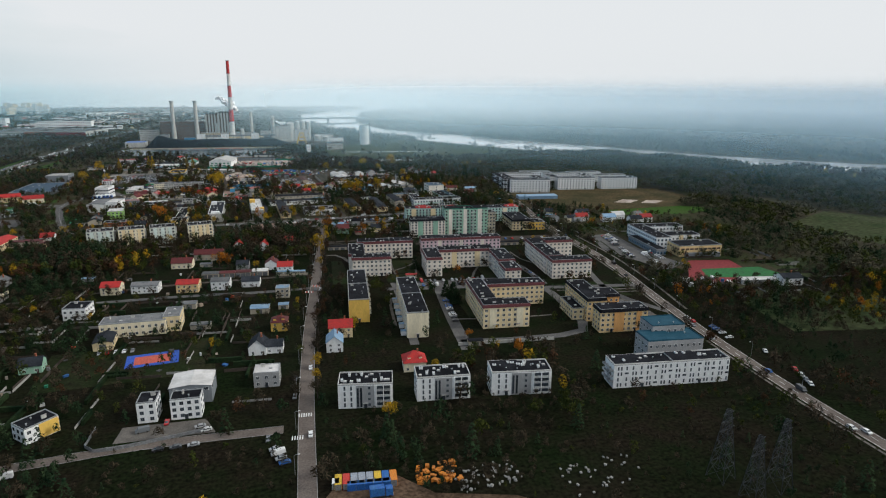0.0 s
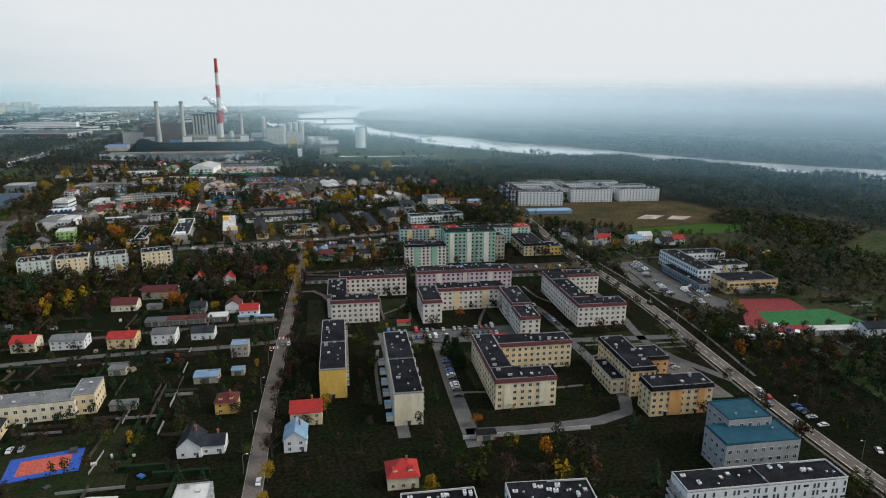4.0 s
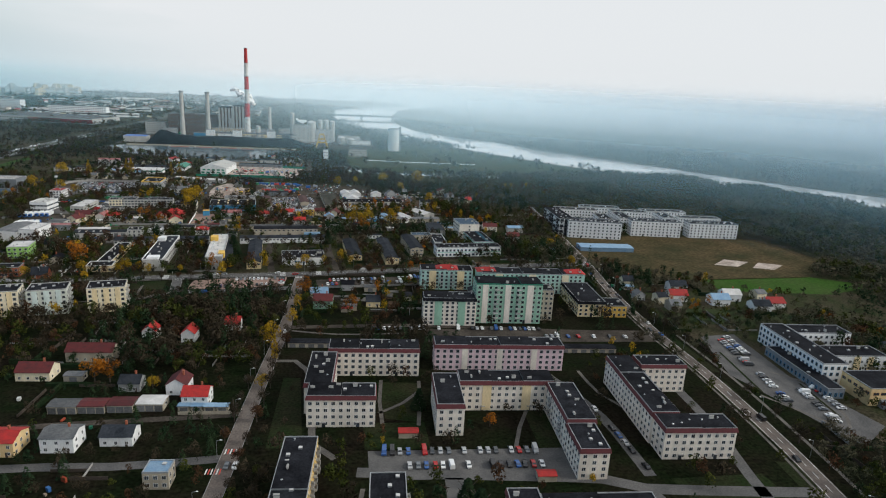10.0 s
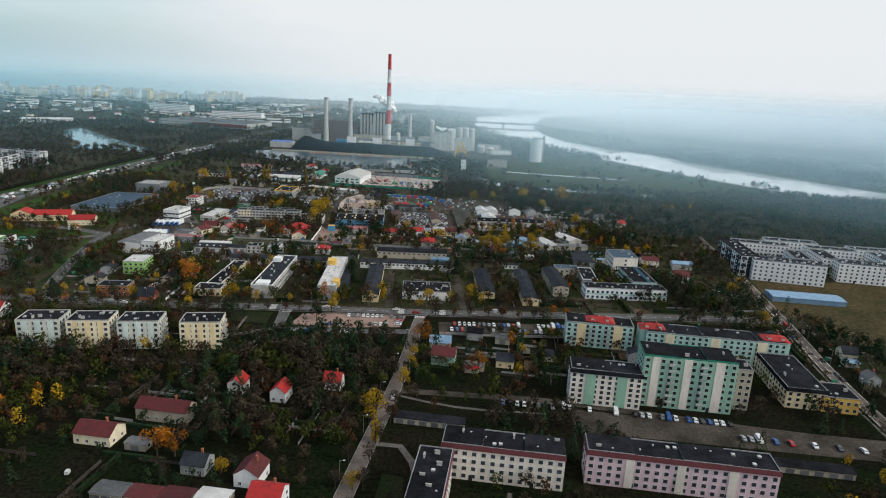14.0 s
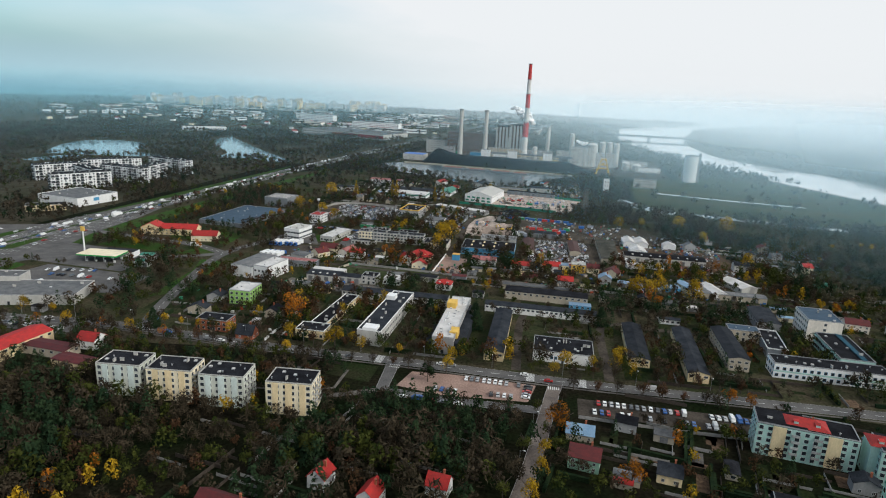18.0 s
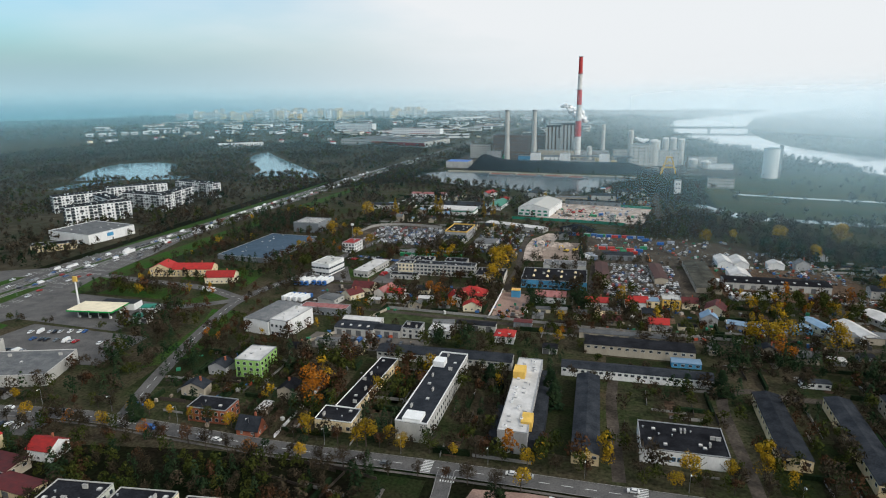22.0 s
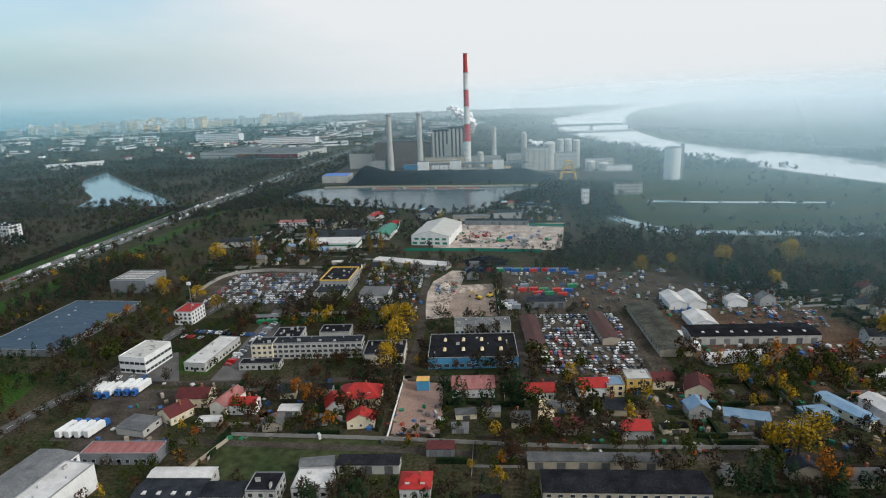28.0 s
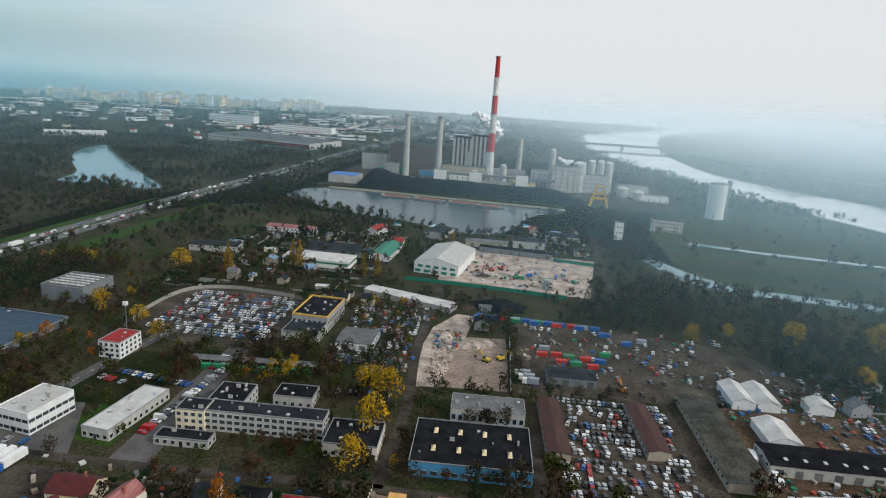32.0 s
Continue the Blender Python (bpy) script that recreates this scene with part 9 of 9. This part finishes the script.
def mist(radius, inland, river, pale):
    """A translucent diffuse sheet with distance haze painted into its colour and opacity: blue and thin inland, pale
    and thick over the river, soft at its foot, thinning with height, leaning so that its upper side catches the sky and
    looks brighter.
    """
    m = bpy.data.materials.new("mist")
    m.use_nodes = True
    n, l = m.node_tree.nodes, m.node_tree.links
    n.clear()
    out, mix, clear = n.new("ShaderNodeOutputMaterial"), n.new("ShaderNodeMixShader"), n.new("ShaderNodeBsdfTransparent")
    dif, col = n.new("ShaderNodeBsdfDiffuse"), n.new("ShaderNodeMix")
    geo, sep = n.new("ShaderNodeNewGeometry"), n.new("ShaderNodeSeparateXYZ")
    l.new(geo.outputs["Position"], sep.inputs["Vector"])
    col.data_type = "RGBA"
    # painted haze tint: blue inland, the given pale tone over the river
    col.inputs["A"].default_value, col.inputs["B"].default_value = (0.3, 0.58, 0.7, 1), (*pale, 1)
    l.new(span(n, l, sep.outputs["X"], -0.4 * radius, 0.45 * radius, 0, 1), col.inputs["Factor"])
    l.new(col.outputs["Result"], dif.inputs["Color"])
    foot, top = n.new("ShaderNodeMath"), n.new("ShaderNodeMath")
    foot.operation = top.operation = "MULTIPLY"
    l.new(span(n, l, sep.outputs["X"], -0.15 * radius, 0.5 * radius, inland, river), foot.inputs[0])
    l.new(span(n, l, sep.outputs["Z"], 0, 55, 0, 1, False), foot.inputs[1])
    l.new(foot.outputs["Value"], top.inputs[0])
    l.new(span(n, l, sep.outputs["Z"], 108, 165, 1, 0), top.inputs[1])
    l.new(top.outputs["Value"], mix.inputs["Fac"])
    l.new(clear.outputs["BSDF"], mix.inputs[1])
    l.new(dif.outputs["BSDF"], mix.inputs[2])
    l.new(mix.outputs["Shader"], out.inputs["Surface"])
    tagged(part("backdrop_mist", arc(radius, 170, -88, 100, 190), m), "translucent sheet with distance haze painted into it", "mist", kind="structure")


# five added sheets, one behind another, imitate haze growing with distance
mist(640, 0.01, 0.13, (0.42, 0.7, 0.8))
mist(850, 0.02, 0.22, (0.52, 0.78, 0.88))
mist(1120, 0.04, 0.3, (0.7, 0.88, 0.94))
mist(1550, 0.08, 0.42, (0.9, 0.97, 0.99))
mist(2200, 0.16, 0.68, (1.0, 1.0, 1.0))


def horizon(radius, height, thick):
    """The far backdrop, a glowing sheet: land under haze up to the level of the eye, then pale sky that clears upwards,
    all painted into emission; blue inland, white over the river.
    """
    m = bpy.data.materials.new("far_distance")
    m.use_nodes = True
    n, l = m.node_tree.nodes, m.node_tree.links
    n.clear()
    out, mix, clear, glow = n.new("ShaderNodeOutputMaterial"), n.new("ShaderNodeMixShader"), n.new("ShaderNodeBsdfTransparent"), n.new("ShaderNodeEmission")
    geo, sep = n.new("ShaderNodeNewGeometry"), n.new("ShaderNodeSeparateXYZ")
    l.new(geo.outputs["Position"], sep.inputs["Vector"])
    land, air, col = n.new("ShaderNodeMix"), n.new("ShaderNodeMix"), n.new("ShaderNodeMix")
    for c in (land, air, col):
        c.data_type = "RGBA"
    # haze tints of land and air, given off as glow
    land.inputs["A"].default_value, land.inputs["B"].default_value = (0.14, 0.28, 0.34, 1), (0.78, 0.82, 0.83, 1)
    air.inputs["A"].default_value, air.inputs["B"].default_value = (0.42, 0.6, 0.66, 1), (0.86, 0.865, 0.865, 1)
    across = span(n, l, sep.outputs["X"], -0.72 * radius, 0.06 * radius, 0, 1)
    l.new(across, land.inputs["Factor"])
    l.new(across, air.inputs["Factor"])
    # long faint bands of fields and woods
    mp, noi, wob = n.new("ShaderNodeMapping"), n.new("ShaderNodeTexNoise"), n.new("ShaderNodeMath")
    mp.inputs["Scale"].default_value = (0.004, 0.004, 0.1)
    noi.inputs["Scale"].default_value, noi.inputs["Detail"].default_value = 1.0, 4
    l.new(geo.outputs["Position"], mp.inputs["Vector"])
    l.new(mp.outputs["Vector"], noi.inputs["Vector"])
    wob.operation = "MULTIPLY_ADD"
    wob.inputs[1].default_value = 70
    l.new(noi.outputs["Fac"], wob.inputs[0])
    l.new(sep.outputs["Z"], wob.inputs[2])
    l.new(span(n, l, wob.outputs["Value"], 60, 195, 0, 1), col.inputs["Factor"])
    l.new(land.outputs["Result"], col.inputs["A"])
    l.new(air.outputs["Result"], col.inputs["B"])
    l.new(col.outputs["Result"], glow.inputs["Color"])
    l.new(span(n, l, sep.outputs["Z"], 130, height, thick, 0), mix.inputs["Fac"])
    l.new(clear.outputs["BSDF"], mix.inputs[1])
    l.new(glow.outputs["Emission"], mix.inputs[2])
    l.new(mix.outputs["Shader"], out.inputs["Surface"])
    tagged(part("backdrop", arc(radius, height, -180, 184), m), "glowing backdrop with pale horizon haze painted in", "backdrop", kind="structure")


# the nearer, part-clear sheet glows before the far town as painted haze
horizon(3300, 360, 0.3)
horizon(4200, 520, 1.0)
